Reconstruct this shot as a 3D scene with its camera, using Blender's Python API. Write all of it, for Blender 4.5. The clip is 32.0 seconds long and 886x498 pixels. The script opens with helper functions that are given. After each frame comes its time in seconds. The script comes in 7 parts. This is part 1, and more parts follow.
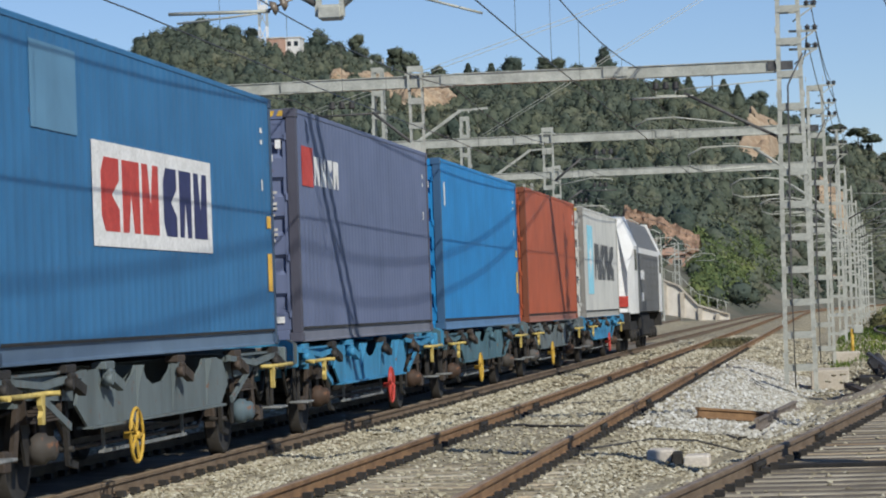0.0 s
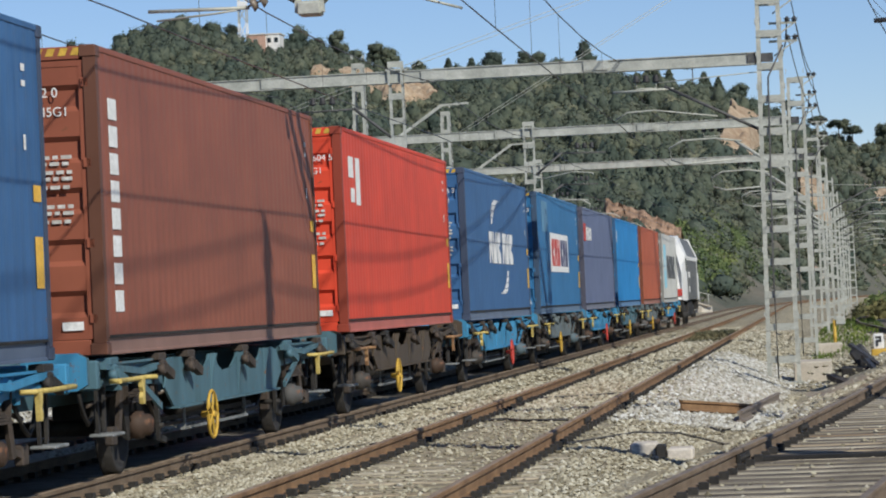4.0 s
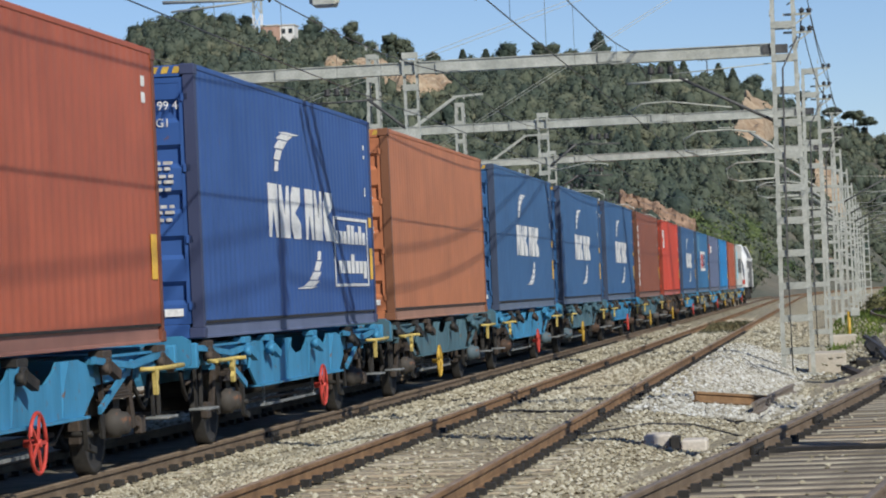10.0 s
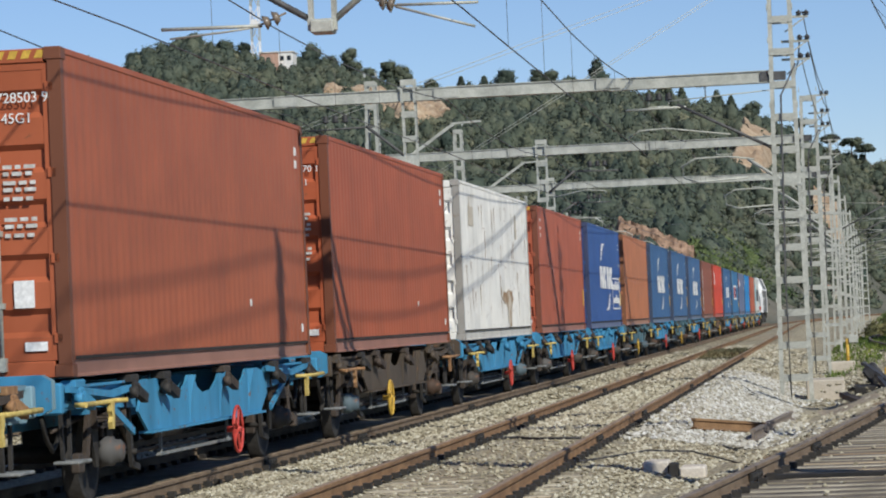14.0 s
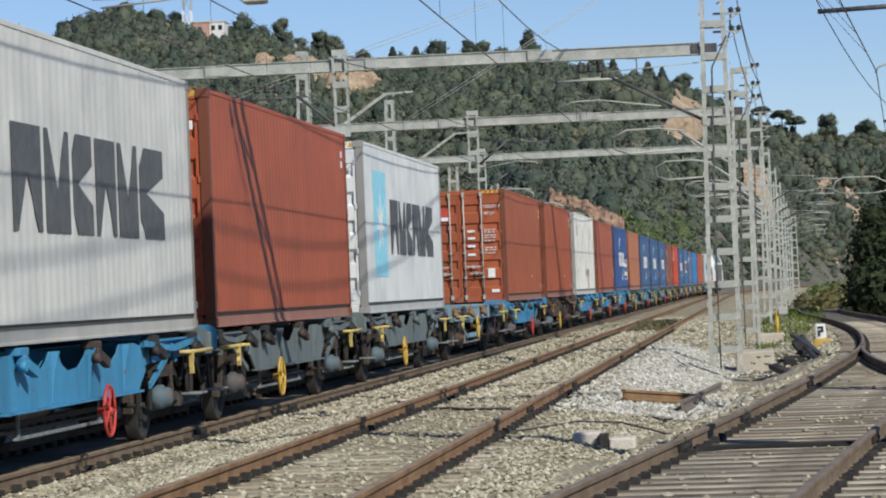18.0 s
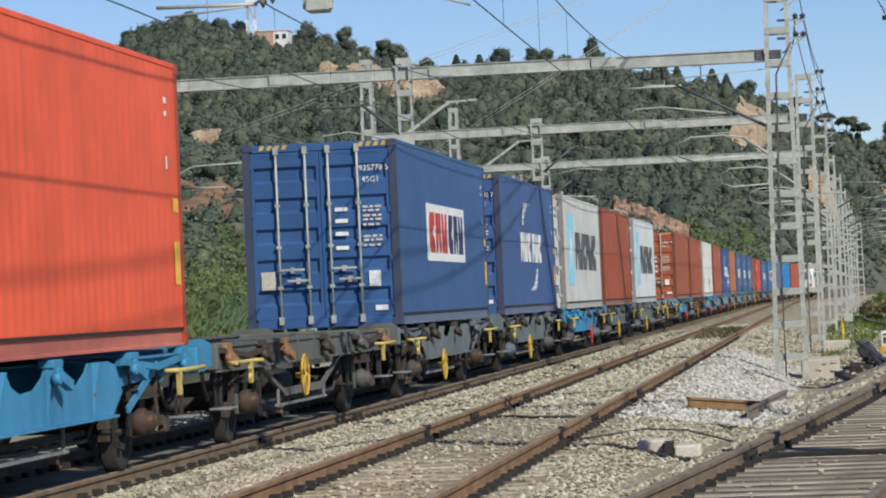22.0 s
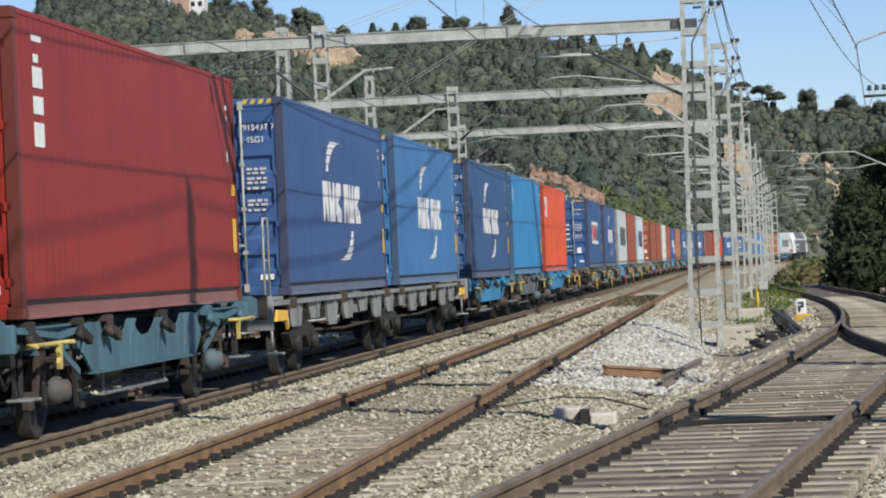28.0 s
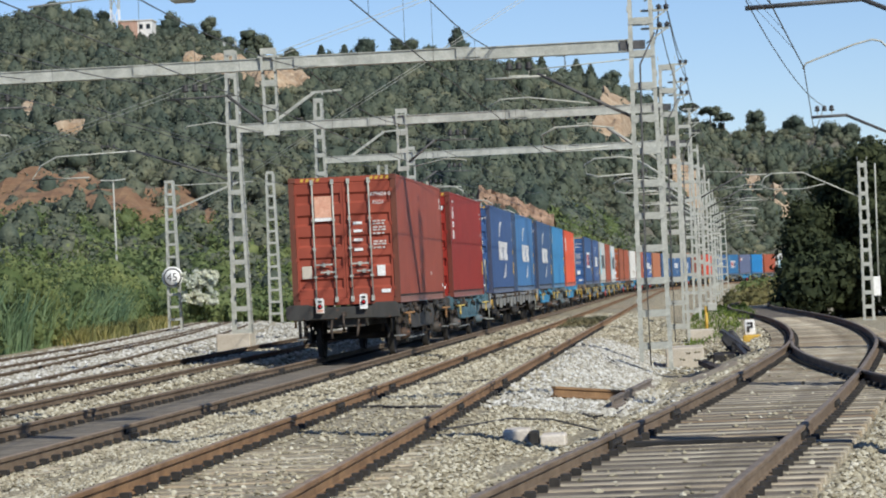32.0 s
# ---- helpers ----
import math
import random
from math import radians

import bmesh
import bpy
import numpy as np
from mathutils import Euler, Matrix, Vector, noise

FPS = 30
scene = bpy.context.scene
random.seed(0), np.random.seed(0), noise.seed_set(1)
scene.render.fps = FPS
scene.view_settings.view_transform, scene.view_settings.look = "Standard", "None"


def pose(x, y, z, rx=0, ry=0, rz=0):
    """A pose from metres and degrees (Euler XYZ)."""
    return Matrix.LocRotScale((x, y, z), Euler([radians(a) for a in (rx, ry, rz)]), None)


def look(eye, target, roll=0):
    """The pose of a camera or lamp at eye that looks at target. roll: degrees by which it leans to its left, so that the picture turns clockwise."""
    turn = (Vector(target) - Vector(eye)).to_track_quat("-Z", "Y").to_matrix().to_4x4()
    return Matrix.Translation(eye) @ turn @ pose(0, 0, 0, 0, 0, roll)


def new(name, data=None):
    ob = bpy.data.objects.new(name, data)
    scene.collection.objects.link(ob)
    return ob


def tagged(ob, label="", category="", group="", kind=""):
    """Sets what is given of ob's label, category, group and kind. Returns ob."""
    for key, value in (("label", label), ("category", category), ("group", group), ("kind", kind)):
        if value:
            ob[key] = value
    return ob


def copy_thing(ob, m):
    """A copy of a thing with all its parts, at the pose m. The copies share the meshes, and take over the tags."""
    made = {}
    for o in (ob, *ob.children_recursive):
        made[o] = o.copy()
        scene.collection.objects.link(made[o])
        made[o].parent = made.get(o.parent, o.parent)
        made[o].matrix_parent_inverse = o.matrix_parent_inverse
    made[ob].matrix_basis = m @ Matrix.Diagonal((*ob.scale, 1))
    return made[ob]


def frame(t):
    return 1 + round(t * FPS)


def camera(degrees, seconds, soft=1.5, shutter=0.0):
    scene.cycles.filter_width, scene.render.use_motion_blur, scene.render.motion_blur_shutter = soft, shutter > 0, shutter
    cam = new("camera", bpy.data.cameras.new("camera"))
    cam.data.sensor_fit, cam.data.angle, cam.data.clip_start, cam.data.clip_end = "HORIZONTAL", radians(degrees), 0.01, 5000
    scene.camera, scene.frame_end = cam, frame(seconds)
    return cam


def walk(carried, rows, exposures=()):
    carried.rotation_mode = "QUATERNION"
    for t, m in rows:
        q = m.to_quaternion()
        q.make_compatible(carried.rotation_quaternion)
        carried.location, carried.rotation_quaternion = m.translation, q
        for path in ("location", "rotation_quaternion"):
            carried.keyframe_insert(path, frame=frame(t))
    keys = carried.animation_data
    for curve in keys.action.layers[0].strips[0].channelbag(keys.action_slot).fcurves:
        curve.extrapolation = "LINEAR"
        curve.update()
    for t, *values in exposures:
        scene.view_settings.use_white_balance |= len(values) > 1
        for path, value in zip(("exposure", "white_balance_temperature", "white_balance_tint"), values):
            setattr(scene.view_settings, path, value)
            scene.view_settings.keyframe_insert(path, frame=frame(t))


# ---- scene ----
def aim(pan, tilt, roll):
    """The pose of the hand-held camera, which stays on one spot and turns."""
    return pose(0, 0, EYE, 90 + tilt, 0, pan) @ pose(0, 0, 0, 0, 0, roll)


EYE = 1.52
cam = camera(16.48, 32.0, soft=2.0)
# seconds, pan to the left, tilt up and roll in degrees
TURNS = [
    (0, 7.388, 1.144, -2.042), (0.5, 7.285, 1.254, -2.183), (1, 7.396, 1.132, -2.354), (1.5, 7.499, 1.045, -2.486),
    (2, 7.237, 1.179, -2.309), (2.5, 7.339, 1.027, -2.439), (3, 7.262, 1.006, -2.511), (3.5, 7.146, 1.052, -2.579),
    (5.5, 6.855, 0.968, -2.461), (6, 6.896, 0.999, -2.591), (6.5, 7.129, 1.081, -2.557), (7, 7.122, 1.138, -2.603),
    (7.5, 6.969, 0.912, -2.385), (8, 7.274, 0.663, -2.455), (8.5, 7.282, 0.939, -2.492), (9, 7.156, 0.802, -2.488),
    (9.5, 7.362, 0.817, -2.573), (10, 7.327, 0.884, -2.516), (10.5, 7.271, 1.238, -2.689), (11, 7.418, 0.993, -2.799),
    (11.5, 7.19, 1.001, -2.896), (12, 7.465, 1.005, -2.943), (12.5, 7.19, 0.955, -2.836), (13, 7.009, 1.008, -2.619),
    (13.5, 7.086, 1.224, -2.4), (14, 7.274, 1.385, -2.519), (14.5, 7.339, 1.437, -2.527), (15, 7.669, 1.424, -2.609),
    (15.5, 8.264, 1.08, -2.407), (17.5, 6.377, 0.736, -2.296), (18, 6.004, 0.782, -2.328), (18.5, 6.031, 0.669, -2.432),
    (19, 6.195, 0.636, -2.452), (19.5, 6.358, 0.607, -2.678), (20, 6.912, 0.738, -2.795), (20.5, 6.708, 0.588, -2.794),
    (21, 6.934, 0.635, -2.765), (21.5, 6.997, 1.04, -2.618), (22, 7.201, 0.981, -2.479), (22.5, 7.103, 0.795, -2.386),
    (23, 7.164, 0.874, -2.381), (23.5, 6.908, 0.833, -2.479), (24, 6.803, 0.909, -2.548), (24.5, 6.887, 1.264, -2.757),
    (25, 6.436, 0.847, -2.557), (25.5, 6.592, 0.788, -2.596), (27.5, 5.794, 0.669, -2.591), (28, 5.658, 0.318, -2.457),
    (28.5, 5.714, 0.213, -2.507), (29, 5.618, 0.534, -2.48), (29.5, 5.529, 0.276, -2.583), (30, 5.482, 0.425, -2.484),
    (30.5, 5.424, 0.553, -2.5), (31, 5, 0.439, -2.408), (31.5, 4.797, 0.547, -2.53), (32, 4.69, 0.685, -2.653),
]
walk(cam, [(t, aim(a, b, c)) for t, a, b, c in TURNS], [(0, -0.18), (10, -0.13), (18, -0.12), (25, -0.03), (32, 0.05)])

# ---- light ----
SUN_WAY = Vector((-0.91, 1.03, -1.0)).normalized()
sun = new("sun", bpy.data.lights.new("sun", "SUN"))
sun.data.energy, sun.data.angle, sun.data.color = 4.8, radians(0.5), (1.0, 0.96, 0.86)
sun.matrix_world = look((30, -30, 60), Vector((30, -30, 60)) + SUN_WAY)
world = bpy.data.worlds.new("sky")
scene.world = world
world.use_nodes = True
sky = world.node_tree.nodes.new("ShaderNodeTexSky")
sky.sky_type, sky.sun_disc = "NISHITA", False
sky.sun_elevation = math.asin(-SUN_WAY.z)
sky.sun_rotation = math.atan2(-SUN_WAY.x, -SUN_WAY.y)
sky.air_density, sky.dust_density, sky.ozone_density = 0.85, 0.0, 7.5
back = world.node_tree.nodes["Background"]
back.inputs["Strength"].default_value = 0.110
# a slightly hazy, violet blue sky
hazy = world.node_tree.nodes.new("ShaderNodeMix")
hazy.data_type, hazy.blend_type = "RGBA", "MULTIPLY"
hazy.inputs[0].default_value = 1.0
hazy.inputs[7].default_value = (1.13, 1.0, 0.985, 1)
world.node_tree.links.new(sky.outputs[0], hazy.inputs[6])
world.node_tree.links.new(hazy.outputs[2], back.inputs[0])

# ---- materials ----


def nodes_of(name):
    m = bpy.data.materials.new(name)
    m.use_nodes = True
    t = m.node_tree
    return m, t, t.nodes["Principled BSDF"]


def add(t, kind, **values):
    n = t.nodes.new(kind)
    for k, v in values.items():
        n.inputs[k].default_value = v
    return n


def coords(t, scale, local=True):
    c = t.nodes.new("ShaderNodeTexCoord")
    m = t.nodes.new("ShaderNodeMapping")
    m.inputs["Scale"].default_value = scale if isinstance(scale, tuple) else (scale,) * 3
    t.links.new(c.outputs["Object"], m.inputs[0])
    return m.outputs[0]


def ramp(t, fac, stops):
    r = t.nodes.new("ShaderNodeValToRGB")
    e = r.color_ramp.elements
    while len(e) < len(stops):
        e.new(0.5)
    for el, (p, c) in zip(e, stops):
        el.position, el.color = p, (*c, 1) if len(c) == 3 else c
    t.links.new(fac, r.inputs[0])
    return r.outputs[0]


def mixed(t, fac, a, b, how="MIX"):
    m = t.nodes.new("ShaderNodeMix")
    m.data_type, m.blend_type = "RGBA", how
    for sock, v in ((m.inputs[0], fac), (m.inputs[6], a), (m.inputs[7], b)):
        if isinstance(v, (int, float)):
            sock.default_value = v
        elif isinstance(v, tuple):
            sock.default_value = (*v, 1)
        else:
            t.links.new(v, sock)
    return m.outputs[2]


def noise_tex(t, scale, detail=4.0, rough=0.6, stretch=(1, 1, 1)):
    n = add(t, "ShaderNodeTexNoise", Scale=scale, Detail=detail, Roughness=rough)
    t.links.new(coords(t, stretch), n.inputs["Vector"])
    return n.outputs[0]


def bump(t, b, height, strength, dist):
    n = add(t, "ShaderNodeBump", Strength=strength, Distance=dist)
    t.links.new(height, n.inputs["Height"])
    t.links.new(n.outputs[0], b.inputs["Normal"])


def surface(name, a, b2, scale=3.0, rough=0.7, metal=0.0, fine=30.0, depth=0.01, stretch=(1, 1, 1), spread=(0.35, 0.65)):
    """Two tones mixed by noise at two scales, with a fine relief."""
    m, t, b = nodes_of(name)
    big = noise_tex(t, scale, stretch=stretch)
    small = noise_tex(t, fine, stretch=stretch)
    col = ramp(t, big, [(spread[0], a), (spread[1], b2)])
    dark = ramp(t, small, [(0.3, (0.72, 0.72, 0.72)), (0.7, (1.12, 1.12, 1.12))])
    t.links.new(mixed(t, 0.8, col, dark, "MULTIPLY"), b.inputs["Base Color"])
    b.inputs["Roughness"].default_value, b.inputs["Metallic"].default_value = rough, metal
    if depth:
        bump(t, b, small, 0.5, depth)
    return m


def paint(name, rough=0.45, rust=0.35, streak=0.5):
    """Weathered paint in the colour of the object, with rust at some spots and streaks running down."""
    m, t, b = nodes_of(name)
    info = t.nodes.new("ShaderNodeObjectInfo")
    big = noise_tex(t, 0.9, 5)
    run = noise_tex(t, 2.6, 4, 0.6, (1, 1, 0.12))
    spots = noise_tex(t, 7.0, 6, 0.7)
    col = mixed(t, 1.0, info.outputs["Color"], ramp(t, big, [(0.3, (0.8, 0.8, 0.8)), (0.7, (1.12, 1.1, 1.08))]), "MULTIPLY")
    col = mixed(t, streak, col, ramp(t, run, [(0.35, (0.72, 0.7, 0.68)), (0.6, (1.05, 1.05, 1.05))]), "MULTIPLY")
    worn = ramp(t, spots, [(0.70 - 0.1 * rust, (0, 0, 0)), (0.76 - 0.08 * rust, (1, 1, 1))])
    col = mixed(t, worn, col, (0.16, 0.075, 0.04))
    t.links.new(col, b.inputs["Base Color"])
    b.inputs["Roughness"].default_value = rough
    b.inputs["Specular IOR Level"].default_value = 0.2
    bump(t, b, spots, 0.15, 0.01)
    return m


def ballast_material():
    m, t, b = nodes_of("ballast")
    v = add(t, "ShaderNodeTexVoronoi", Scale=17.0)
    t.links.new(coords(t, (1, 1, 1)), v.inputs["Vector"])
    patch = noise_tex(t, 0.35, 4)
    grain = noise_tex(t, 60, 2)
    stone = ramp(t, v.outputs["Color"], [(0.0, (0.20, 0.19, 0.17)), (0.3, (0.37, 0.355, 0.325)), (0.7, (0.47, 0.45, 0.41)), (1.0, (0.63, 0.61, 0.57))])
    # shade in the gaps between stones is painted into the colour
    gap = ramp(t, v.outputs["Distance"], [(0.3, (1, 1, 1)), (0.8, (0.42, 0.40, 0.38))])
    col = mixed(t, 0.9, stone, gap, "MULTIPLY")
    tint = ramp(t, patch, [(0.36, (0.88, 0.79, 0.53)), (0.66, (1.00, 0.94, 0.73))])
    t.links.new(mixed(t, 1.0, mixed(t, 0.9, col, tint, "MULTIPLY"), ramp(t, grain, [(0.3, (0.85, 0.85, 0.85)), (0.7, (1.1, 1.1, 1.1))]), "MULTIPLY"), b.inputs["Base Color"])
    b.inputs["Roughness"].default_value = 0.95
    inv = t.nodes.new("ShaderNodeMath")
    inv.operation = "SUBTRACT"
    inv.inputs[0].default_value = 1.0
    t.links.new(v.outputs["Distance"], inv.inputs[1])
    bump(t, b, inv.outputs[0], 0.8, 0.035)
    return m


PAINT = paint("container_paint", 0.5, 0.35, 0.18)
RUSTY_PAINT = paint("rusty_container_paint", 0.5, 0.9, 0.35)
WAGON_PAINT = paint("wagon_paint", 0.6, 1.0, 0.8)
BALLAST = ballast_material()
RAIL = surface("rail_rust", (0.155, 0.085, 0.040), (0.27, 0.160, 0.078), 2.0, 0.85)
RAIL_DIRTY = surface("rail_brown", (0.12, 0.082, 0.050), (0.20, 0.147, 0.098), 2.0, 0.85)
RAIL_TOP = surface("rail_head_worn", (0.24, 0.175, 0.115), (0.34, 0.26, 0.185), 4.0, 0.65, 0.1)
OILY = surface("oily_earth", (0.06, 0.05, 0.038), (0.19, 0.16, 0.12), 3.0, 0.9, fine=18.0, depth=0.02)


def sleeper_material():
    """Grey weathered timber with long cracks; each sleeper has its own tone."""
    m, t, b = nodes_of("sleeper_wood")
    info = t.nodes.new("ShaderNodeObjectInfo")
    crack = noise_tex(t, 5.0, 5, 0.7, (0.5, 14, 3))
    big = noise_tex(t, 1.6, 4)
    own = ramp(t, info.outputs["Random"], [(0.0, (0.21, 0.18, 0.13)), (0.3, (0.36, 0.325, 0.255)), (0.7, (0.50, 0.46, 0.38)), (0.85, (0.39, 0.32, 0.225)), (1.0, (0.24, 0.175, 0.115))])
    col = mixed(t, 1.0, own, ramp(t, crack, [(0.36, (0.35, 0.33, 0.30)), (0.52, (1.0, 1.0, 1.0)), (0.75, (1.25, 1.24, 1.2))]), "MULTIPLY")
    col = mixed(t, 1.0, col, ramp(t, big, [(0.3, (0.7, 0.68, 0.64)), (0.7, (1.15, 1.14, 1.1))]), "MULTIPLY")
    t.links.new(col, b.inputs["Base Color"])
    b.inputs["Roughness"].default_value = 0.9
    bump(t, b, crack, 0.6, 0.012)
    return m


# ballast tone darkened to stand for the shade under the train
SHADED_BED = surface("greasy_ballast", (0.12, 0.105, 0.08), (0.23, 0.20, 0.155), 3.0, 0.95, fine=16.0, depth=0.03)
TAR = surface("tarred_wood", (0.006, 0.006, 0.006), (0.016, 0.015, 0.014), 6.0, 0.95)
SLEEPER = sleeper_material()
STEEL = surface("galvanised_steel", (0.35, 0.36, 0.32), (0.50, 0.51, 0.46), 3.0, 0.6, 0.15)
DARK_STEEL = surface("grimy_steel", (0.018, 0.017, 0.016), (0.042, 0.038, 0.034), 5.0, 0.75, 0.2)
TWISTLOCK = surface("rusty_ochre", (0.20, 0.10, 0.045), (0.36, 0.21, 0.10), 9.0, 0.85)
IRON = surface("brown_iron", (0.036, 0.028, 0.022), (0.078, 0.058, 0.045), 5.0, 0.8, 0.1)
WIRE = surface("weathered_wire", (0.07, 0.07, 0.07), (0.13, 0.13, 0.12), 5.0, 0.6, 0.4)
CONCRETE = surface("concrete", (0.42, 0.37, 0.30), (0.55, 0.50, 0.42), 2.0, 0.9)
WHITE = surface("white_marking", (0.72, 0.72, 0.70), (0.85, 0.85, 0.84), 6.0, 0.6, depth=0)
YELLOW = surface("yellow_paint", (0.48, 0.29, 0.04), (0.64, 0.41, 0.06), 7.0, 0.65)
OLD_YELLOW = surface("worn_yellow", (0.44, 0.33, 0.09), (0.64, 0.50, 0.16), 9.0, 0.7)
LABEL_YELLOW = surface("label_yellow", (0.74, 0.42, 0.05), (0.86, 0.52, 0.08), 7.0, 0.6, depth=0)
RED = surface("red_paint", (0.45, 0.04, 0.03), (0.58, 0.07, 0.05), 6.0, 0.6)
NAVY = surface("navy_marking", (0.02, 0.025, 0.09), (0.03, 0.035, 0.13), 6.0, 0.6, depth=0)
BLACK = surface("black_marking", (0.02, 0.02, 0.022), (0.05, 0.05, 0.055), 6.0, 0.6, depth=0)
CHARCOAL = surface("charcoal_marking", (0.07, 0.075, 0.08), (0.11, 0.115, 0.12), 6.0, 0.6, depth=0)
FADED_WHITE = surface("faded_lettering", (0.45, 0.43, 0.40), (0.65, 0.63, 0.60), 14.0, 0.7, depth=0)
CYAN = surface("pale_blue_marking", (0.25, 0.62, 0.78), (0.33, 0.70, 0.84), 6.0, 0.6, depth=0)
EARTH = surface("dry_earth", (0.16, 0.13, 0.085), (0.29, 0.22, 0.14), 0.6, 0.95, fine=8.0, depth=0.05)
ORANGE_PALE = surface("faded_sticker", (0.62, 0.30, 0.20), (0.72, 0.42, 0.30), 8.0, 0.6, depth=0)
RUST_STAIN = surface("rust_stain_paint", (0.30, 0.19, 0.10), (0.60, 0.55, 0.46), 2.2, 0.7, spread=(0.42, 0.56), depth=0)
BOX_PAINT = paint("axle_box_paint", 0.65, 1.0, 0.6)
STEP_PAINT = surface("step_paint", (0.14, 0.15, 0.15), (0.24, 0.25, 0.25), 6.0, 0.7)
LOCO_GREY = surface("loco_grey", (0.12, 0.12, 0.118), (0.16, 0.16, 0.155), 1.0, 0.55)
LOCO_WHITE = surface("loco_white", (0.70, 0.70, 0.68), (0.80, 0.80, 0.78), 1.5, 0.45)
LOCO_ROOF = surface("loco_roof", (0.10, 0.14, 0.18), (0.16, 0.20, 0.24), 1.5, 0.6)
DARK_GLASS = surface("cab_glass", (0.012, 0.014, 0.017), (0.02, 0.022, 0.026), 3.0, 0.08, depth=0)
RED_LENS = surface("red_lens", (0.45, 0.01, 0.015), (0.55, 0.02, 0.02), 6.0, 0.2, depth=0)
SCRUB = surface("hillside_scrub", (0.085, 0.092, 0.070), (0.16, 0.145, 0.110), 0.06, 0.95, fine=0.7, depth=0.6)
RAIL_DULL = surface("rail_head_dull", (0.16, 0.13, 0.105), (0.25, 0.21, 0.175), 4.0, 0.75, 0.1)
DARK_TUBE = surface("dark_painted_tube", (0.06, 0.06, 0.062), (0.11, 0.11, 0.11), 6.0, 0.6, 0.2)
GLASS_DISC = surface("glazed_disc", (0.16, 0.13, 0.10), (0.24, 0.20, 0.16), 8.0, 0.25)
TERRACOTTA = surface("terracotta", (0.40, 0.23, 0.165), (0.52, 0.35, 0.27), 0.8, 0.85, fine=4.0)
RENDERED = surface("pale_render", (0.55, 0.50, 0.43), (0.68, 0.64, 0.57), 0.8, 0.9)
OCHRE = surface("ochre_rock", (0.30, 0.205, 0.125), (0.47, 0.37, 0.26), 0.45, 0.95, fine=2.0, depth=0.4)
CUTTING = surface("red_cutting", (0.18, 0.112, 0.076), (0.36, 0.24, 0.165), 1.1, 0.95, fine=4.0, depth=0.2)
RED_SOIL = surface("red_soil", (0.18, 0.10, 0.055), (0.25, 0.155, 0.085), 0.35, 0.95, fine=1.5, depth=0.2)
BARK = surface("bark", (0.07, 0.05, 0.035), (0.13, 0.10, 0.075), 3.0, 0.95)


def leafy(name, dark, light, rough=0.7, thin=0.35, tuft=0.0):
    """Foliage whose tone changes from leaf to leaf and in larger patches; tuft is the relief of far crowns, whose
    hollows are also coloured darker.
    """
    m, t, b = nodes_of(name)
    geo = t.nodes.new("ShaderNodeNewGeometry")
    patch = noise_tex(t, 0.22, 3)
    wide = noise_tex(t, 0.045, 3)
    a = ramp(t, geo.outputs["Random Per Island"], [(0.0, dark), (1.0, light)])
    c = ramp(t, patch, [(0.38, (0.74, 0.80, 0.78)), (0.62, (1.18, 1.13, 1.0))])
    tone = mixed(t, 1.0, mixed(t, 1.0, a, c, "MULTIPLY"), ramp(t, wide, [(0.40, (0.80, 0.86, 0.88)), (0.62, (1.14, 1.10, 1.0))]), "MULTIPLY")
    t.links.new(tone, b.inputs["Base Color"])
    b.inputs["Roughness"].default_value = rough
    b.inputs["Specular IOR Level"].default_value = 0.15
    if tuft:
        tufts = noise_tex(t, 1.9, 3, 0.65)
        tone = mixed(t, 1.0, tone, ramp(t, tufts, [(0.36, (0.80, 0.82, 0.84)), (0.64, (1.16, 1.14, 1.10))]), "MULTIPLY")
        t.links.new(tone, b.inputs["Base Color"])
        bump(t, b, tufts, 0.9, tuft)
    through_leaf = t.nodes.new("ShaderNodeBsdfTranslucent")
    t.links.new(tone, through_leaf.inputs["Color"])
    both = t.nodes.new("ShaderNodeMixShader")
    both.inputs[0].default_value = thin
    t.links.new(b.outputs[0], both.inputs[1])
    t.links.new(through_leaf.outputs[0], both.inputs[2])
    t.links.new(both.outputs[0], t.nodes["Material Output"].inputs[0])
    return m


PINE = leafy("pine_foliage", (0.082, 0.104, 0.088), (0.126, 0.146, 0.122), thin=0.2, tuft=0.22)
OAK = leafy("scrub_oak_foliage", (0.112, 0.130, 0.104), (0.167, 0.178, 0.144), thin=0.2, tuft=0.22)
REED = leafy("cane_leaves", (0.115, 0.185, 0.100), (0.26, 0.35, 0.215))
BUSH = leafy("bush_leaves", (0.105, 0.148, 0.062), (0.225, 0.265, 0.125))
WEED = leafy("withered_weeds", (0.10, 0.095, 0.06), (0.20, 0.18, 0.12))
DARK_LEAF = leafy("dark_conifer", (0.030, 0.041, 0.024), (0.080, 0.096, 0.052))
DRY_BUSH = leafy("dry_bush_leaves", (0.13, 0.125, 0.065), (0.26, 0.235, 0.12))
GRASS = leafy("grass_blades", (0.09, 0.15, 0.03), (0.22, 0.27, 0.08))
DRY_GRASS = leafy("dry_grass_blades", (0.16, 0.16, 0.06), (0.33, 0.30, 0.14))
PETAL = leafy("white_petals", (0.74, 0.74, 0.70), (0.86, 0.86, 0.83))


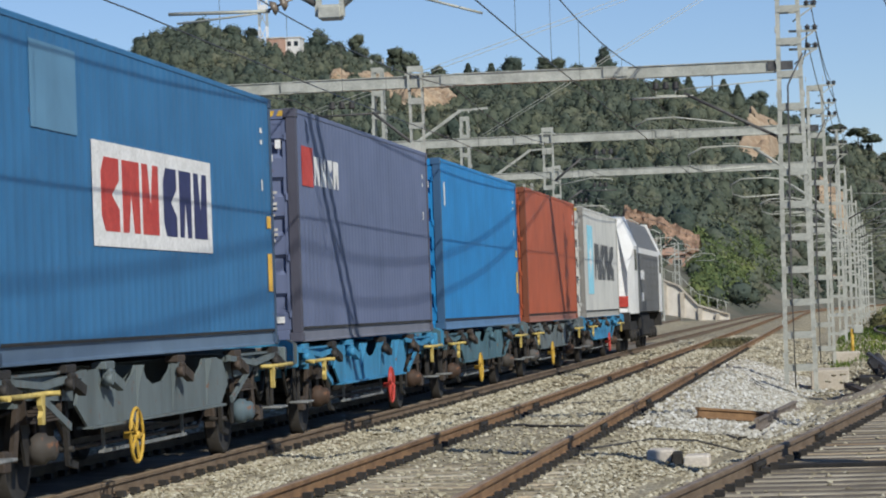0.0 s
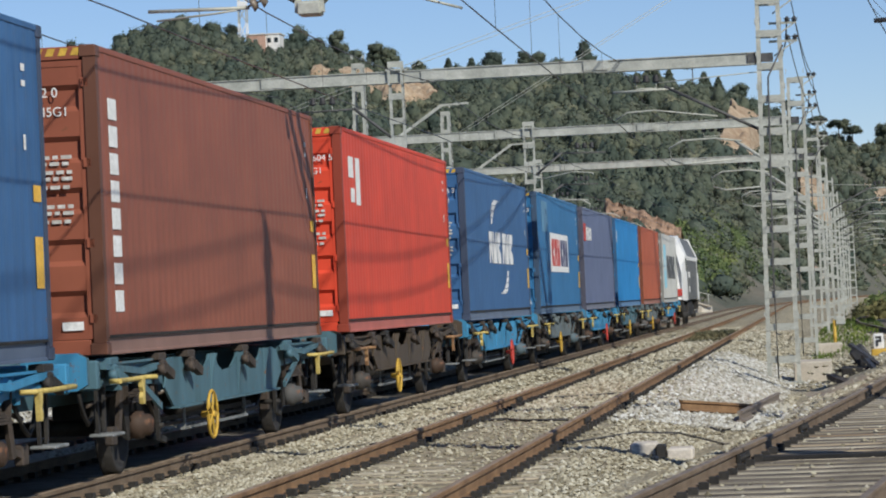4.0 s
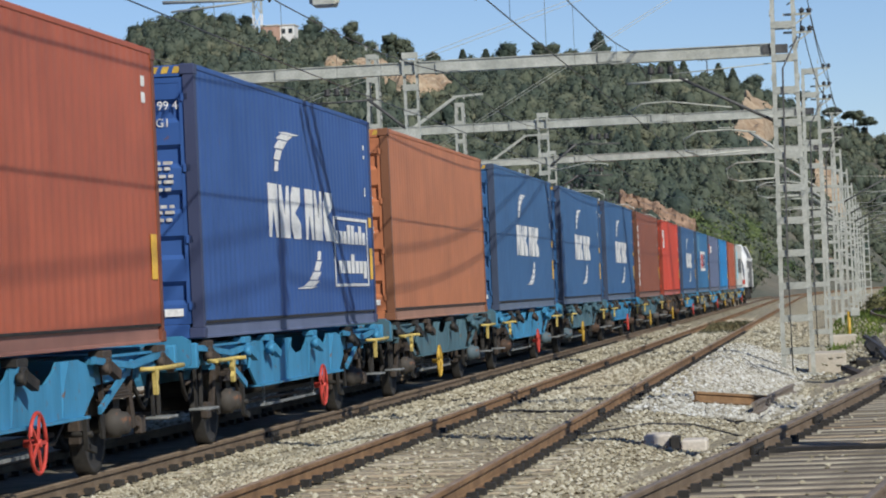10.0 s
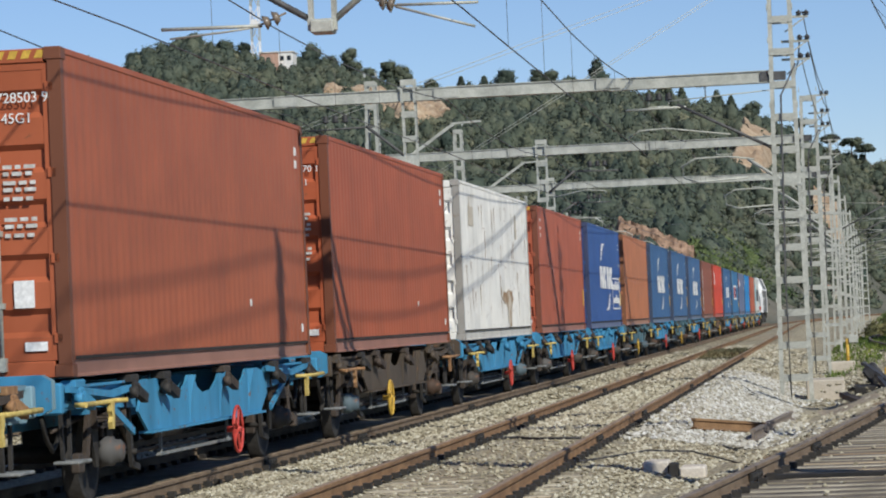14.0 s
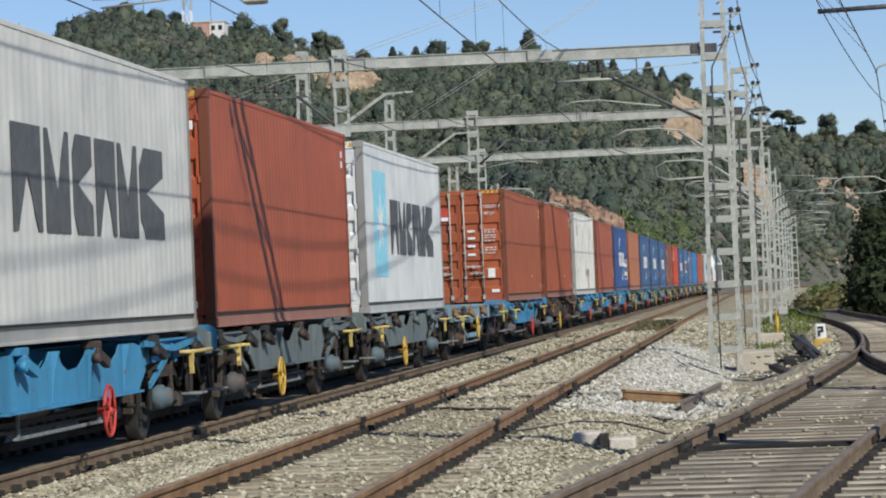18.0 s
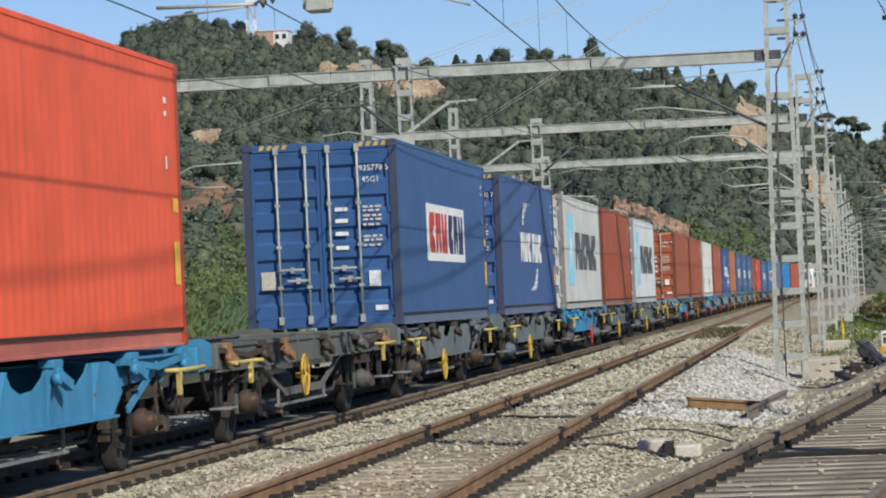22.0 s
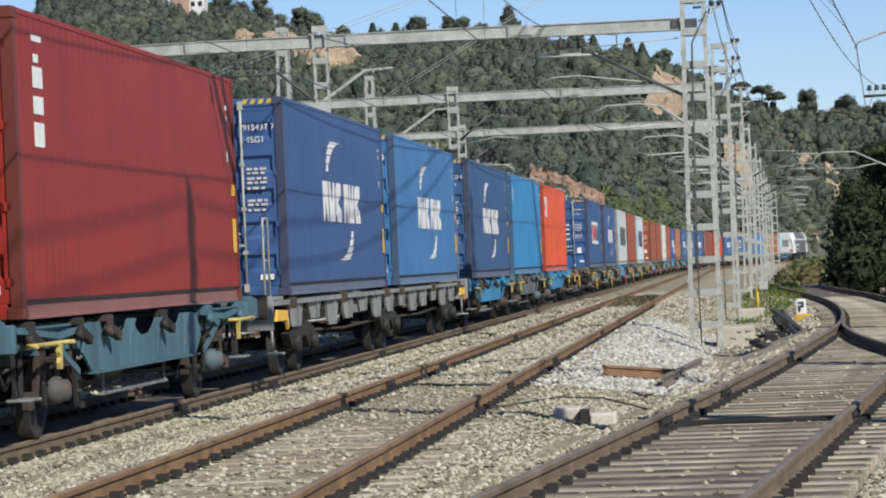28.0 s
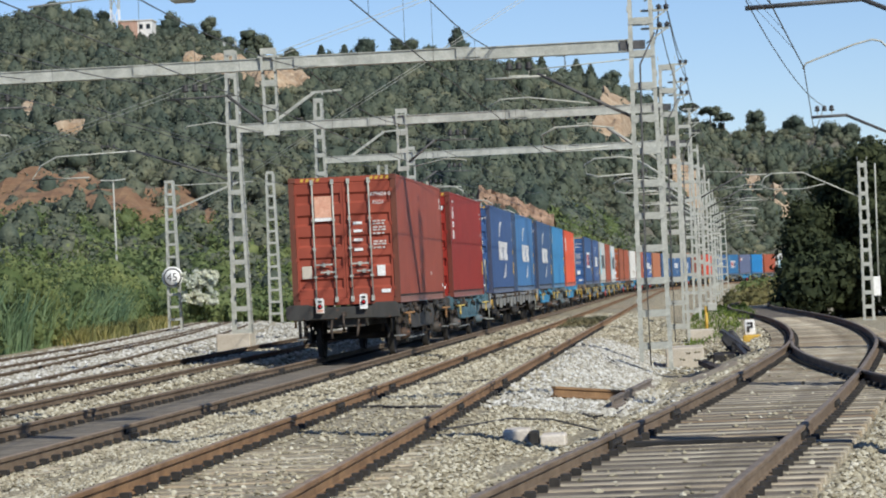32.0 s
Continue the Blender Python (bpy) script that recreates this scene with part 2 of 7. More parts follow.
def stone_material(name="loose_stone", gain=1.0):
    m, t, b = nodes_of(name)
    geo = t.nodes.new("ShaderNodeNewGeometry")
    a = ramp(t, geo.outputs["Random Per Island"], [(0.0, (0.145, 0.125, 0.08)), (0.3, (0.30, 0.27, 0.19)), (0.7, (0.395, 0.365, 0.27)), (1.0, (0.54, 0.515, 0.42))])
    if gain > 1:
        a = mixed(t, 1.0, a, (gain, gain * 1.06, gain * 1.26), "MULTIPLY")
    t.links.new(a, b.inputs["Base Color"])
    b.inputs["Roughness"].default_value = 0.9
    return m


STONE = stone_material()
PALE_STONE = stone_material("fresh_stone", 1.14)

# ---- building helpers ----


class Geo:
    """Collects faces for one mesh."""

    def __init__(self):
        self.v, self.f, self.smooth = [], [], []

    def quad_strip(self, rings, close=True, caps=True, smooth=False):
        """Joins rings of points, each of the same count, into a skin."""
        n0, k = len(self.v), len(rings[0])
        for r in rings:
            self.v.extend(tuple(p) for p in r)
        for i in range(len(rings) - 1):
            for j in range(k if close else k - 1):
                a, b = n0 + i * k + j, n0 + i * k + (j + 1) % k
                self.f.append((a, b, b + k, a + k))
                self.smooth.append(smooth)
        if caps and close:
            self.f.append(tuple(n0 + j for j in reversed(range(k))))
            self.f.append(tuple(n0 + (len(rings) - 1) * k + j for j in range(k)))
            self.smooth += [False, False]
        return self

    def box(self, x0, x1, y0, y1, z0, z1, bevel=0.0):
        b = min(bevel, (x1 - x0) * 0.4, (y1 - y0) * 0.4, (z1 - z0) * 0.4)
        if b <= 0:
            ring = lambda z: [(x0, y0, z), (x1, y0, z), (x1, y1, z), (x0, y1, z)]
            return self.quad_strip([ring(z0), ring(z1)])

        def ring(z, i):
            c = b * 0.7
            x, X, y, Y = x0 + i, x1 - i, y0 + i, y1 - i
            return [(x + c, y, z), (X - c, y, z), (X, y + c, z), (X, Y - c, z), (X - c, Y, z), (x + c, Y, z), (x, Y - c, z), (x, y + c, z)]
        return self.quad_strip([ring(z0, b), ring(z0 + b, 0), ring(z1 - b, 0), ring(z1, b)])

    def tube(self, a, b, r, n=8, r2=None, smooth=True):
        a, b = Vector(a), Vector(b)
        d = (b - a).normalized()
        u = d.orthogonal().normalized()
        w = d.cross(u)
        ring = lambda p, q: [p + (u * math.cos(i * math.tau / n) + w * math.sin(i * math.tau / n)) * q for i in range(n)]
        return self.quad_strip([ring(a, r), ring(b, r if r2 is None else r2)], smooth=smooth)

    def bar(self, a, b, wide, high, up=(0, 0, 1)):
        """A square bar from a to b."""
        a, b = Vector(a), Vector(b)
        d = (b - a).normalized()
        s = d.cross(Vector(up))
        s = s.normalized() if s.length > 1e-5 else Vector((1, 0, 0))
        w = s.cross(d)
        ring = lambda p: [p - s * wide / 2 - w * high / 2, p + s * wide / 2 - w * high / 2, p + s * wide / 2 + w * high / 2, p - s * wide / 2 + w * high / 2]
        return self.quad_strip([ring(a), ring(b)])

    def pipe(self, pts, r, n=6):
        pts = [Vector(p) for p in pts]
        rings = []
        for i, p in enumerate(pts):
            d = (pts[min(i + 1, len(pts) - 1)] - pts[max(i - 1, 0)]).normalized()
            s = d.cross(Vector((0, 0, 1)))
            s = s.normalized() if s.length > 1e-3 else Vector((1, 0, 0))
            w = s.cross(d)
            rings.append([p + (s * math.cos(k * math.tau / n) + w * math.sin(k * math.tau / n)) * r for k in range(n)])
        return self.quad_strip(rings, smooth=True)

    def prism(self, outline, axis, a, b):
        """An outline in the two other axes, drawn out along x, y or z from a to b."""
        def at(p, h):
            q = list(p)
            q.insert("xyz".index(axis), h)
            return tuple(q)
        return self.quad_strip([[at(p, a) for p in outline], [at(p, b) for p in outline]])

    def lathe(self, profile, centre, axis="x", n=20, smooth=True, caps=True):
        """A profile of (radius, place along the axis), turned round the axis."""
        c = Vector(centre)
        rings = []
        for r, h in profile:
            ring = []
            for i in range(n):
                p, q = math.cos(i * math.tau / n) * r, math.sin(i * math.tau / n) * r
                ring.append(c + Vector({"x": (h, p, q), "y": (q, h, p), "z": (p, q, h)}[axis]))
            rings.append(ring)
        return self.quad_strip(rings, caps=caps, smooth=smooth)

    def mesh(self, name, material):
        me = bpy.data.meshes.new(name)
        me.from_pydata(self.v, [], self.f)
        me.polygons.foreach_set("use_smooth", self.smooth)
        me.materials.append(material)
        me.validate()
        me.update()
        return me


def part(name, geo, material, parent, label="", at=None):
    """Links one mesh as a part of a thing."""
    me = geo if isinstance(geo, bpy.types.Mesh) else geo.mesh(name, material)
    ob = new(name, me)
    ob.parent = parent
    if parent is not None:
        ob.color = parent.color
    if at is not None:
        ob.matrix_basis = at
    return tagged(ob, label)


def thing(name, label, category, group="", m=None, kind=""):
    ob = tagged(new(name), label, category, group, kind)
    ob.empty_display_size = 0.2
    if m is not None:
        ob.matrix_basis = m
    return ob


def solid(name, geo, material, label, category="", group="", kind=""):
    return tagged(new(name, geo.mesh(name, material)), label, category, group, kind)


def lerp(pts, y):
    """A smooth value between (y, x) pairs."""
    if y <= pts[0][0]:
        (y0, x0), (y1, x1) = pts[0], pts[1]
        return x0 + (x1 - x0) * (y - y0) / (y1 - y0)
    if y >= pts[-1][0]:
        (y0, x0), (y1, x1) = pts[-2], pts[-1]
        return x1 + (x1 - x0) * (y - y1) / (y1 - y0)
    i = max(j for j in range(len(pts) - 1) if pts[j][0] <= y)
    (y1, p1), (y2, p2) = pts[i], pts[i + 1]
    y0, p0 = pts[max(i - 1, 0)]
    y3, p3 = pts[min(i + 2, len(pts) - 1)]
    h, s = y2 - y1, (y - y1) / (y2 - y1)
    m1, m2 = (p2 - p0) / (y2 - y0) * h, (p3 - p1) / (y3 - y1) * h
    return (2 * s**3 - 3 * s**2 + 1) * p1 + (s**3 - 2 * s**2 + s) * m1 + (3 * s**2 - 2 * s**3) * p2 + (s**3 - s**2) * m2


def tint(ob, colour):
    ob.color = (*colour, 1)
    for c in ob.children_recursive:
        c.color = (*colour, 1)


def writing(text, size, m, material, parent, name="writing"):
    cu = bpy.data.curves.new(name, "FONT")
    cu.body, cu.size, cu.extrude = text, size, 0.002
    tmp = bpy.data.objects.new(name, cu)
    me = bpy.data.meshes.new_from_object(tmp)
    bpy.data.objects.remove(tmp)
    me.materials.clear()
    me.materials.append(material)
    return part(name, me, material, parent, at=m)


# ---- the lines of the tracks ----
CURVE_FROM, CURVE_R, MAIN_X = 270.0, 1300.0, -7.83


def main_line(s, off=0.0):
    """Place and heading (radians to the right) on the train's track, s metres along it, off metres to its right."""
    a = max(s - CURVE_FROM, 0) / CURVE_R
    x = MAIN_X + CURVE_R * (1 - math.cos(a))
    y = min(s, CURVE_FROM) + CURVE_R * math.sin(a)
    return x + off * math.cos(a), y - off * math.sin(a), a


def centre_line(points):
    return lambda s: (lerp(points, s), s, math.atan((lerp(points, s + 0.5) - lerp(points, s - 0.5))))


LINES = {
    "train": (lambda s: main_line(s), 0.0, -30, 560),
    "second": (lambda s: main_line(s, 4.06 - 0.0019 * (min(s, 250) - 50)), 0.14, -10, 560),
    "third": (centre_line([(0, -2.6), (20, -0.68), (34, 0.65), (46, 1.65), (60, 2.6), (75, 3.02), (90, 2.98), (105, 2.6), (120, 2.15), (135, 2.3), (150, 3.5), (170, 6.5), (200, 13.0)]), 0.13, -5, 215),
    "branch": (centre_line([(0, 6.6), (20, 4.75), (38.7, 3.2), (48, 2.65), (56, 2.55), (62, 2.72)]), 0.13, 0, 60),
    "left": (centre_line([(0, -9.76), (50, -10.96), (100, -12.1), (170, -13.4), (300, -15.0)]), 0.06, 0, 262),
    "siding": (centre_line([(0, -9.2), (57, -13.98), (76, -15.6), (96, -17.6), (124, -20.3), (178, -26.5), (260, -36.0)]), 0.0, 20, 240),
    "far_siding": (centre_line([(0, -12.5), (80, -18.9), (111, -21.3), (178, -28.6), (260, -38.5)]), -0.02, 40, 240),
}
GAUGE = 0.834


# ---- ground, hill and yard ----


def hill(x, y):
    """Height of the valley floor and of the wooded hill behind the yard."""
    foot = lerp([(-0.2, 270), (-0.06, 272), (-0.03, 315), (-0.01, 395), (0.0, 430), (0.02, 510), (0.05, 585), (0.1, 615)], min(max(x / max(y, 1), -0.2), 0.1)) if y > 200 else 999
    if y < foot:
        return -0.75
    top = lerp([(-400, 26), (-300, 34), (-206.3, 53.4), (-196.7, 54.1), (-192.5, 54.7), (-188.4, 56.5), (-182.9, 57.1), (-178.7, 57.9), (-173.9, 60.3), (-168.4, 61.6), (-165, 60.9), (-162.9, 62.1), (-160.8, 64.9), (-156.7, 66), (-149.8, 67.5), (-145.8, 67.5), (-139.1, 66.3), (-130, 64), (-125, 61), (-114, 61), (-105, 57.5), (-95, 55), (-86, 53.3), (-72, 52.5), (-61, 52.5), (-48, 51), (-34, 48.8), (-21, 45.8), (-15, 43.5), (-8, 40), (-2, 36.2), (2, 34.5), (10, 32.7), (27, 32), (36, 30), (43, 25), (80, 20), (200, 12)], x * 700 / max(y, 300))
    u = min(max((y - foot) / (695 - foot), 0), 1.4)
    up = u if u < 1 else 1 - 0.25 * (u - 1)
    gully = noise.noise(Vector((x / 45, y / 90, 0.3))) * 5 * min(u * 3, 1) * (1 - min(u, 1)) + noise.noise(Vector((x / 14, y / 30, 7))) * 1.6 * min(u * 3, 1)
    return -0.75 + (top + 0.75) * up + gully


g = Geo()
rows = []
ys = [-400, -60, 0, 60, 120, 170, 215, 250, 270] + [270 + 8 * i for i in range(1, 68)] + [840, 1100, 1600, 3000, 4600]
xs = [-4000, -900, -500] + [-380 + 7 * i for i in range(86)] + [300, 400, 900, 4000]
for y in ys:
    rows.append([(x, y, hill(x, y) if y < 1000 else 20) for x in xs])
g.quad_strip(rows, close=False, smooth=True)
solid("ground", g, SCRUB, "scrub and dry earth of the valley floor and hillside", kind="structure")


def bed_height(x, y):
    """Crushed stone heaped up along each track and lower between them."""
    base = -0.58 + 0.30 * min(max((-x - 5) / 4, 0), 1)
    best = base
    for k in LINES:
        line, z, a, b = LINES[k]
        if a - 4 < y < b:
            lx = line(y)[0]
            d = max(abs(x - lx) - 1.45, 0)
            best = max(best, z - (0.20 if k in ("third", "branch") else 0.13 if "siding" in k else 0.15 if k == "left" else 0.185) - d * (0.16 + 0.2 * min(max((y - 46) / 18, 0), 1) if k == "second" else 0.36))
    return best + 0.03 * noise.noise(Vector((x * 0.9, y * 0.35, 2.0))) * (1 if best < -0.2 else 0.3)


g = Geo()
by = [-30, -10, 0, 6, 12] + [15 + 0.8 * i for i in range(60)] + [64 + 2 * i for i in range(40)] + [148 + 6 * i for i in range(46)]
bx = [-46, -38, -32, -28] + [-25 + 0.42 * i for i in range(78)] + [8.5, 10, 12, 16, 24]
g.quad_strip([[(x + (main_line(y)[0] - MAIN_X if y > 256 else 0), y, bed_height(x + (main_line(y)[0] - MAIN_X if y > 256 else 0), y)) for x in bx] for y in by], close=False, smooth=True)
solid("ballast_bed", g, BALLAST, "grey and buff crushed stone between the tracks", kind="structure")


def stones(name, count, place, low, high, material, label):
    """Loose angular stones in one mesh."""
    rng = np.random.default_rng(5)
    base = np.array([(1, 0, 0), (-1, 0, 0), (0, 1, 0), (0, -1, 0), (0, 0, 1), (0, 0, -1), (.7, .7, .35), (-.7, .6, -.3), (.6, -.7, .3), (-.6, -.7, .35)], float)
    tri = [(4, 0, 6), (6, 0, 2), (4, 6, 2), (4, 2, 1), (2, 7, 1), (2, 5, 7), (7, 5, 1), (4, 1, 9), (9, 1, 3), (4, 9, 3), (4, 3, 8), (8, 3, 0), (4, 8, 0), (5, 2, 0), (5, 0, 3), (5, 3, 1)]
    verts, faces = [], []
    for i in range(count):
        x, y, z = place(rng)
        r = rng.uniform(low, high) * np.array([rng.uniform(0.8, 1.3), rng.uniform(0.8, 1.3), rng.uniform(0.6, 1.0)])
        a = rng.uniform(0, 6.28)
        v = base * r * rng.uniform(0.8, 1.2, (10, 1))
        c, s = math.cos(a), math.sin(a)
        v = np.stack([v[:, 0] * c - v[:, 1] * s + x, v[:, 0] * s + v[:, 1] * c + y, v[:, 2] + z], 1)
        n = 10 * i
        verts.append(v)
        faces += [(p + n, q + n, t + n) for p, q, t in tri]
    me = bpy.data.meshes.new(name)
    me.from_pydata(np.concatenate(verts).tolist(), [], faces)
    me.materials.append(material)
    return tagged(new(name, me), label, kind="stuff")


def on_bed(rng):
    while True:
        y = 16 + 44 * rng.random() ** 1.6
        x = rng.uniform(-9.5, 3.2)
        third, second = abs(x - LINES["third"][0](y)[0]), abs(x - LINES["second"][0](y)[0])
        if third < 1.35 and rng.random() < 0.975 or (second < 1.2 and y < 40 and rng.random() < 0.75):
            continue
        if -8.75 < x < -6.95:
            continue
        if -0.26 * y < x < 0.075 * y + 0.6:
            return x, y, -0.022 if third < 1.25 else bed_height(x, y) + 0.008


def on_far_bed(rng):
    while True:
        y = 42 + 90 * rng.random() ** 1.3
        x = rng.uniform(-14, 4)
        if abs(x - LINES["third"][0](y)[0]) < 1.35 and rng.random() < 0.9:
            continue
        if -9.0 < x < -6.95 or (-0.85 < x < 1.2 and 49 < y < 65 and rng.random() < 0.9):
            continue
        return x, y, bed_height(x, y) + 0.012


stones("loose_ballast", 36000, on_bed, 0.017, 0.033, STONE, "loose crushed stones, grey and buff")
def on_fresh_bed(rng):
    while True:
        y = 38 + 40 * rng.random()
        x = -1.65 + rng.normal() * 0.55 - 0.004 * (y - 50)
        if -2.95 < x < (3.0 if y < 49 or y > 65 else -0.75):
            return x, y, bed_height(x, y) + 0.02


stones("fresh_ballast", 9000, on_fresh_bed, 0.03, 0.055, PALE_STONE, "fresh pale grey crushed stone round the mast")
def on_siding_bed(rng):
    while True:
        y = 40 + 150 * rng.random() ** 1.3
        x = rng.uniform(-0.27, -0.10) * y
        if x > LINES["left"][0](y)[0] - 0.9 or x < LINES["far_siding"][0](y)[0] - 3:
            continue
        return x, y, bed_height(x, y) + 0.015


stones("siding_ballast", 22000, on_siding_bed, 0.04, 0.08, PALE_STONE, "pale crushed stone round the sidings")
stones("coarse_ballast", 30000, on_far_bed, 0.03, 0.058, STONE, "coarse crushed stones between the tracks")


def rail_profile(x, z):
    return [(x - .07, z - .15), (x + .07, z - .15), (x + .07, z - .135), (x + .012, z - .115), (x + .012, z - .045), (x + .036, z - .035), (x + .036, z - .006), (x + .030, z - .001), (x - .030, z - .001), (x - .036, z - .006), (x - .036, z - .035), (x - .012, z - .045), (x - .012, z - .115), (x - .07, z - .135)]


def swept(line, a, b, profile, step=2.0):
    n = max(int((b - a) / step), 2)
    rings = []
    for i in range(n + 1):
        x, y, h = line(a + (b - a) * i / n)
        rings.append([(x + p * math.cos(h), y - p * math.sin(h), q) for p, q in profile])
    return Geo().quad_strip(rings)


sleeper_mesh = Geo().box(-1.3, 1.3, -0.105, 0.105, -0.12, 0.0, 0.012).mesh("sleeper", SLEEPER)
SLEEPER_TO = {"train": 60, "second": 80, "third": 100, "branch": 60, "left": 60, "siding": 60, "far_siding": 60}
TRACK_WORDS = {"train": "railway track with dull brown rails under the train", "second": "railway track with rust brown rails on buried sleepers", "third": "old track of worn rails on weathered wooden sleepers",
               "branch": "diverging turnout track on wooden sleepers", "left": "dull railway track beside the train", "siding": "rusty siding track", "far_siding": "rusty disused siding track"}
TRACKS = {}
for name, (line, z, a, b) in LINES.items():
    track = TRACKS[name] = tagged(new("railway_track_" + name), TRACK_WORDS[name], "track", kind="structure")
    for side in (-1, 1):
        rail = part("rail", swept(line, a, b, rail_profile(side * GAUGE, z)), RAIL if name == "second" else RAIL_DIRTY, track, "rust brown steel rail")
        part("rail_head", swept(line, a, b, [(side * GAUGE - .026, z - .001), (side * GAUGE + .026, z - .001), (side * GAUGE + .022, z + .002), (side * GAUGE - .022, z + .002)]), RAIL_TOP if name in ("train", "second") else RAIL_DULL, rail, "worn rail head")
    if name in ("third", "branch", "train"):
        # on the train's track this strip puts the wagons' shade into the colour
        part("track_earth", swept(line, max(a, 5), min(b, 130), [(-1.30, z - .25), (1.30, z - .25), (1.25, z - .157), (-1.25, z - .157)] if name != "train" else [(-1.5, z - .3), (0.80, z - .3), (0.77, z - .165), (-1.45, z - .165)]), OILY if name != "train" else SHADED_BED, track, "dark greasy earth between the sleepers")
    g = Geo()
    s = max(a, 14.0)
    k = 0
    far = []
    while s < min(b, 200):
        x, y, h = line(s)
        if name == "second" and 31 < s:
            sink = 0.045
        else:
            sink = 0.0 if name in ("third", "branch") else 0.022
        if s < SLEEPER_TO[name]:
            part("sleeper", sleeper_mesh, SLEEPER, track, at=pose(x, y, z - 0.150 - sink + random.uniform(-0.003, 0.003), 0, random.uniform(-0.15, 0.15), -math.degrees(h) + random.uniform(-1.2, 1.2)))
        if s < 95:
            for side in (-1, 1):
                for w in (-0.10, 0.10):
                    q = side * GAUGE + w
                    g.box(x + q - 0.04, x + q + 0.04, y - 0.06, y + 0.06, z - 0.155, z - 0.105 + random.uniform(0, 0.015))
        s += 0.6 + random.uniform(-0.05, 0.05)
        k += 1
    tagged(part("fasteners", g, DARK_STEEL, track, "dark rail clips and chairs"), kind="stuff")


def fishplate(track, line, z, s, side):
    x, y, h = line(s)
    g = Geo().box(-0.045, -0.014, -0.36, 0.36, -0.115, -0.045).box(0.014, 0.045, -0.36, 0.36, -0.115, -0.045)
    for q in (-0.26, -0.09, 0.09, 0.26):
        g.tube((-0.06, q, -0.08), (0.06, q, -0.08), 0.02, 6)
    g.box(-0.036, 0.036, -0.008, 0.008, -0.04, 0.003)
    return part("fishplate", g, DARK_STEEL, track, "bolted rail joint", at=pose(x + side * GAUGE * math.cos(h), y, z, 0, 0, -math.degrees(h)))


for name, side, places in (("second", -1, (38.5, 45.3, 60.2)), ("second", 1, (36.6, 45.4, 61.0)), ("train", 1, (37.0, 44.3, 57.8)), ("train", -1, (45.5, 63.0)), ("third", -1, (27.3, 32.6, 42.0)), ("third", 1, (27.5, 33.5))):
    line, z, a, b = LINES[name]
    for s in places:
        fishplate(TRACKS[name], line, z, s, side)


part("gap_timber", Geo().box(-0.95, 0.72, -0.14, 0.14, -0.2, 0.035, 0.03), TAR, TRACKS["third"], "black tarred timber", at=pose(0.2, 27.9, -0.02, 0, 0, -3))


def cable(points, r, label, material=None):
    return solid("ground_cable", Geo().pipe(points, r, 5), material or BLACK, label, "cable", "cables on the ballast")


def lain(pts):
    return [(x, y, bed_height(x, y) + 0.03) for x, y in pts]


cable(lain([(-4.85, 40.2), (-4.5, 39.7), (-4.2, 39.9), (-3.95, 39.2), (-3.3, 38.8)]), 0.018, "black bond cable on the stones")
cable(lain([(-6.9, 50.0), (-6.3, 49.2), (-5.9, 49.6), (-4.9, 48.0), (-4.2, 48.0), (-3.2, 48.6)]), 0.018, "black bond cable on the stones")
cable(lain([(-3.08, 42.2), (-2.6, 41.8), (-2.2, 41.3), (-1.88, 39.8), (-1.32, 37.4), (-1.06, 39.0), (-0.99, 41.4)]), 0.018, "black cable across the stones")
cable(lain([(-2.8, 32.5), (-2.44, 33.6), (-2.2, 34.9), (-1.74, 35.9), (-1.15, 33.9), (-0.6, 31.7)]), 0.011, "dark cable on the stones")
cable(lain([(-3.0, 76.0), (-2.6, 70.5), (-2.18, 66.9), (-1.68, 62.5)]), 0.028, "black cable from the mast to the rail")
cable(lain([(-2.61, 65.2), (-1.94, 63.0), (-1.55, 60.9)]), 0.028, "black cable from the mast to the rail")

# ---- overhead line portals ----
BEAM_Z = 6.66


def row_x(d):
    return -0.95 + 0.0145 * (d - 68) + (main_line(d)[0] - MAIN_X)


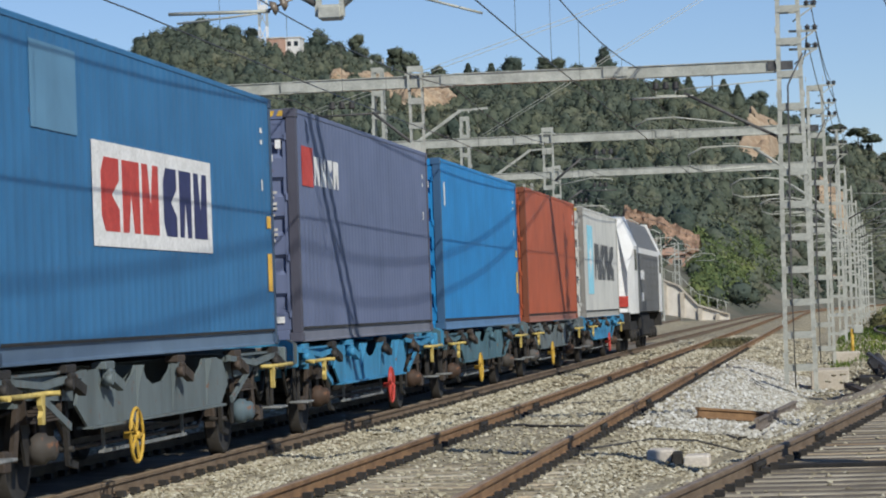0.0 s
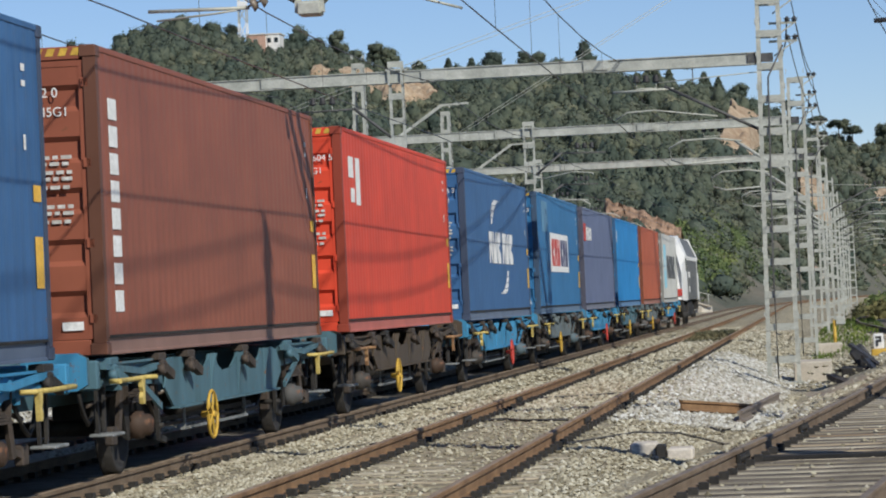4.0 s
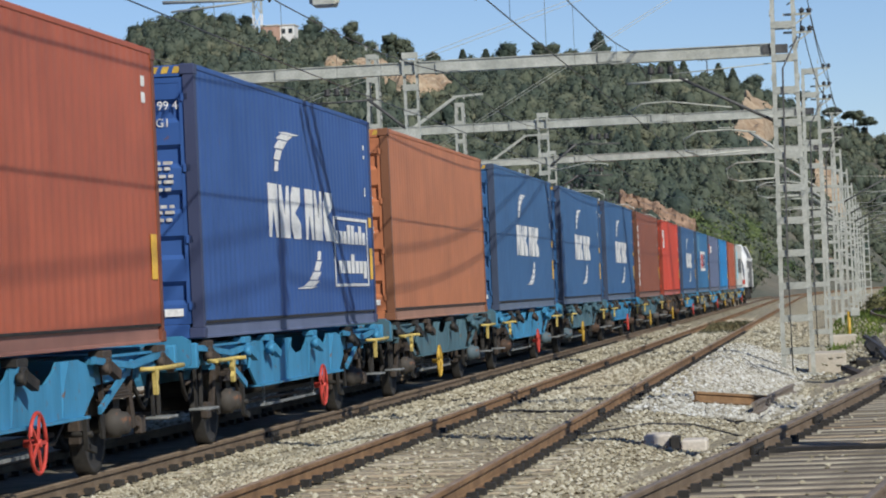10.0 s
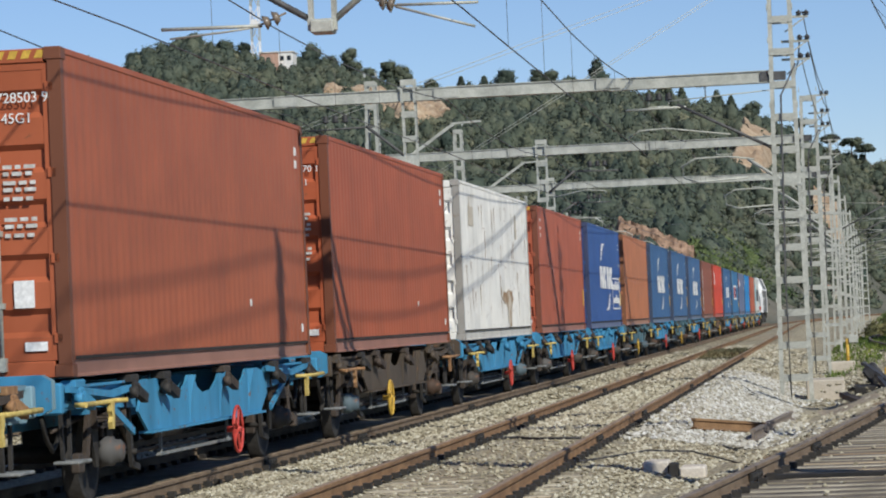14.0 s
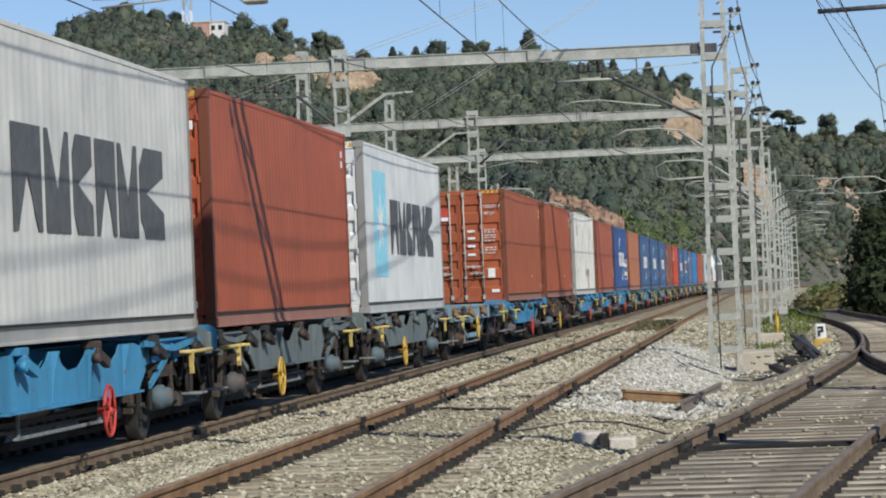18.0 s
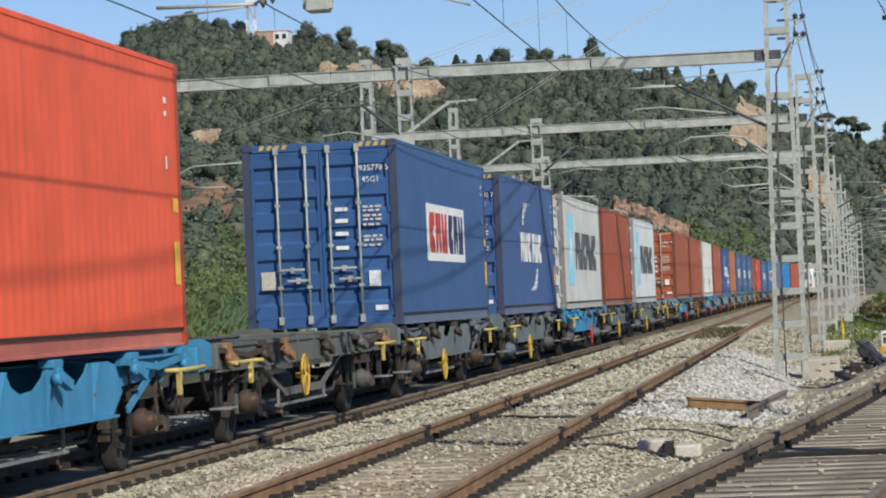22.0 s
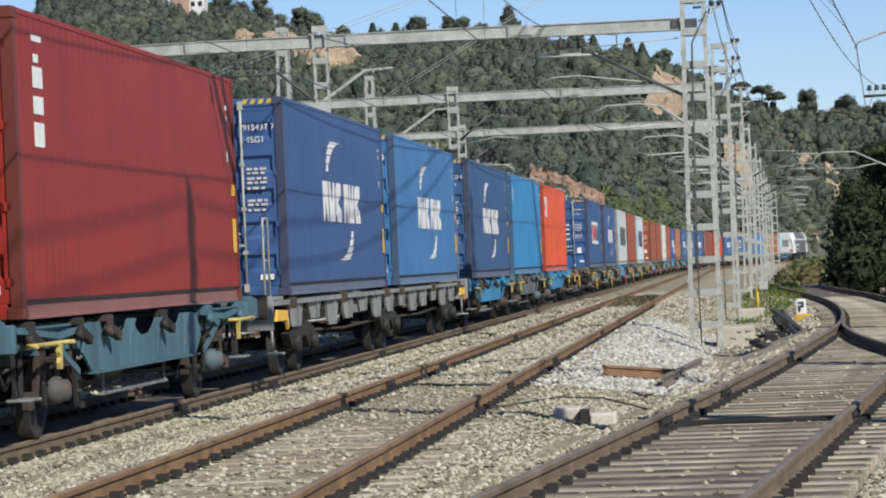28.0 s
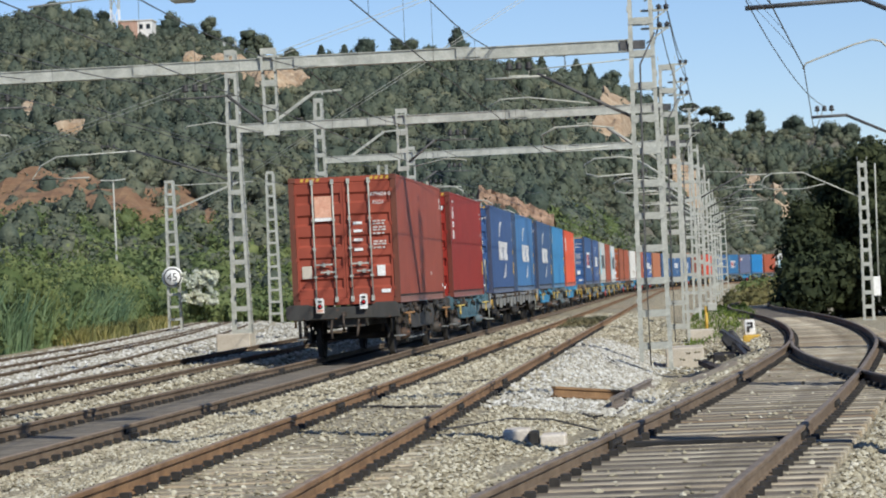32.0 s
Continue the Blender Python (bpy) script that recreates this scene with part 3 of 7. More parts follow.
def lattice_mast(parent, x, y, z0, z1, w0, w1, deep=0.42, step=0.72, fine=True, name="mast"):
    """Four tapering angle legs joined by flat battens."""
    width = lambda z: w0 + (w1 - w0) * (z - z0) / (z1 - z0)
    if not fine:
        g = Geo()
        for s in (-1, 1):
            g.quad_strip([[(x + s * width(z) / 2 + a, y + b, z) for a, b in ((-.05, -deep / 2), (.05, -deep / 2), (.05, deep / 2), (-.05, deep / 2))] for z in (z0, z1)])
        m = part(name, g, STEEL, parent)
        z = z0 + 0.4
        g = Geo()
        while z < z1:
            for q in (-deep / 2, deep / 2):
                g.box(x - width(z) / 2, x + width(z) / 2, y + q - .012, y + q + .012, z, z + 0.12)
            z += step
        tagged(part("batten", g, STEEL, m), kind="stuff")
        return m
    m = part(name, Geo().box(x - w0 / 2 - .05, x + w0 / 2 + .05, y - deep / 2 - .05, y + deep / 2 + .05, z0 - 0.02, z0 + 0.03), STEEL, parent, "base plate")
    for s in (-1, 1):
        for q in (-1, 1):
            rings = []
            for z in (z0, z1):
                cx, cy = x + s * width(z) / 2, y + q * deep / 2
                rings.append([(cx, cy, z), (cx - s * .09, cy, z), (cx - s * .09, cy - q * .014, z), (cx - s * .014, cy - q * .014, z), (cx - s * .014, cy - q * .09, z), (cx, cy - q * .09, z)][::(1 if s * q > 0 else -1)])
            part("leg", Geo().quad_strip(rings), STEEL, m)
    z = z0 + 0.45
    while z < z1:
        h = width(z) / 2
        for q in (-1, 1):
            part("batten", Geo().box(-h, h, -.008, .008, 0, 0.15), STEEL, m, at=pose(x, y + q * (deep / 2 + .009), z))
        for s in (-1, 1):
            part("batten", Geo().box(-.008, .008, -deep / 2, deep / 2, 0, 0.11), STEEL, m, at=pose(x + s * (h + .009), y, z + 0.3))
        z += step
    return m


def insulators(parent, x, y, z, n=3, gap=0.22):
    """A row of dark ribbed insulators on a small bracket."""
    b = part("bracket", Geo().pipe([(x - gap * (n - 1) / 2, y, z), (x - gap * (n - 1) / 2, y, z - 0.13), (x + gap * (n - 1) / 2, y, z - 0.13), (x + gap * (n - 1) / 2, y, z)], 0.014), STEEL, parent)
    for i in range(n):
        c = x + gap * (i - (n - 1) / 2)
        part("insulator", Geo().lathe([(0.01, 0), (0.07, 0.01), (0.095, 0.04), (0.045, 0.065), (0.09, 0.095), (0.045, 0.12), (0.075, 0.15), (0.01, 0.18)], (c, y, z), "z", 10), BLACK, b, "dark ribbed insulator")


def disc_chain(parent, a, b, n=3):
    a, b = Vector(a), Vector(b)
    g = Geo().tube(a, b, 0.014, 6)
    for i in range(n):
        p = a + (b - a) * (i + 1) / (n + 1)
        d = (b - a).normalized() * 0.035
        g.tube(p - d, p + d, 0.05, 10, 0.10)
    part("insulator", g, GLASS_DISC, parent, "chain of ribbed disc insulators")


def cantilever(parent, x, y, s, tone=None):
    """A bracket that reaches out from a mast at x to the side s, over the track."""
    part("strut", Geo().tube((x, y, 5.08), (x + s * 2.05, y, 6.14), 0.035, 8), tone or DARK_TUBE, parent, "slanting tube")
    part("top_tube", Geo().tube((x + s * 1.85, y, 6.08), (x + s * 3.2, y, 6.06), 0.026, 8), tone or STEEL, parent)
    part("tie", Geo().tube((x, y, 6.35), (x + s * 2.3, y, 6.22), 0.012, 6), STEEL, parent)
    insulators(parent, x + s * 2.45, y, 6.24)
    part("registration_arm", Geo().pipe([(x + s * 0.9, y, 5.42), (x + s * 2.3, y, 5.62), (x + s * 2.9, y, 5.60), (x + s * 3.15, y, 5.45), (x + s * 3.1, y, 5.32)], 0.018), STEEL, parent)


def looped_arm(parent, x, y, s):
    """A bent pale tube that rises from the mast, runs out over the track and turns back under itself."""
    part("strut", Geo().tube((x, y, 5.0), (x + s * 1.6, y, 6.12), 0.05, 7), STEEL, parent, "slanting tube")
    part("looped_arm", Geo().pipe([(x + s * 1.4, y, 6.1), (x + s * 2.2, y, 6.22), (x + s * 3.2, y, 6.2), (x + s * 3.6, y, 5.98), (x + s * 3.55, y, 5.62), (x + s * 3.1, y, 5.48), (x + s * 1.6, y, 5.55)], 0.034), STEEL, parent, "bent grey tube")
    insulators(parent, x + s * 2.3, y, 6.42, gap=0.24)


def drop_post(parent, x, y, low, s_arms):
    d = part("drop_post", Geo().box(x - .17, x - .115, y - .06, y + .06, low, BEAM_Z + .3).box(x + .115, x + .17, y - .06, y + .06, low, BEAM_Z + .3), STEEL, parent, "pair of hanging posts")
    for z in (low, low + 0.55, low + 1.1, BEAM_Z + 0.22):
        part("batten", Geo().box(x - .18, x + .18, y - .075, y - .061, z, z + 0.14), STEEL, d)
    part("clamp", Geo().box(x - .22, x + .22, y - .2, y + .2, BEAM_Z + .14, BEAM_Z + .18).box(x - .17, x - .115, y - .2, y - .17, BEAM_Z - .18, BEAM_Z + .14).box(x + .115, x + .17, y - .2, y - .17, BEAM_Z - .18, BEAM_Z + .14), STEEL, d, "beam clamp")
    for s in s_arms:
        part("strut", Geo().tube((x + s * .15, y, low + 0.25), (x + s * 1.0, y, 6.02), 0.035, 8), DARK_TUBE, d)
        part("top_tube", Geo().tube((x + s * .85, y, 6.0), (x + s * 2.35, y, 5.97), 0.022, 8), DARK_TUBE, d)
        insulators(d, x + s * 1.7, y, 6.12)
        part("registration_arm", Geo().pipe([(x + s * .15, y, low + 0.1), (x + s * 1.3, y, 5.42), (x + s * 1.9, y, 5.36), (x + s * 1.95, y, 5.3)], 0.016), STEEL, d)
    return d


def beam(parent, x0, x1, y):
    """A long beam in overlapping lengths."""
    n = max(int((x1 - x0) / 3.6), 1)
    for i in range(n):
        a, b = x0 + (x1 - x0) * i / n, x0 + (x1 - x0) * (i + 1) / n
        z = BEAM_Z + 0.012 * math.sin(i * 2.1)
        g = Geo().prism([(y - .15, z - .135), (y + .15, z - .135), (y + .15, z - .115), (y + .12, z - .115), (y + .12, z + .115), (y + .15, z + .115), (y + .15, z + .135), (y - .15, z + .135), (y - .15, z + .115), (y - .12, z + .115), (y - .12, z - .115), (y - .15, z - .115)], "x", a, b)
        m = part("beam_length", g, STEEL, parent)
        part("splice_plate", Geo().box(b - .28, b + .28, y - .165, y - .146, z - .10, z + .10), DARK_TUBE if i == n - 1 else STEEL, m)


def open_beam(parent, x0, x1, y):
    """A lattice beam: two chords with battens between them."""
    for q in (-0.29, 0.29):
        part("chord", Geo().box(x0, x1, y + q - 0.05, y + q + 0.05, BEAM_Z - 0.09, BEAM_Z + 0.09), STEEL, parent)
    for i in range(int((x1 - x0) / 0.9)):
        a = x0 + 0.9 * i
        part("batten", Geo().bar((a, y - 0.25, BEAM_Z), (a + 0.45, y + 0.25, BEAM_Z), 0.05, 0.06), STEEL, parent)


portals = []
for k, (d, left, drops) in enumerate(((36.5, -21.0, ((-6.0, 5.12, ()),)), (68.0, -23.0, ((-9.3, 5.06, (-1,)), (-17.2, 5.3, (1,)))), (93.7, -13.9, ((-8.78, 5.1, (1,)),)), (119.4, -14.35, ((-10.9, 5.2, (1,)),)))):
    p = thing("catenary_portal", "grey galvanised lattice portal carrying overhead wires across the tracks", "portal", "overhead line portals")
    portals.append(p)
    right = row_x(d) if k else 5.8
    if k:
        beam(p, left, right - 0.2, d)
    else:
        open_beam(p, left, right - 0.2, d - 0.6)
    foot = bed_height(right, d)
    mast = lattice_mast(p, right, d, foot, 9.4 if k == 1 else 7.9 if k else 7.3, 0.78 - 0.04 * k, 0.50, fine=k < 3)
    lattice_mast(p, left - 0.1, d, -0.15 if k else -0.3, 9.0 if k > 1 else 7.6, 0.62, 0.34, fine=k > 0)
    for x, low, arms in drops:
        drop_post(p, x, d, low, arms)
    if k:
        (cantilever if k == 1 else looped_arm)(p, right - 0.3, d, -1)
        # feeder brackets on the outer side
        for z in (6.98, 7.38, 7.92):
            b = part("feeder_bracket", Geo().box(right, right + 0.62, d - .03, d + .03, z, z + 0.05).bar((right + 0.1, d, z - 0.3), (right + 0.55, d, z), 0.03, 0.03), STEEL, p)
            part("insulator", Geo().lathe([(0.01, 0), (0.07, 0.01), (0.04, 0.04), (0.08, 0.06), (0.04, 0.09), (0.01, 0.12)], (right + 0.42, d, z + 0.05), "z", 10), BLACK, b)
            part("insulator", Geo().lathe([(0.01, 0), (0.07, 0.01), (0.04, 0.04), (0.08, 0.06), (0.04, 0.09), (0.01, 0.12)], (right + 0.58, d, z + 0.05), "z", 10), BLACK, b)
        part("conduit", Geo().pipe([(right - 0.12, d - 0.27, foot - 0.3), (right - 0.13, d - 0.27, 2.0), (right - 0.05, d - 0.26, 6.2), (right + 0.3, d - 0.2, 6.9)], 0.022), DARK_TUBE, p, "dark cable running up the mast")
        part("jumper", Geo().pipe([(right + 0.42, d, 7.5), (right + 0.36, d + 0.5, 7.0), (right + 0.2, d + 0.5, 6.5), (right + 0.22, d + 0.2, 6.2)], 0.018), BLACK, p)
    if k > 1:
        # slanting stay above the left end
        part("stay", Geo().bar((left + 1.1, d, BEAM_Z + 0.1), (left + 2.45, d, BEAM_Z + 1.0), 0.09, 0.09).bar((left + 2.35, d, BEAM_Z + 1.0), (left + 3.3, d, BEAM_Z + 1.04), 0.06, 0.06), STEEL, p, "slanting stay")
p = portals[0]
part("post_foot", Geo().box(-6.14, -5.86, 36.35, 36.65, 5.08, 5.24, 0.02), STEEL, p, "grey box at the foot of the post")
part("arm", Geo().tube((-6.15, 36.5, 5.26), (-7.3, 36.5, 5.95), 0.04, 8), DARK_TUBE, p)
part("arm", Geo().tube((-5.85, 36.5, 5.25), (-5.1, 36.5, 5.85), 0.04, 8), STEEL, p)
part("arm", Geo().tube((-6.75, 36.5, 5.22), (-8.0, 36.5, 5.24), 0.022, 8), STEEL, p)
part("arm", Geo().pipe([(-6.9, 36.5, 5.2), (-7.2, 36.5, 5.17), (-7.9, 36.5, 5.12)], 0.014), STEEL, p)
disc_chain(p, (-6.45, 36.5, 5.36), (-6.8, 36.5, 5.22), 2)
part("arm", Geo().tube((-5.1, 36.5, 5.38), (-4.1, 36.5, 5.36), 0.018, 8), STEEL, p)
part("arm", Geo().tube((-5.1, 36.5, 5.36), (-4.15, 36.5, 5.07), 0.016, 8), STEEL, p)
disc_chain(p, (-5.35, 36.5, 5.46), (-5.08, 36.5, 5.36), 2)

# masts farther along, with a bracket on each side
for d in (145, 171, 197, 223, 249, 276, 304):
    m = thing("catenary_mast", "slim grey lattice mast with wire brackets", "mast", "overhead line masts")
    x = row_x(d)
    lattice_mast(m, x, d, -0.6, 7.6, 0.6, 0.4, fine=False, step=0.75)
    cantilever(m, x - 0.2, d, -1)
    cantilever(m, x + 0.2, d, 1)
    looped_arm(m, x - 0.2, d, -1)
    m = thing("catenary_mast", "slim grey lattice mast beside the sidings", "mast", "overhead line masts")
    x = -14.3 - 0.012 * (d - 119) + (main_line(d)[0] - MAIN_X)
    lattice_mast(m, x, d, -0.5, 7.4, 0.55, 0.36, fine=False, step=0.75)
    looped_arm(m, x + 0.2, d, 1)
    looped_arm(m, x - 0.2, d, -1)

for x, y, top, tone in ((-25.75, 150, 7.35, 1), (-22.1, 160, 7.85, -1)):
    m = thing("catenary_mast", "grey lattice mast at the edge of the sidings", "mast", "overhead line masts")
    lattice_mast(m, x, y, 0.0, top, 0.62, 0.34, fine=False, step=0.62)
    if tone > 0:
        part("stay", Geo().bar((x + 0.2, y, 5.9), (x + 3.4, y, 7.1), 0.09, 0.09).bar((x + 0.2, y, 7.1), (x + 4.2, y, 7.1), 0.04, 0.04), STEEL, m, "slanting stay")
        part("strut", Geo().tube((x + 3.4, y, 7.1), (x - 1.6, y, 8.9), 0.05, 8), DARK_TUBE, m)
        part("top_tube", Geo().pipe([(x - 1.6, y, 8.9), (x - 5.6, y, 8.8), (x - 6.4, y, 8.4), (x - 6.9, y, 7.7), (x - 4.0, y, 7.7)], 0.04), STEEL, m)
        insulators(m, x - 3.0, y, 9.1, gap=0.3)
        sign = part("speed_sign", Geo().lathe([(0.01, 0), (0.53, 0), (0.53, -0.02), (0.01, -0.02)], (x, y - 0.3, 2.55), "y", 28), WHITE, m, "round white speed sign with black ring")
        part("ring", Geo().lathe([(0.39, -0.015), (0.39, -0.028), (0.455, -0.028), (0.455, -0.015)], (x, y - 0.3, 2.55), "y", 28, caps=False), BLACK, sign)
        writing("45", 0.56, pose(x - 0.31, y - 0.325, 2.36, 90, 0, 0), BLACK, sign)

# right-hand masts over the third track
for x, y, top in ((5.2, 57, 7.2), (7.6, 95, 7.0), (6.65, 120, 5.6)):
    m = thing("catenary_mast", "grey lattice mast beside the old track", "mast", "overhead line masts")
    lattice_mast(m, x, y, bed_height(x, y), top, 0.45, 0.34, fine=y > 100, step=0.55)
    if y < 60:
        part("top_tube", Geo().tube((1.15, y, 6.40), (3.35, y, 6.46), 0.045, 8), DARK_TUBE, m, "dark tube")
        part("strut", Geo().tube((3.3, y, 6.46), (x, y, 5.6), 0.045, 8), DARK_TUBE, m)
        part("registration_arm", Geo().pipe([(2.16, y, 5.22), (2.22, y, 5.32), (2.45, y, 5.40), (3.1, y, 5.62), (3.45, y, 5.70), (3.62, y, 5.66), (3.75, y, 5.52), (4.4, y, 5.4), (x, y, 5.2)], 0.02), STEEL, m)
    elif y < 100:
        part("top_tube", Geo().tube((3.78, y, 6.18), (4.9, y, 6.2), 0.045, 8), DARK_TUBE, m)
        part("strut", Geo().tube((4.85, y, 6.2), (x, y, 4.9), 0.045, 8), DARK_TUBE, m)
        insulators(m, 4.2, y, 6.35)
    else:
        part("top_tube", Geo().pipe([(2.7, y, 4.85), (2.85, y, 5.15), (3.15, y, 5.30), (4.35, y, 5.28), (5.0, y, 4.95), (x, y, 4.15)], 0.03), STEEL, m, "bent grey tube")
        part("registration_arm", Geo().pipe([(2.75, y, 4.78), (3.2, y, 4.68), (4.3, y, 4.64), (5.2, y, 4.8)], 0.02), STEEL, m)
        part("pipe", Geo().tube((x + 0.5, y, 5.5), (x + 0.42, y, 0.1), 0.03, 8), STEEL, m)
        part("notice", Geo().box(x + 0.22, x + 0.50, y - 0.06, y - 0.03, 0.35, 1.1, 0.01), WHITE, m, "white notice board")


def sag_wire(points, r, drop, n=6):
    """A wire from support to support that hangs in a shallow curve."""
    out = []
    for (x0, y0, z0), (x1, y1, z1) in zip(points, points[1:]):
        for i in range(n):
            f = i / n
            out.append((x0 + (x1 - x0) * f, y0 + (y1 - y0) * f, z0 + (z1 - z0) * f - drop * 4 * f * (1 - f)))
    out.append(points[-1])
    return out


def catenary(off, name, supports, zc=5.3, zm=6.5, dy=0.0):
    c = thing("overhead_wires", "thin dark contact and carrier wires with droppers", "wires", "overhead wires")
    top = [(*main_line(d, off)[:2], zm) for d in supports]
    low = [(*main_line(d, off)[:2], zc) for d in supports]
    a = sag_wire(top, 0.008, 0.34)
    part("carrier_wire", Geo().pipe(a, 0.011, 5), WIRE, c)
    part("contact_wire", Geo().pipe(sag_wire(low, 0.008, 0.04), 0.010, 5), WIRE, c)
    for i, q in enumerate(a):
        if i % 6 and q[1] < 150:
            part("dropper", Geo().tube(q, (q[0], q[1], zc - 0.02), 0.005, 4), WIRE, c)


SUPPORTS = [-20, 8, 36.5, 68, 93.7, 119.4, 145, 171, 197, 223, 249, 276, 304]
catenary(3.53, "second", SUPPORTS, 5.3, 6.74)
catenary(-0.6, "train", SUPPORTS)
catenary(-4.2, "left", SUPPORTS, 5.3, 6.35)
catenary(-7.0, "outer", [-20, 8, 36.5, 68, 110, 150], 5.5, 6.6)
c = thing("overhead_wires", "thin dark wires over the old track", "wires", "overhead wires")
line3 = [(-1.2, 10, 6.4), (1.25, 57, 6.38), (4.2, 95, 6.5), (4.0, 120, 5.5), (6, 160, 6.0)]
low3 = [(-1.0, 10, 5.3), (2.18, 57, 5.25), (3.9, 95, 5.4), (3.4, 120, 4.8), (6, 160, 5.0)]
part("carrier_wire", Geo().pipe(sag_wire(line3, 0, 0.3), 0.011, 5), WIRE, c)
part("contact_wire", Geo().pipe(sag_wire(low3, 0, 0.04), 0.011, 5), WIRE, c)
for f in (0.62, 0.72, 0.82, 0.91):
    q, r = Vector(line3[0]).lerp(Vector(line3[1]), f), Vector(low3[0]).lerp(Vector(low3[1]), f)
    part("dropper", Geo().tube((q.x, q.y, q.z - 0.3 * 4 * f * (1 - f)), r, 0.006, 4), WIRE, c)
c = thing("feeder_wires", "dark feeder wires along the mast tops", "wires", "overhead wires")
for off, z in ((0.42, 7.12), (0.58, 7.52), (0.50, 8.06)):
    part("wire", Geo().pipe(sag_wire([(row_x(d) + off, d, z) for d in (68, 93.7, 119.4, 145, 171, 197, 223, 249, 276)], 0, 0.3), 0.012, 5), WIRE, c)
# a tall pole near the viewer and the two feeders that hang from it
m = thing("feeder_pole", "tall slim grey pole carrying feeder wires beside the old track", "mast")
lattice_mast(m, 2.13, 26.4, bed_height(2.13, 26.4), 12.2, 0.30, 0.10, deep=0.2, fine=False)
for z in (11.48, 12.08):
    part("arm", Geo().bar((1.85, 26.4, z), (2.45, 26.4, z), 0.06, 0.08), STEEL, m)
    part("feeder_wire", Geo().pipe(sag_wire([(2.95, 0.0, z + 0.25), (2.13, 26.4, z)], 0, 0.3, 16) + sag_wire([(2.13, 26.4, z), (-0.5, 68.0, z + 0.25)], 0, 1.3, 20)[1:], 0.022, 6), WIRE, m, "dark feeder wire")
for a, b in (((-80.0, 300, 12.8), (-11.0, 300, 34.5)), ((-80.0, 300, 12.4), (-11.0, 300, 34.1)), ((-52.0, 300, 8.8), (-6.0, 300, 34.9)), ((-52.0, 300, 8.5), (-6.0, 300, 34.6))):
    w = solid("power_line", Geo().pipe([a, b], 0.03, 5), STEEL, "thin grey power cable high over the valley", "cable", "distant power lines")

# ---- the freight train ----


def run(t):
    """Metres that the train has gone since the start; it slowly gathers speed."""
    return 11.886 * t + 10.857 * (t / 16) ** 2 - 0.658 * (t / 16) ** 3


def on_line(mid, reach, z=0.0):
    (x0, y0, _), (x1, y1, _) = main_line(mid - reach), main_line(mid + reach)
    return pose((x0 + x1) / 2, (y0 + y1) / 2, z, 0, 0, -math.degrees(math.atan2(x1 - x0, y1 - y0)))


MOVERS = []
L2, W2, H = 6.096, 1.219, 2.896
DECK = 1.19


def corrugated(g, along, a, b, z0, z1, face, deep, pitch, thick=0.02):
    """A sheet with upright folds; its outer face lies at face, the folds go in by deep."""
    n = max(int(round((b - a) / pitch)), 1)
    p = (b - a) / n
    s = 1 if face > 0 else -1
    pts = []
    for i in range(n):
        q = a + i * p
        pts += [(q, face), (q + 0.26 * p, face), (q + 0.5 * p, face - s * deep), (q + 0.76 * p, face - s * deep)]
    pts.append((b, face))
    at = (lambda q, h, z: (h, q, z)) if along == "y" else (lambda q, h, z: (q, h, z))
    outer = [at(q, h, z0) for q, h in pts], [at(q, h, z1) for q, h in pts]
    inner = [at(q, h - s * thick, z0) for q, h in pts], [at(q, h - s * thick, z1) for q, h in pts]
    g.quad_strip([outer[0], outer[1], inner[1], inner[0], outer[0]], close=False)
    return g


def door_leaf(x0, x1):
    """A door leaf with five flat-topped folds that run across it."""
    g = Geo()
    y = -L2 + 0.03
    prof = [(0.17, 0.0), (0.24, 0.0)]
    for i in range(5):
        z = 0.36 + i * 0.48
        prof += [(z, 0.0), (z + 0.05, 0.045), (z + 0.20, 0.045), (z + 0.25, 0.0)]
    prof += [(2.66, 0.0), (2.74, 0.0)]
    g.quad_strip([[(x0 + 0.05, y + d, z), (x1 - 0.05, y + d, z), (x1 - 0.05, y + d + 0.04, z), (x0 + 0.05, y + d + 0.04, z)] for z, d in prof])
    for a, b in ((x0, x0 + 0.05), (x1 - 0.05, x1)):
        g.box(a, b, y - 0.005, y + 0.05, 0.17, 2.74)
    g.box(x0, x1, y - 0.006, y + 0.05, 0.155, 0.22).box(x0, x1, y - 0.006, y + 0.05, 2.70, 2.755)
    return g


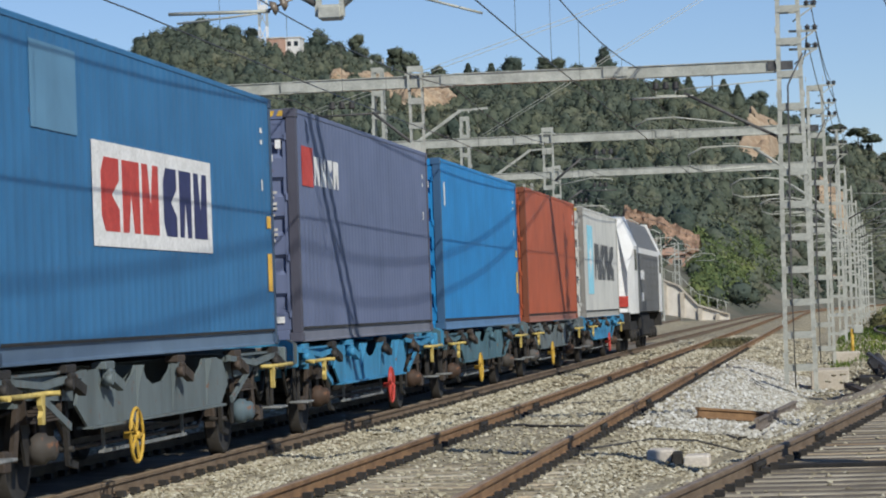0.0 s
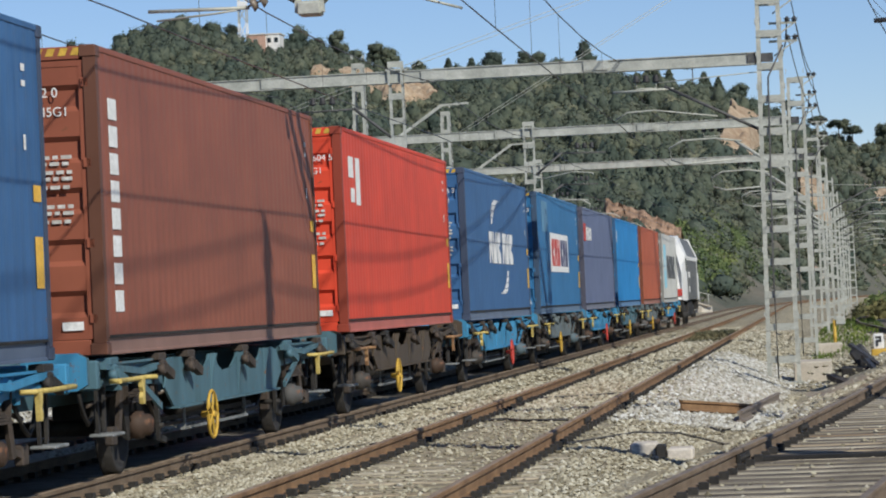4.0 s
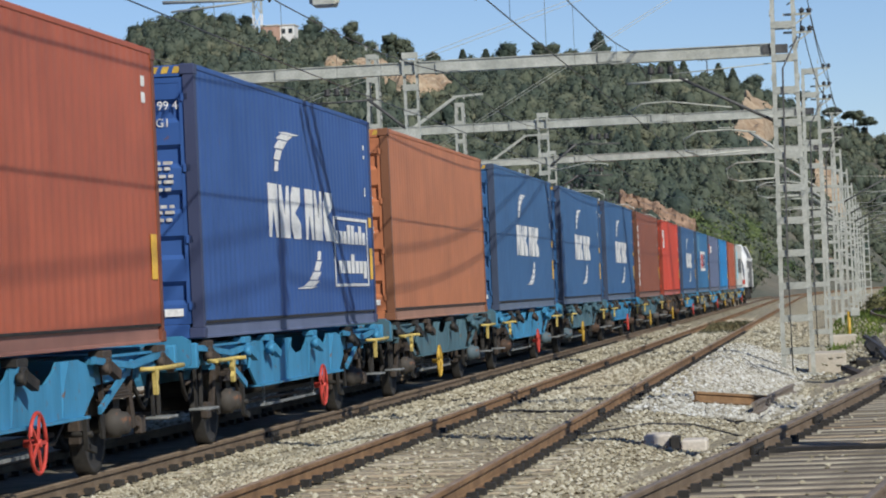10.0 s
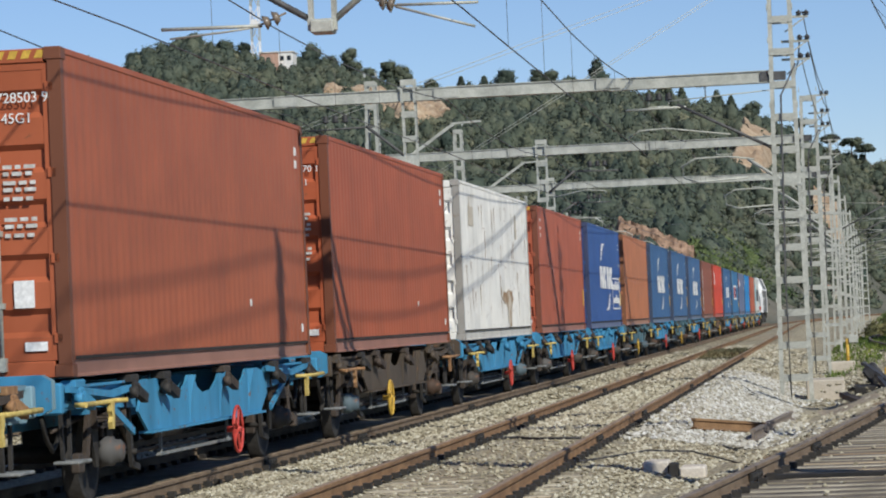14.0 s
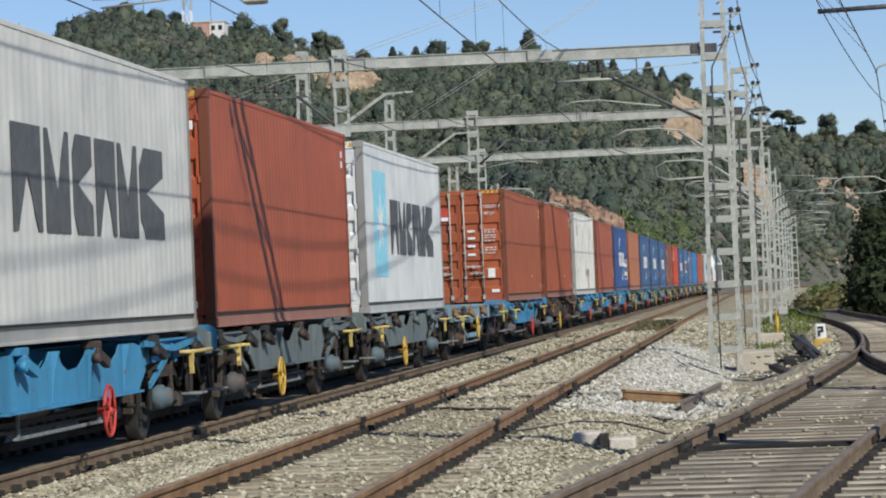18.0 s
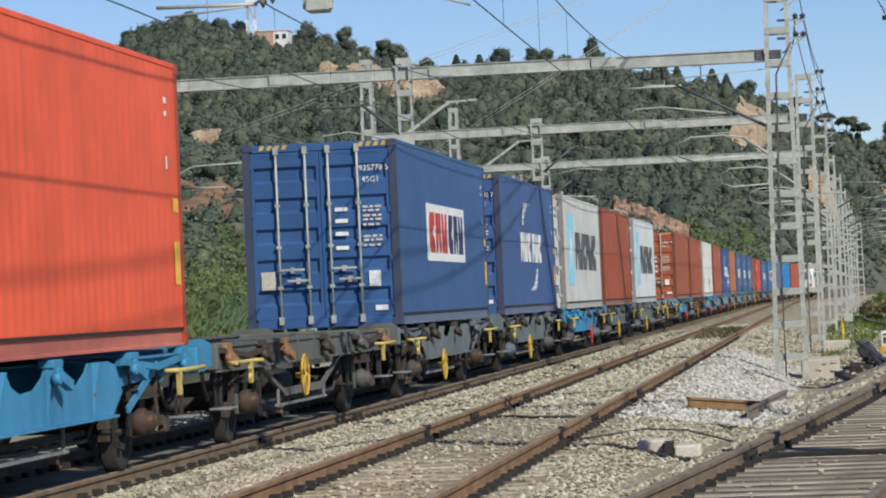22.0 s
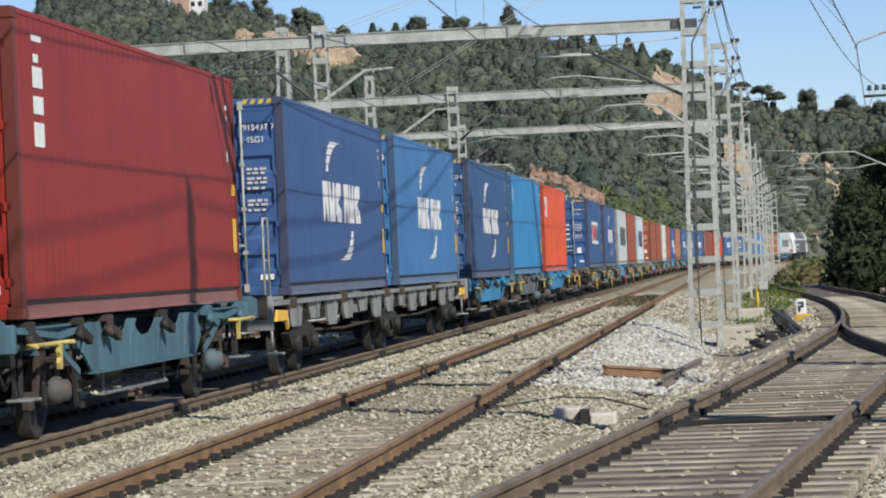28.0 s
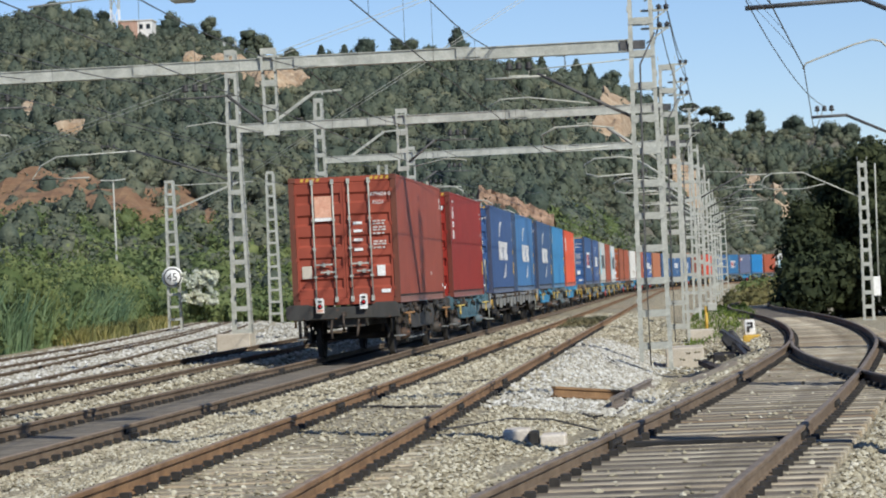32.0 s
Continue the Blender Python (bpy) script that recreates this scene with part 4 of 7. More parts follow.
def build_container():
    c = thing("shipping_container", "painted steel forty foot high shipping container", "container")
    for sx in (-1, 1):
        part("bottom_rail", Geo().prism([(-0.03, 0.0), (0.022, 0.0), (0.022, 0.02), (0.004, 0.03), (0.004, 0.165), (-0.03, 0.165)], "y", -L2 + 0.17, L2 - 0.17), PAINT, c, at=pose(sx * 1.178, 0, 0, 0, 0, 0))
        # dark strip added as the shadow below the overhanging side panel
        part("sealant_strip", Geo().box(-0.004, 0.004, -L2 + 0.17, L2 - 0.17, 0.158, 0.186), DARK_STEEL, c, "dark sealant line", at=pose(sx * 1.2055, 0, 0))
        part("top_rail", Geo().box(-0.03, 0.03, -L2 + 0.1, L2 - 0.1, -0.06, 0.0, 0.008), PAINT, c, at=pose(sx * 1.183, 0, H - 0.002))
        part("side_panel", corrugated(Geo(), "y", -L2 + 0.12, L2 - 0.12, 0.16, H - 0.06, sx * 1.206, 0.005, 0.28), PAINT, c)
        for sy in (-1, 1):
            g = Geo().prism([(-0.06, -0.08), (0.06, -0.08), (0.06, 0.03), (0.02, 0.03), (0.02, 0.08), (-0.06, 0.08)], "z", 0.118, H - 0.118)
            part("corner_post", g, PAINT, c, at=pose(sx * 1.155, sy * (L2 - 0.085), 0, 0, 0, 0 if sx * sy < 0 else 0))
            for z in (0.0, H - 0.118):
                part("corner_casting", Geo().box(-0.081, 0.081, -0.089, 0.089, 0, 0.118, 0.012), PAINT, c, at=pose(sx * (W2 - 0.081), sy * (L2 - 0.089), z))
    g = Geo()
    n = 40
    rings = []
    for i in range(4 * n + 1):
        y = -L2 + 0.15 + (2 * L2 - 0.3) * i / (4 * n)
        z = H - 0.035 + (0.018 if i % 4 in (1, 2) else 0)
        rings.append([(-1.17, y, z), (1.17, y, z), (1.17, y, z - 0.02), (-1.17, y, z - 0.02)])
    part("roof", g.quad_strip(rings), PAINT, c)
    part("front_panel", corrugated(Geo(), "x", -1.10, 1.10, 0.13, H - 0.1, L2 - 0.03, 0.045, 0.25), PAINT, c)
    part("floor", Geo().box(-1.15, 1.15, -L2 + 0.1, L2 - 0.1, 0.10, 0.15), DARK_STEEL, c)
    for sy, name in ((-1, "door_sill"), (1, "front_sill")):
        part(name, Geo().box(-1.06, 1.06, -0.05, 0.05, 0.0, 0.15, 0.01), PAINT, c, at=pose(0, sy * (L2 - 0.06), 0))
    part("door_header", Geo().box(-1.06, 1.06, -0.05, 0.05, 0.0, 0.125, 0.01), PAINT, c, at=pose(0, -L2 + 0.06, 2.76))
    for k, (x0, x1) in enumerate(((-1.09, -0.005), (0.005, 1.09))):
        d = part("door", door_leaf(x0, x1), PAINT, c)
        for x in ((-0.68, -0.22) if k == 0 else (0.14, 0.60)):
            g = Geo().tube((x, -L2 - 0.02, 0.06), (x, -L2 - 0.02, 2.83), 0.019, 8)
            for z in (0.07, 0.62, 1.25, 1.9, 2.72):
                g.box(x - 0.035, x + 0.035, -L2 - 0.045, -L2 + 0.03, z, z + (0.12 if z in (0.07, 2.72) else 0.05))
            part("lock_rod", g, STEEL, d, "galvanised locking rod")
        for i, x in enumerate((-0.68, -0.22) if k == 0 else (0.14, 0.60)):
            z = 0.92 - 0.17 * i
            end = x + (0.40 if i == 0 else -0.34)
            g = Geo().bar((x, -L2 - 0.055, z), (end, -L2 - 0.055, z), 0.02, 0.035).box((x + end) / 2 - 0.03, (x + end) / 2 + 0.03, -L2 - 0.06, -L2 + 0.02, z - 0.05, z + 0.04)
            part("handle", g, STEEL, d, "galvanised door handle")
        edge = -1.10 if k == 0 else 1.10
        for z in (0.3, 1.0, 1.75, 2.5):
            part("hinge", Geo().box(edge - 0.04, edge + 0.04, -L2 + 0.005, -L2 + 0.04, z, z + 0.09, 0.006), PAINT, d)
    return c


def plates(c, name, boxes, material, label="", x=1.2105, deep=0.004):
    """Flat markings on the train's near side: boxes of (y0, y1, z0, z1)."""
    g = Geo()
    for y0, y1, z0, z1 in boxes:
        g.box(x, x + deep, y0, y1, z0, z1)
    return tagged(part(name, g, material, c, label), kind="stuff" if name == "writing_bar" else "")


def swoosh(c, y0, z0, y1, z1, w):
    """A curved stroke that widens to its end, broken into steps by the folds of the wall."""
    g = Geo()
    n = 5
    for i in range(n):
        f0, f1 = i / n, (i + 0.86) / n
        mid = lambda f: y0 + (y1 - y0) * (1 - math.cos(f * math.pi / 2))
        rise = lambda f: z0 + (z1 - z0) * math.sin(f * math.pi / 2) ** 1.1
        h = w * (0.10 + 0.80 * ((i + 1) / n) ** 1.3) / 2
        lean = (mid(f1) - mid(f0)) * 0.6
        g.quad_strip([[(1.2105, mid(f) - h + q, rise(f)), (1.2105, mid(f) + h + q, rise(f)), (1.2145, mid(f) + h + q, rise(f)), (1.2145, mid(f) - h + q, rise(f))] for f, q in ((f0, 0.0), (f1, lean))])
    return part("emblem_stroke", g, WHITE, c, "white stepped emblem stroke")


def glyph(c, name, k, a, b, z0, z1, material, label, x=1.2105, deep=0.004, stroke=0.24):
    """One plain shape of a brand mark: a block with one wedge-shaped notch."""
    w, h, m = b - a, z1 - z0, (a + b) / 2
    if k % 3 == 0:
        line = [(a + w * 0.2, z0), (b, z0), (b, z0 + h * 0.3), (a + w * stroke * 1.7, z0 + h * 0.5), (b, z1 - h * 0.3), (b, z1), (a + w * 0.2, z1), (a, z1 - h * 0.2), (a, z0 + h * 0.2)]
    elif k % 3 == 1:
        line = [(a, z0), (a + w * stroke, z0), (m, z0 + h * 0.55), (b - w * stroke, z0), (b, z0), (b, z1), (a, z1)]
    else:
        line = [(a, z0), (b, z0), (b, z1), (b - w * stroke, z1), (m, z0 + h * 0.4), (a + w * stroke, z1), (a, z1)]
    return part(name, Geo().prism(line, "x", x, x + deep), material, c, label)


def glyph_blocks(c, name, spans, z0, z1, material, label=""):
    """A brand mark as a row of plain shapes."""
    for k, (a, b) in enumerate(spans):
        glyph(c, name, k + 1, a, b, z0, z1, material, label, stroke=0.15 if material == CHARCOAL else 0.24)


def rear_marks(c, number, code="45G1", stripes=True, full=False):
    """Writing and stickers on the right-hand door."""
    y = -L2 + 0.018
    face = lambda x, z: pose(x, y, z, 90, 0, 0)
    if number:
        writing(number, 0.125, face(0.62, 2.42), WHITE, c)
        writing(code, 0.125, face(0.66, 2.24), WHITE, c)
    else:
        g = Geo().box(0.66, 0.90, y - 0.004, y, 2.40, 2.51).box(0.95, 1.02, y - 0.004, y, 2.40, 2.51)
        part("writing_bar", g, WHITE, c)
        writing(code, 0.125, face(0.66, 2.24), WHITE, c)
    g = Geo()
    for k, z in enumerate((1.84, 1.78, 1.70, 1.64, 1.56, 1.38, 1.32, 1.24)):
        x = 0.66
        for w in ((0.08, 0.05, 0.10), (0.05, 0.09, 0.06), (0.11, 0.07, 0.05))[k % 3]:
            g.box(x, x + w, y - 0.012, y, z, z + 0.034)
            x += w + 0.03
    tagged(part("writing_bar", g, FADED_WHITE, c, "rows of small white lettering"), kind="stuff")
    part("data_plate", Geo().box(0.80, 1.0, y - 0.013, y, 0.24, 0.32), WHITE, c, "white paper label")
    if full:
        g = Geo()
        for z in (1.80, 1.62, 1.42, 1.20):
            g.box(0.22, 0.42, y - 0.012, y, z, z + 0.06)
        part("writing_bar", g, WHITE, c)
        part("data_plate", Geo().box(-0.98, -0.76, y - 0.014, y, 0.62, 0.90), CONCRETE, c, "grey safety approval plate")
        part("data_plate", Geo().box(0.72, 0.90, y - 0.014, y, 0.62, 0.86), WHITE, c, "white square sticker")
    if stripes:
        for x in (-0.95, -0.83, -0.71, -0.59, 0.62, 0.74, 0.86, 0.98):
            part("hazard_stripe", Geo().prism([(x, 2.80), (x + 0.07, 2.80), (x + 0.10, 2.87), (x + 0.03, 2.87)], "y", -L2 + 0.004, -L2 + 0.012), YELLOW, c, "yellow warning stripe")


WIDE_MARK = [(-2.1, -1.5), (-1.38, -0.72), (-0.6, 0.05), (0.42, 0.98), (1.1, 1.66), (1.78, 2.5)]


def mark_line(c, boxed=False):
    glyph_blocks(c, "brand_block", WIDE_MARK, 1.12, 1.76, WHITE, label="white brand shape")
    swoosh(c, -1.5, 1.92, -0.45, 2.42, 1.12)
    swoosh(c, 1.35, 0.98, 0.25, 0.50, 1.12)
    if boxed:
        plates(c, "emblem_frame", [(2.55, 5.45, 1.42, 1.46), (2.55, 5.45, 0.52, 0.56), (2.55, 2.62, 0.56, 1.42), (5.38, 5.45, 0.56, 1.42)], WHITE, "white painted frame")
        plates(c, "writing_bar", [(2.68 + 0.33 * i, 2.92 + 0.33 * i, 1.10, 1.27 + 0.09 * (i in (3, 4, 6))) for i in range(8)], WHITE)
        plates(c, "writing_bar", [(2.85 + 0.36 * i, 3.12 + 0.36 * i, 0.70 - 0.07 * (i == 6), 0.87 + 0.09 * (i == 3)) for i in range(7)], WHITE)


def mark_panel(c):
    plates(c, "emblem_panel", [(-2.75, 2.45, 1.02, 1.98)], WHITE, "white panel with red and navy shapes")
    spans = [(-2.45, -1.75), (-1.62, -0.92), (-0.8, -0.1), (0.12, 0.72), (0.86, 1.42), (1.56, 2.2)]
    for k, mat in ((0, RED), (1, RED), (2, RED), (3, NAVY), (4, NAVY), (5, NAVY)):
        a, b = spans[k]
        glyph(c, "brand_block", k, a, b, 1.16, 1.84, mat, "painted brand shape", 1.2147, 0.003, 0.34)


def mark_star(c):
    plates(c, "emblem_panel", [(-4.85, -3.1, 0.62, 2.45)], CYAN, "pale blue square emblem")
    g = Geo()
    pts = []
    for i in range(14):
        r = (0.52 if i % 2 == 0 else 0.17)
        a = i * math.tau / 14 + math.pi / 2
        pts.append((-3.97 + math.cos(a) * r * 1.25, 1.54 + math.sin(a) * r))
    part("star_emblem", g.prism(pts, "x", 1.2147, 1.2175), WHITE, c, "white seven-pointed star")
    glyph_blocks(c, "brand_block", [(-2.5, -1.4), (-1.25, -0.25), (-0.1, 0.75), (0.92, 1.85), (2.0, 2.95), (3.1, 4.35)], 1.02, 2.0, CHARCOAL, label="charcoal brand shape")


def small_marks(c, yellow=True):
    plates(c, "writing_bar", [(5.36, 5.47, 2.46, 2.52), (5.36, 5.47, 2.33, 2.38), (5.37, 5.43, 1.79, 1.92)], WHITE)
    if yellow:
        plates(c, "warning_label", [(5.62, 5.86, 0.62, 1.06)], LABEL_YELLOW, "yellow warning label")
        plates(c, "warning_label", [(5.62, 5.86, 1.36, 1.5)], LABEL_YELLOW, "small yellow warning label")


def column_marks(c, y, w, spans):
    plates(c, "writing_bar", [(y, y + w, a, b) for a, b in spans], WHITE, "white upright lettering")


# rear end along the train, colour, label, marking
NAVY_C = (0.046, 0.126, 0.280)
LOADS = [
    (79.5, (0.580, 0.590, 0.560), "pale grey container with a blue star emblem", "star", ""),
    (64.86, (0.436, 0.105, 0.049), "plain brick red steel container", "plain", ""),
    (50.9, (0.022, 0.231, 0.550), "plain bright blue steel container", "tick", ""),
    (37.23, (0.132, 0.163, 0.270), "faded violet blue container with a red corner emblem", "corner", ""),
    (23.43, (0.037, 0.163, 0.347), "dark blue container with a white emblem panel", "panel", "55624 0"),
    (8.89, NAVY_C, "navy blue container with white brand shapes", "line", "99073 3"),
    (-5.91, (0.640, 0.070, 0.036), "bright red container with a white corner mark", "block", "900604 5"),
    (-20.43, (0.266, 0.088, 0.054), "dull maroon container with upright white lettering", "column", "02 0"),
    (-34.57, NAVY_C, "navy blue container with white brand shapes", "line", "544010 0"),
    (-48.93, NAVY_C, "navy blue container with white brand shapes", "line", "7490 2"),
    (-63.27, NAVY_C, "navy blue container with white brand shapes", "line", "034 0"),
    (-77.47, (0.465, 0.175, 0.086), "orange brown unmarked container", "none", "744 3"),
    (-91.42, (0.039, 0.101, 0.303), "navy blue container with white shapes and a framed slogan", "boxed", "54199 4"),
    (-105.45, (0.407, 0.107, 0.059), "faded red steel shipping container", "dots", "925 8"),
    (-119.89, (0.800, 0.800, 0.760), "white container with rust stains", "stained", "504651"),
    (-134.17, (0.379, 0.096, 0.044), "brown red steel shipping container", "few", "561370 1"),
    (-148.26, (0.359, 0.101, 0.047), "brown red container with a red and white sticker on its doors", "few", "728503 9"),
    (-176.14, (0.660, 0.690, 0.700), "white container with a blue star emblem", "star", ""),
    (-190.35, (0.370, 0.091, 0.044), "plain brick red steel container", "plain", ""),
    (-203.73, (0.580, 0.590, 0.570), "light grey container with a blue star emblem", "star", ""),
    (-218.46, (0.055, 0.112, 0.270), "navy blue container with white brand shapes", "line", "020042 7"),
    (-233.31, (0.044, 0.110, 0.264), "dark navy container with a white emblem panel", "panel", "925778 5"),
    (-261.44, (0.790, 0.114, 0.047), "vivid orange red container with a white corner mark", "block", "35 0"),
    (-275.28, (0.050, 0.259, 0.528), "plain light blue steel container", "tick", ""),
    (-289.0, (0.048, 0.108, 0.237), "navy blue container with white brand shapes", "line", "963523 0"),
    (-304.53, (0.061, 0.193, 0.418), "medium blue container with white brand shapes", "line", ""),
    (-318.59, (0.050, 0.105, 0.253), "navy blue container with white brand shapes", "line", "915437 7"),
    (-334.98, (0.290, 0.030, 0.022), "dark red container with upright white lettering", "letters", ""),
    (-350.13, (0.300, 0.070, 0.045), "brown red container at the train's tail", "few", "879604 0"),
]

proto = build_container()
for i, (s, colour, label, mark, number) in enumerate(LOADS):
    c = copy_thing(proto, pose(0, 0, 0)) if i else proto
    LOADS[i] += (c,)
for i, (s, colour, label, mark, number, c) in enumerate(LOADS):
    tint(c, colour)
    for o in c.children:
        # posts and castings darkened in the colour as shade, with brown grime mixed in
        if o.name.startswith("corner_post") or o.name.startswith("corner_casting"):
            o.color = (*[0.36 * q + 0.16 * d for q, d in zip(colour, (0.25, 0.19, 0.14))], 1)
        if o.name.startswith("bottom_rail"):
            o.color = (*[0.55 * q + 0.45 * d for q, d in zip(colour, (0.23, 0.225, 0.21))], 1)
    tagged(c, label, "container", "containers of the train")
    full = i in (16, 21, 28)
    rear_marks(c, number, stripes=i not in (1, 2, 14), full=full)
    if mark in ("line", "boxed"):
        mark_line(c, mark == "boxed")
        small_marks(c)
    elif mark == "panel":
        mark_panel(c)
        small_marks(c)
    elif mark == "star":
        mark_star(c)
    elif mark == "corner":
        plates(c, "emblem_panel", [(-5.7, -4.9, 1.95, 2.45)], RED, "red emblem corner")
        for k in range(4):
            glyph(c, "brand_block", k + 1, -4.8 + 0.5 * k, -4.42 + 0.5 * k, 1.98, 2.35, WHITE, "white brand shape")
        small_marks(c, False)
    elif mark == "block":
        for box in ((-5.45, -5.0, 2.2, 2.5), (-5.3, -4.95, 1.85, 2.05), (-4.8, -4.4, 1.82, 2.5)):
            plates(c, "brand_block", [box], WHITE, "white brand shape")
        small_marks(c)
    elif mark == "column":
        column_marks(c, -5.65, 0.34, [(0.4 + 0.26 * k, 0.6 + 0.26 * k) for k in range(8)])
        small_marks(c)
    elif mark == "letters":
        column_marks(c, -5.35, 0.4, [(1.62, 1.85), (1.93, 2.1), (2.18, 2.38), (2.62, 2.68)])
        column_marks(c, -5.3, 0.2, [(2.42, 2.5)])
        small_marks(c)
    elif mark == "tick":
        plates(c, "writing_bar", [(-5.6, -5.45, 2.1, 2.5)], WHITE)
        small_marks(c, True)
    elif mark in ("dots", "few", "plain", "stained"):
        plates(c, "writing_bar", [(5.45, 5.6, 2.5, 2.6), (5.45, 5.6, 2.34, 2.44)], WHITE)
        if mark == "few":
            plates(c, "writing_bar", [(5.5, 5.62, 0.3, 0.4), (2.2, 2.3, 0.62, 0.7)], WHITE)
        if mark == "dots":
            plates(c, "writing_bar", [(-5.5, -5.35, 2.55, 2.62), (-5.5, -5.35, 2.36, 2.44), (-5.5, -5.38, 2.2, 2.28)], WHITE)
            plates(c, "warning_label", [(5.62, 5.86, 0.62, 1.06)], LABEL_YELLOW, "yellow warning label")
    MOVERS.append((c, s + L2, 5.0, DECK))

stickered = LOADS[16][5]
part("sticker", Geo().box(-0.62, -0.26, -L2 - 0.004, -L2 + 0.012, 2.22, 2.44), RED, stickered, "red and white sticker")
part("sticker", Geo().box(-0.62, -0.26, -L2 - 0.004, -L2 + 0.012, 2.12, 2.215), WHITE, stickered, "white sticker strip")
tail = LOADS[28][5]
part("sticker", Geo().box(-0.64, -0.26, -L2 - 0.004, -L2 + 0.012, 1.98, 2.46), ORANGE_PALE, tail, "pale orange sticker")
part("sticker", Geo().box(-0.64, -0.26, -L2 - 0.004, -L2 + 0.012, 1.90, 1.975), WHITE, tail, "white sticker strip")
faded = plates(LOADS[4][5], "repair_patch", [(-4.8, -3.25, 1.98, 2.72)], PAINT, "paler repainted patch")
faded.color = (0.12, 0.27, 0.42, 1)
stained = LOADS[14][5]
g = Geo().prism([(0.5, 0.78), (0.75, 0.92), (1.2, 0.88), (1.6, 0.97), (2.3, 0.90), (2.55, 0.74), (2.3, 0.70), (2.15, 0.44), (2.1, 0.22), (1.75, 0.19), (1.45, 0.30), (1.4, 0.55), (1.15, 0.68), (0.8, 0.66)], "x", 1.2105, 1.2125)
part("rust_stain", g, RUST_STAIN, stained, "irregular brown rust stain")
drip = random.Random(8)
for k in range(34):
    y, z = drip.uniform(-5.6, 5.6), drip.choice((0.95, 1.5, 2.0, 2.7)) + drip.uniform(-0.25, 0.12)
    q, h = drip.uniform(0.015, 0.05), drip.uniform(0.15, 0.7)
    part("rust_streak", Geo().prism([(y - q, z), (y + q, z), (y + q * 0.5, z - h * 0.6), (y, max(z - h, 0.2))], "x", 1.2100, 1.2115), RUST_STAIN if k % 3 else TWISTLOCK, stained, "thin rust streak")
plates(stained, "grey_patch", [(-4.75, -4.05, 2.10, 2.46)], CONCRETE, "faded grey patch")
plates(stained, "grey_patch", [(3.35, 3.62, 2.02, 2.52)], CONCRETE, "faded grey patch")
for o in LOADS[14][5].children_recursive:
    if o.type == "MESH" and o.material_slots and o.material_slots[0].material == PAINT:
        o.material_slots[0].link, o.material_slots[0].material = "OBJECT", RUSTY_PAINT


# ---- wagons ----
AXLE = 4.35


def wheel_geo(x):
    s = 1 if x > 0 else -1
    prof = [(0.10, -0.02), (0.10, 0.03), (0.36, 0.01), (0.40, 0.045), (0.455, 0.05), (0.46, -0.05), (0.49, -0.062), (0.49, -0.085), (0.40, -0.085), (0.36, -0.02), (0.10, -0.06)]
    return Geo().lathe([(r, s * h) for r, h in prof], (x, 0, 0), "x", 24)


def build_wheelset(parent, y):
    w = part("wheelset", Geo().tube((-1.02, 0, 0), (1.02, 0, 0), 0.08, 10), DARK_STEEL, parent)
    w.matrix_parent_inverse = pose(0, y, 0.46)
    for x in (-GAUGE, GAUGE):
        part("wheel", wheel_geo(x), DARK_STEEL, w, "grimy steel wheel")
    return w


def side_plate(s, kind):
    """The side beam of a two-axle wagon, deep with scoops along its upper edge or plain, as pieces (name, geometry)."""
    near, far = (lambda a, b: (min(s * a, s * b), max(s * a, s * b))), 6.45
    x0, x1 = near(1.12, 1.145)
    u0, u1 = near(1.06, 1.17)
    if kind == "flat":
        return [("side_beam", Geo().box(x0, x1, -far, far, 0.876, 1.119)), ("flange", Geo().box(u0, u1, -far, far, 1.12, 1.16)), ("flange", Geo().box(u0, u1, -far, far, 0.85, 0.875))]
    top = [(-3.35, 0.80), (-3.1, 1.06), (-2.75, 1.10)]
    for a in (-2.35, -0.75, 0.75):
        top += [(a, 1.10), (a + 0.15, 0.97), (a + 0.42, 0.90), (a + 0.9, 0.92), (a + 1.2, 1.02), (a + 1.32, 1.10)]
    top += [(2.75, 1.10), (3.1, 1.06), (3.35, 0.80)]
    out = [("side_beam", Geo().prism(top + [(2.95, 0.60), (-2.95, 0.60)], "x", x0, x1))]
    f0, f1 = near(1.05, 1.20)
    out.append(("flange", Geo().box(f0, f1, -2.96, 2.96, 0.575, 0.599)))
    # webs that slant out to the deck
    for y in (-1.0, 0.55, 2.2):
        out.append(("web", Geo().quad_strip([[(s * 1.145, y - 0.02, z), (s * 1.145, y + 0.02, z), (s * (1.145 + q), y + 0.02 + 0.25 * q, z), (s * (1.145 + q), y - 0.02 + 0.25 * q, z)] for z, q in ((0.61, 0.005), (0.9, 0.03), (1.10, 0.075))])))
    return out


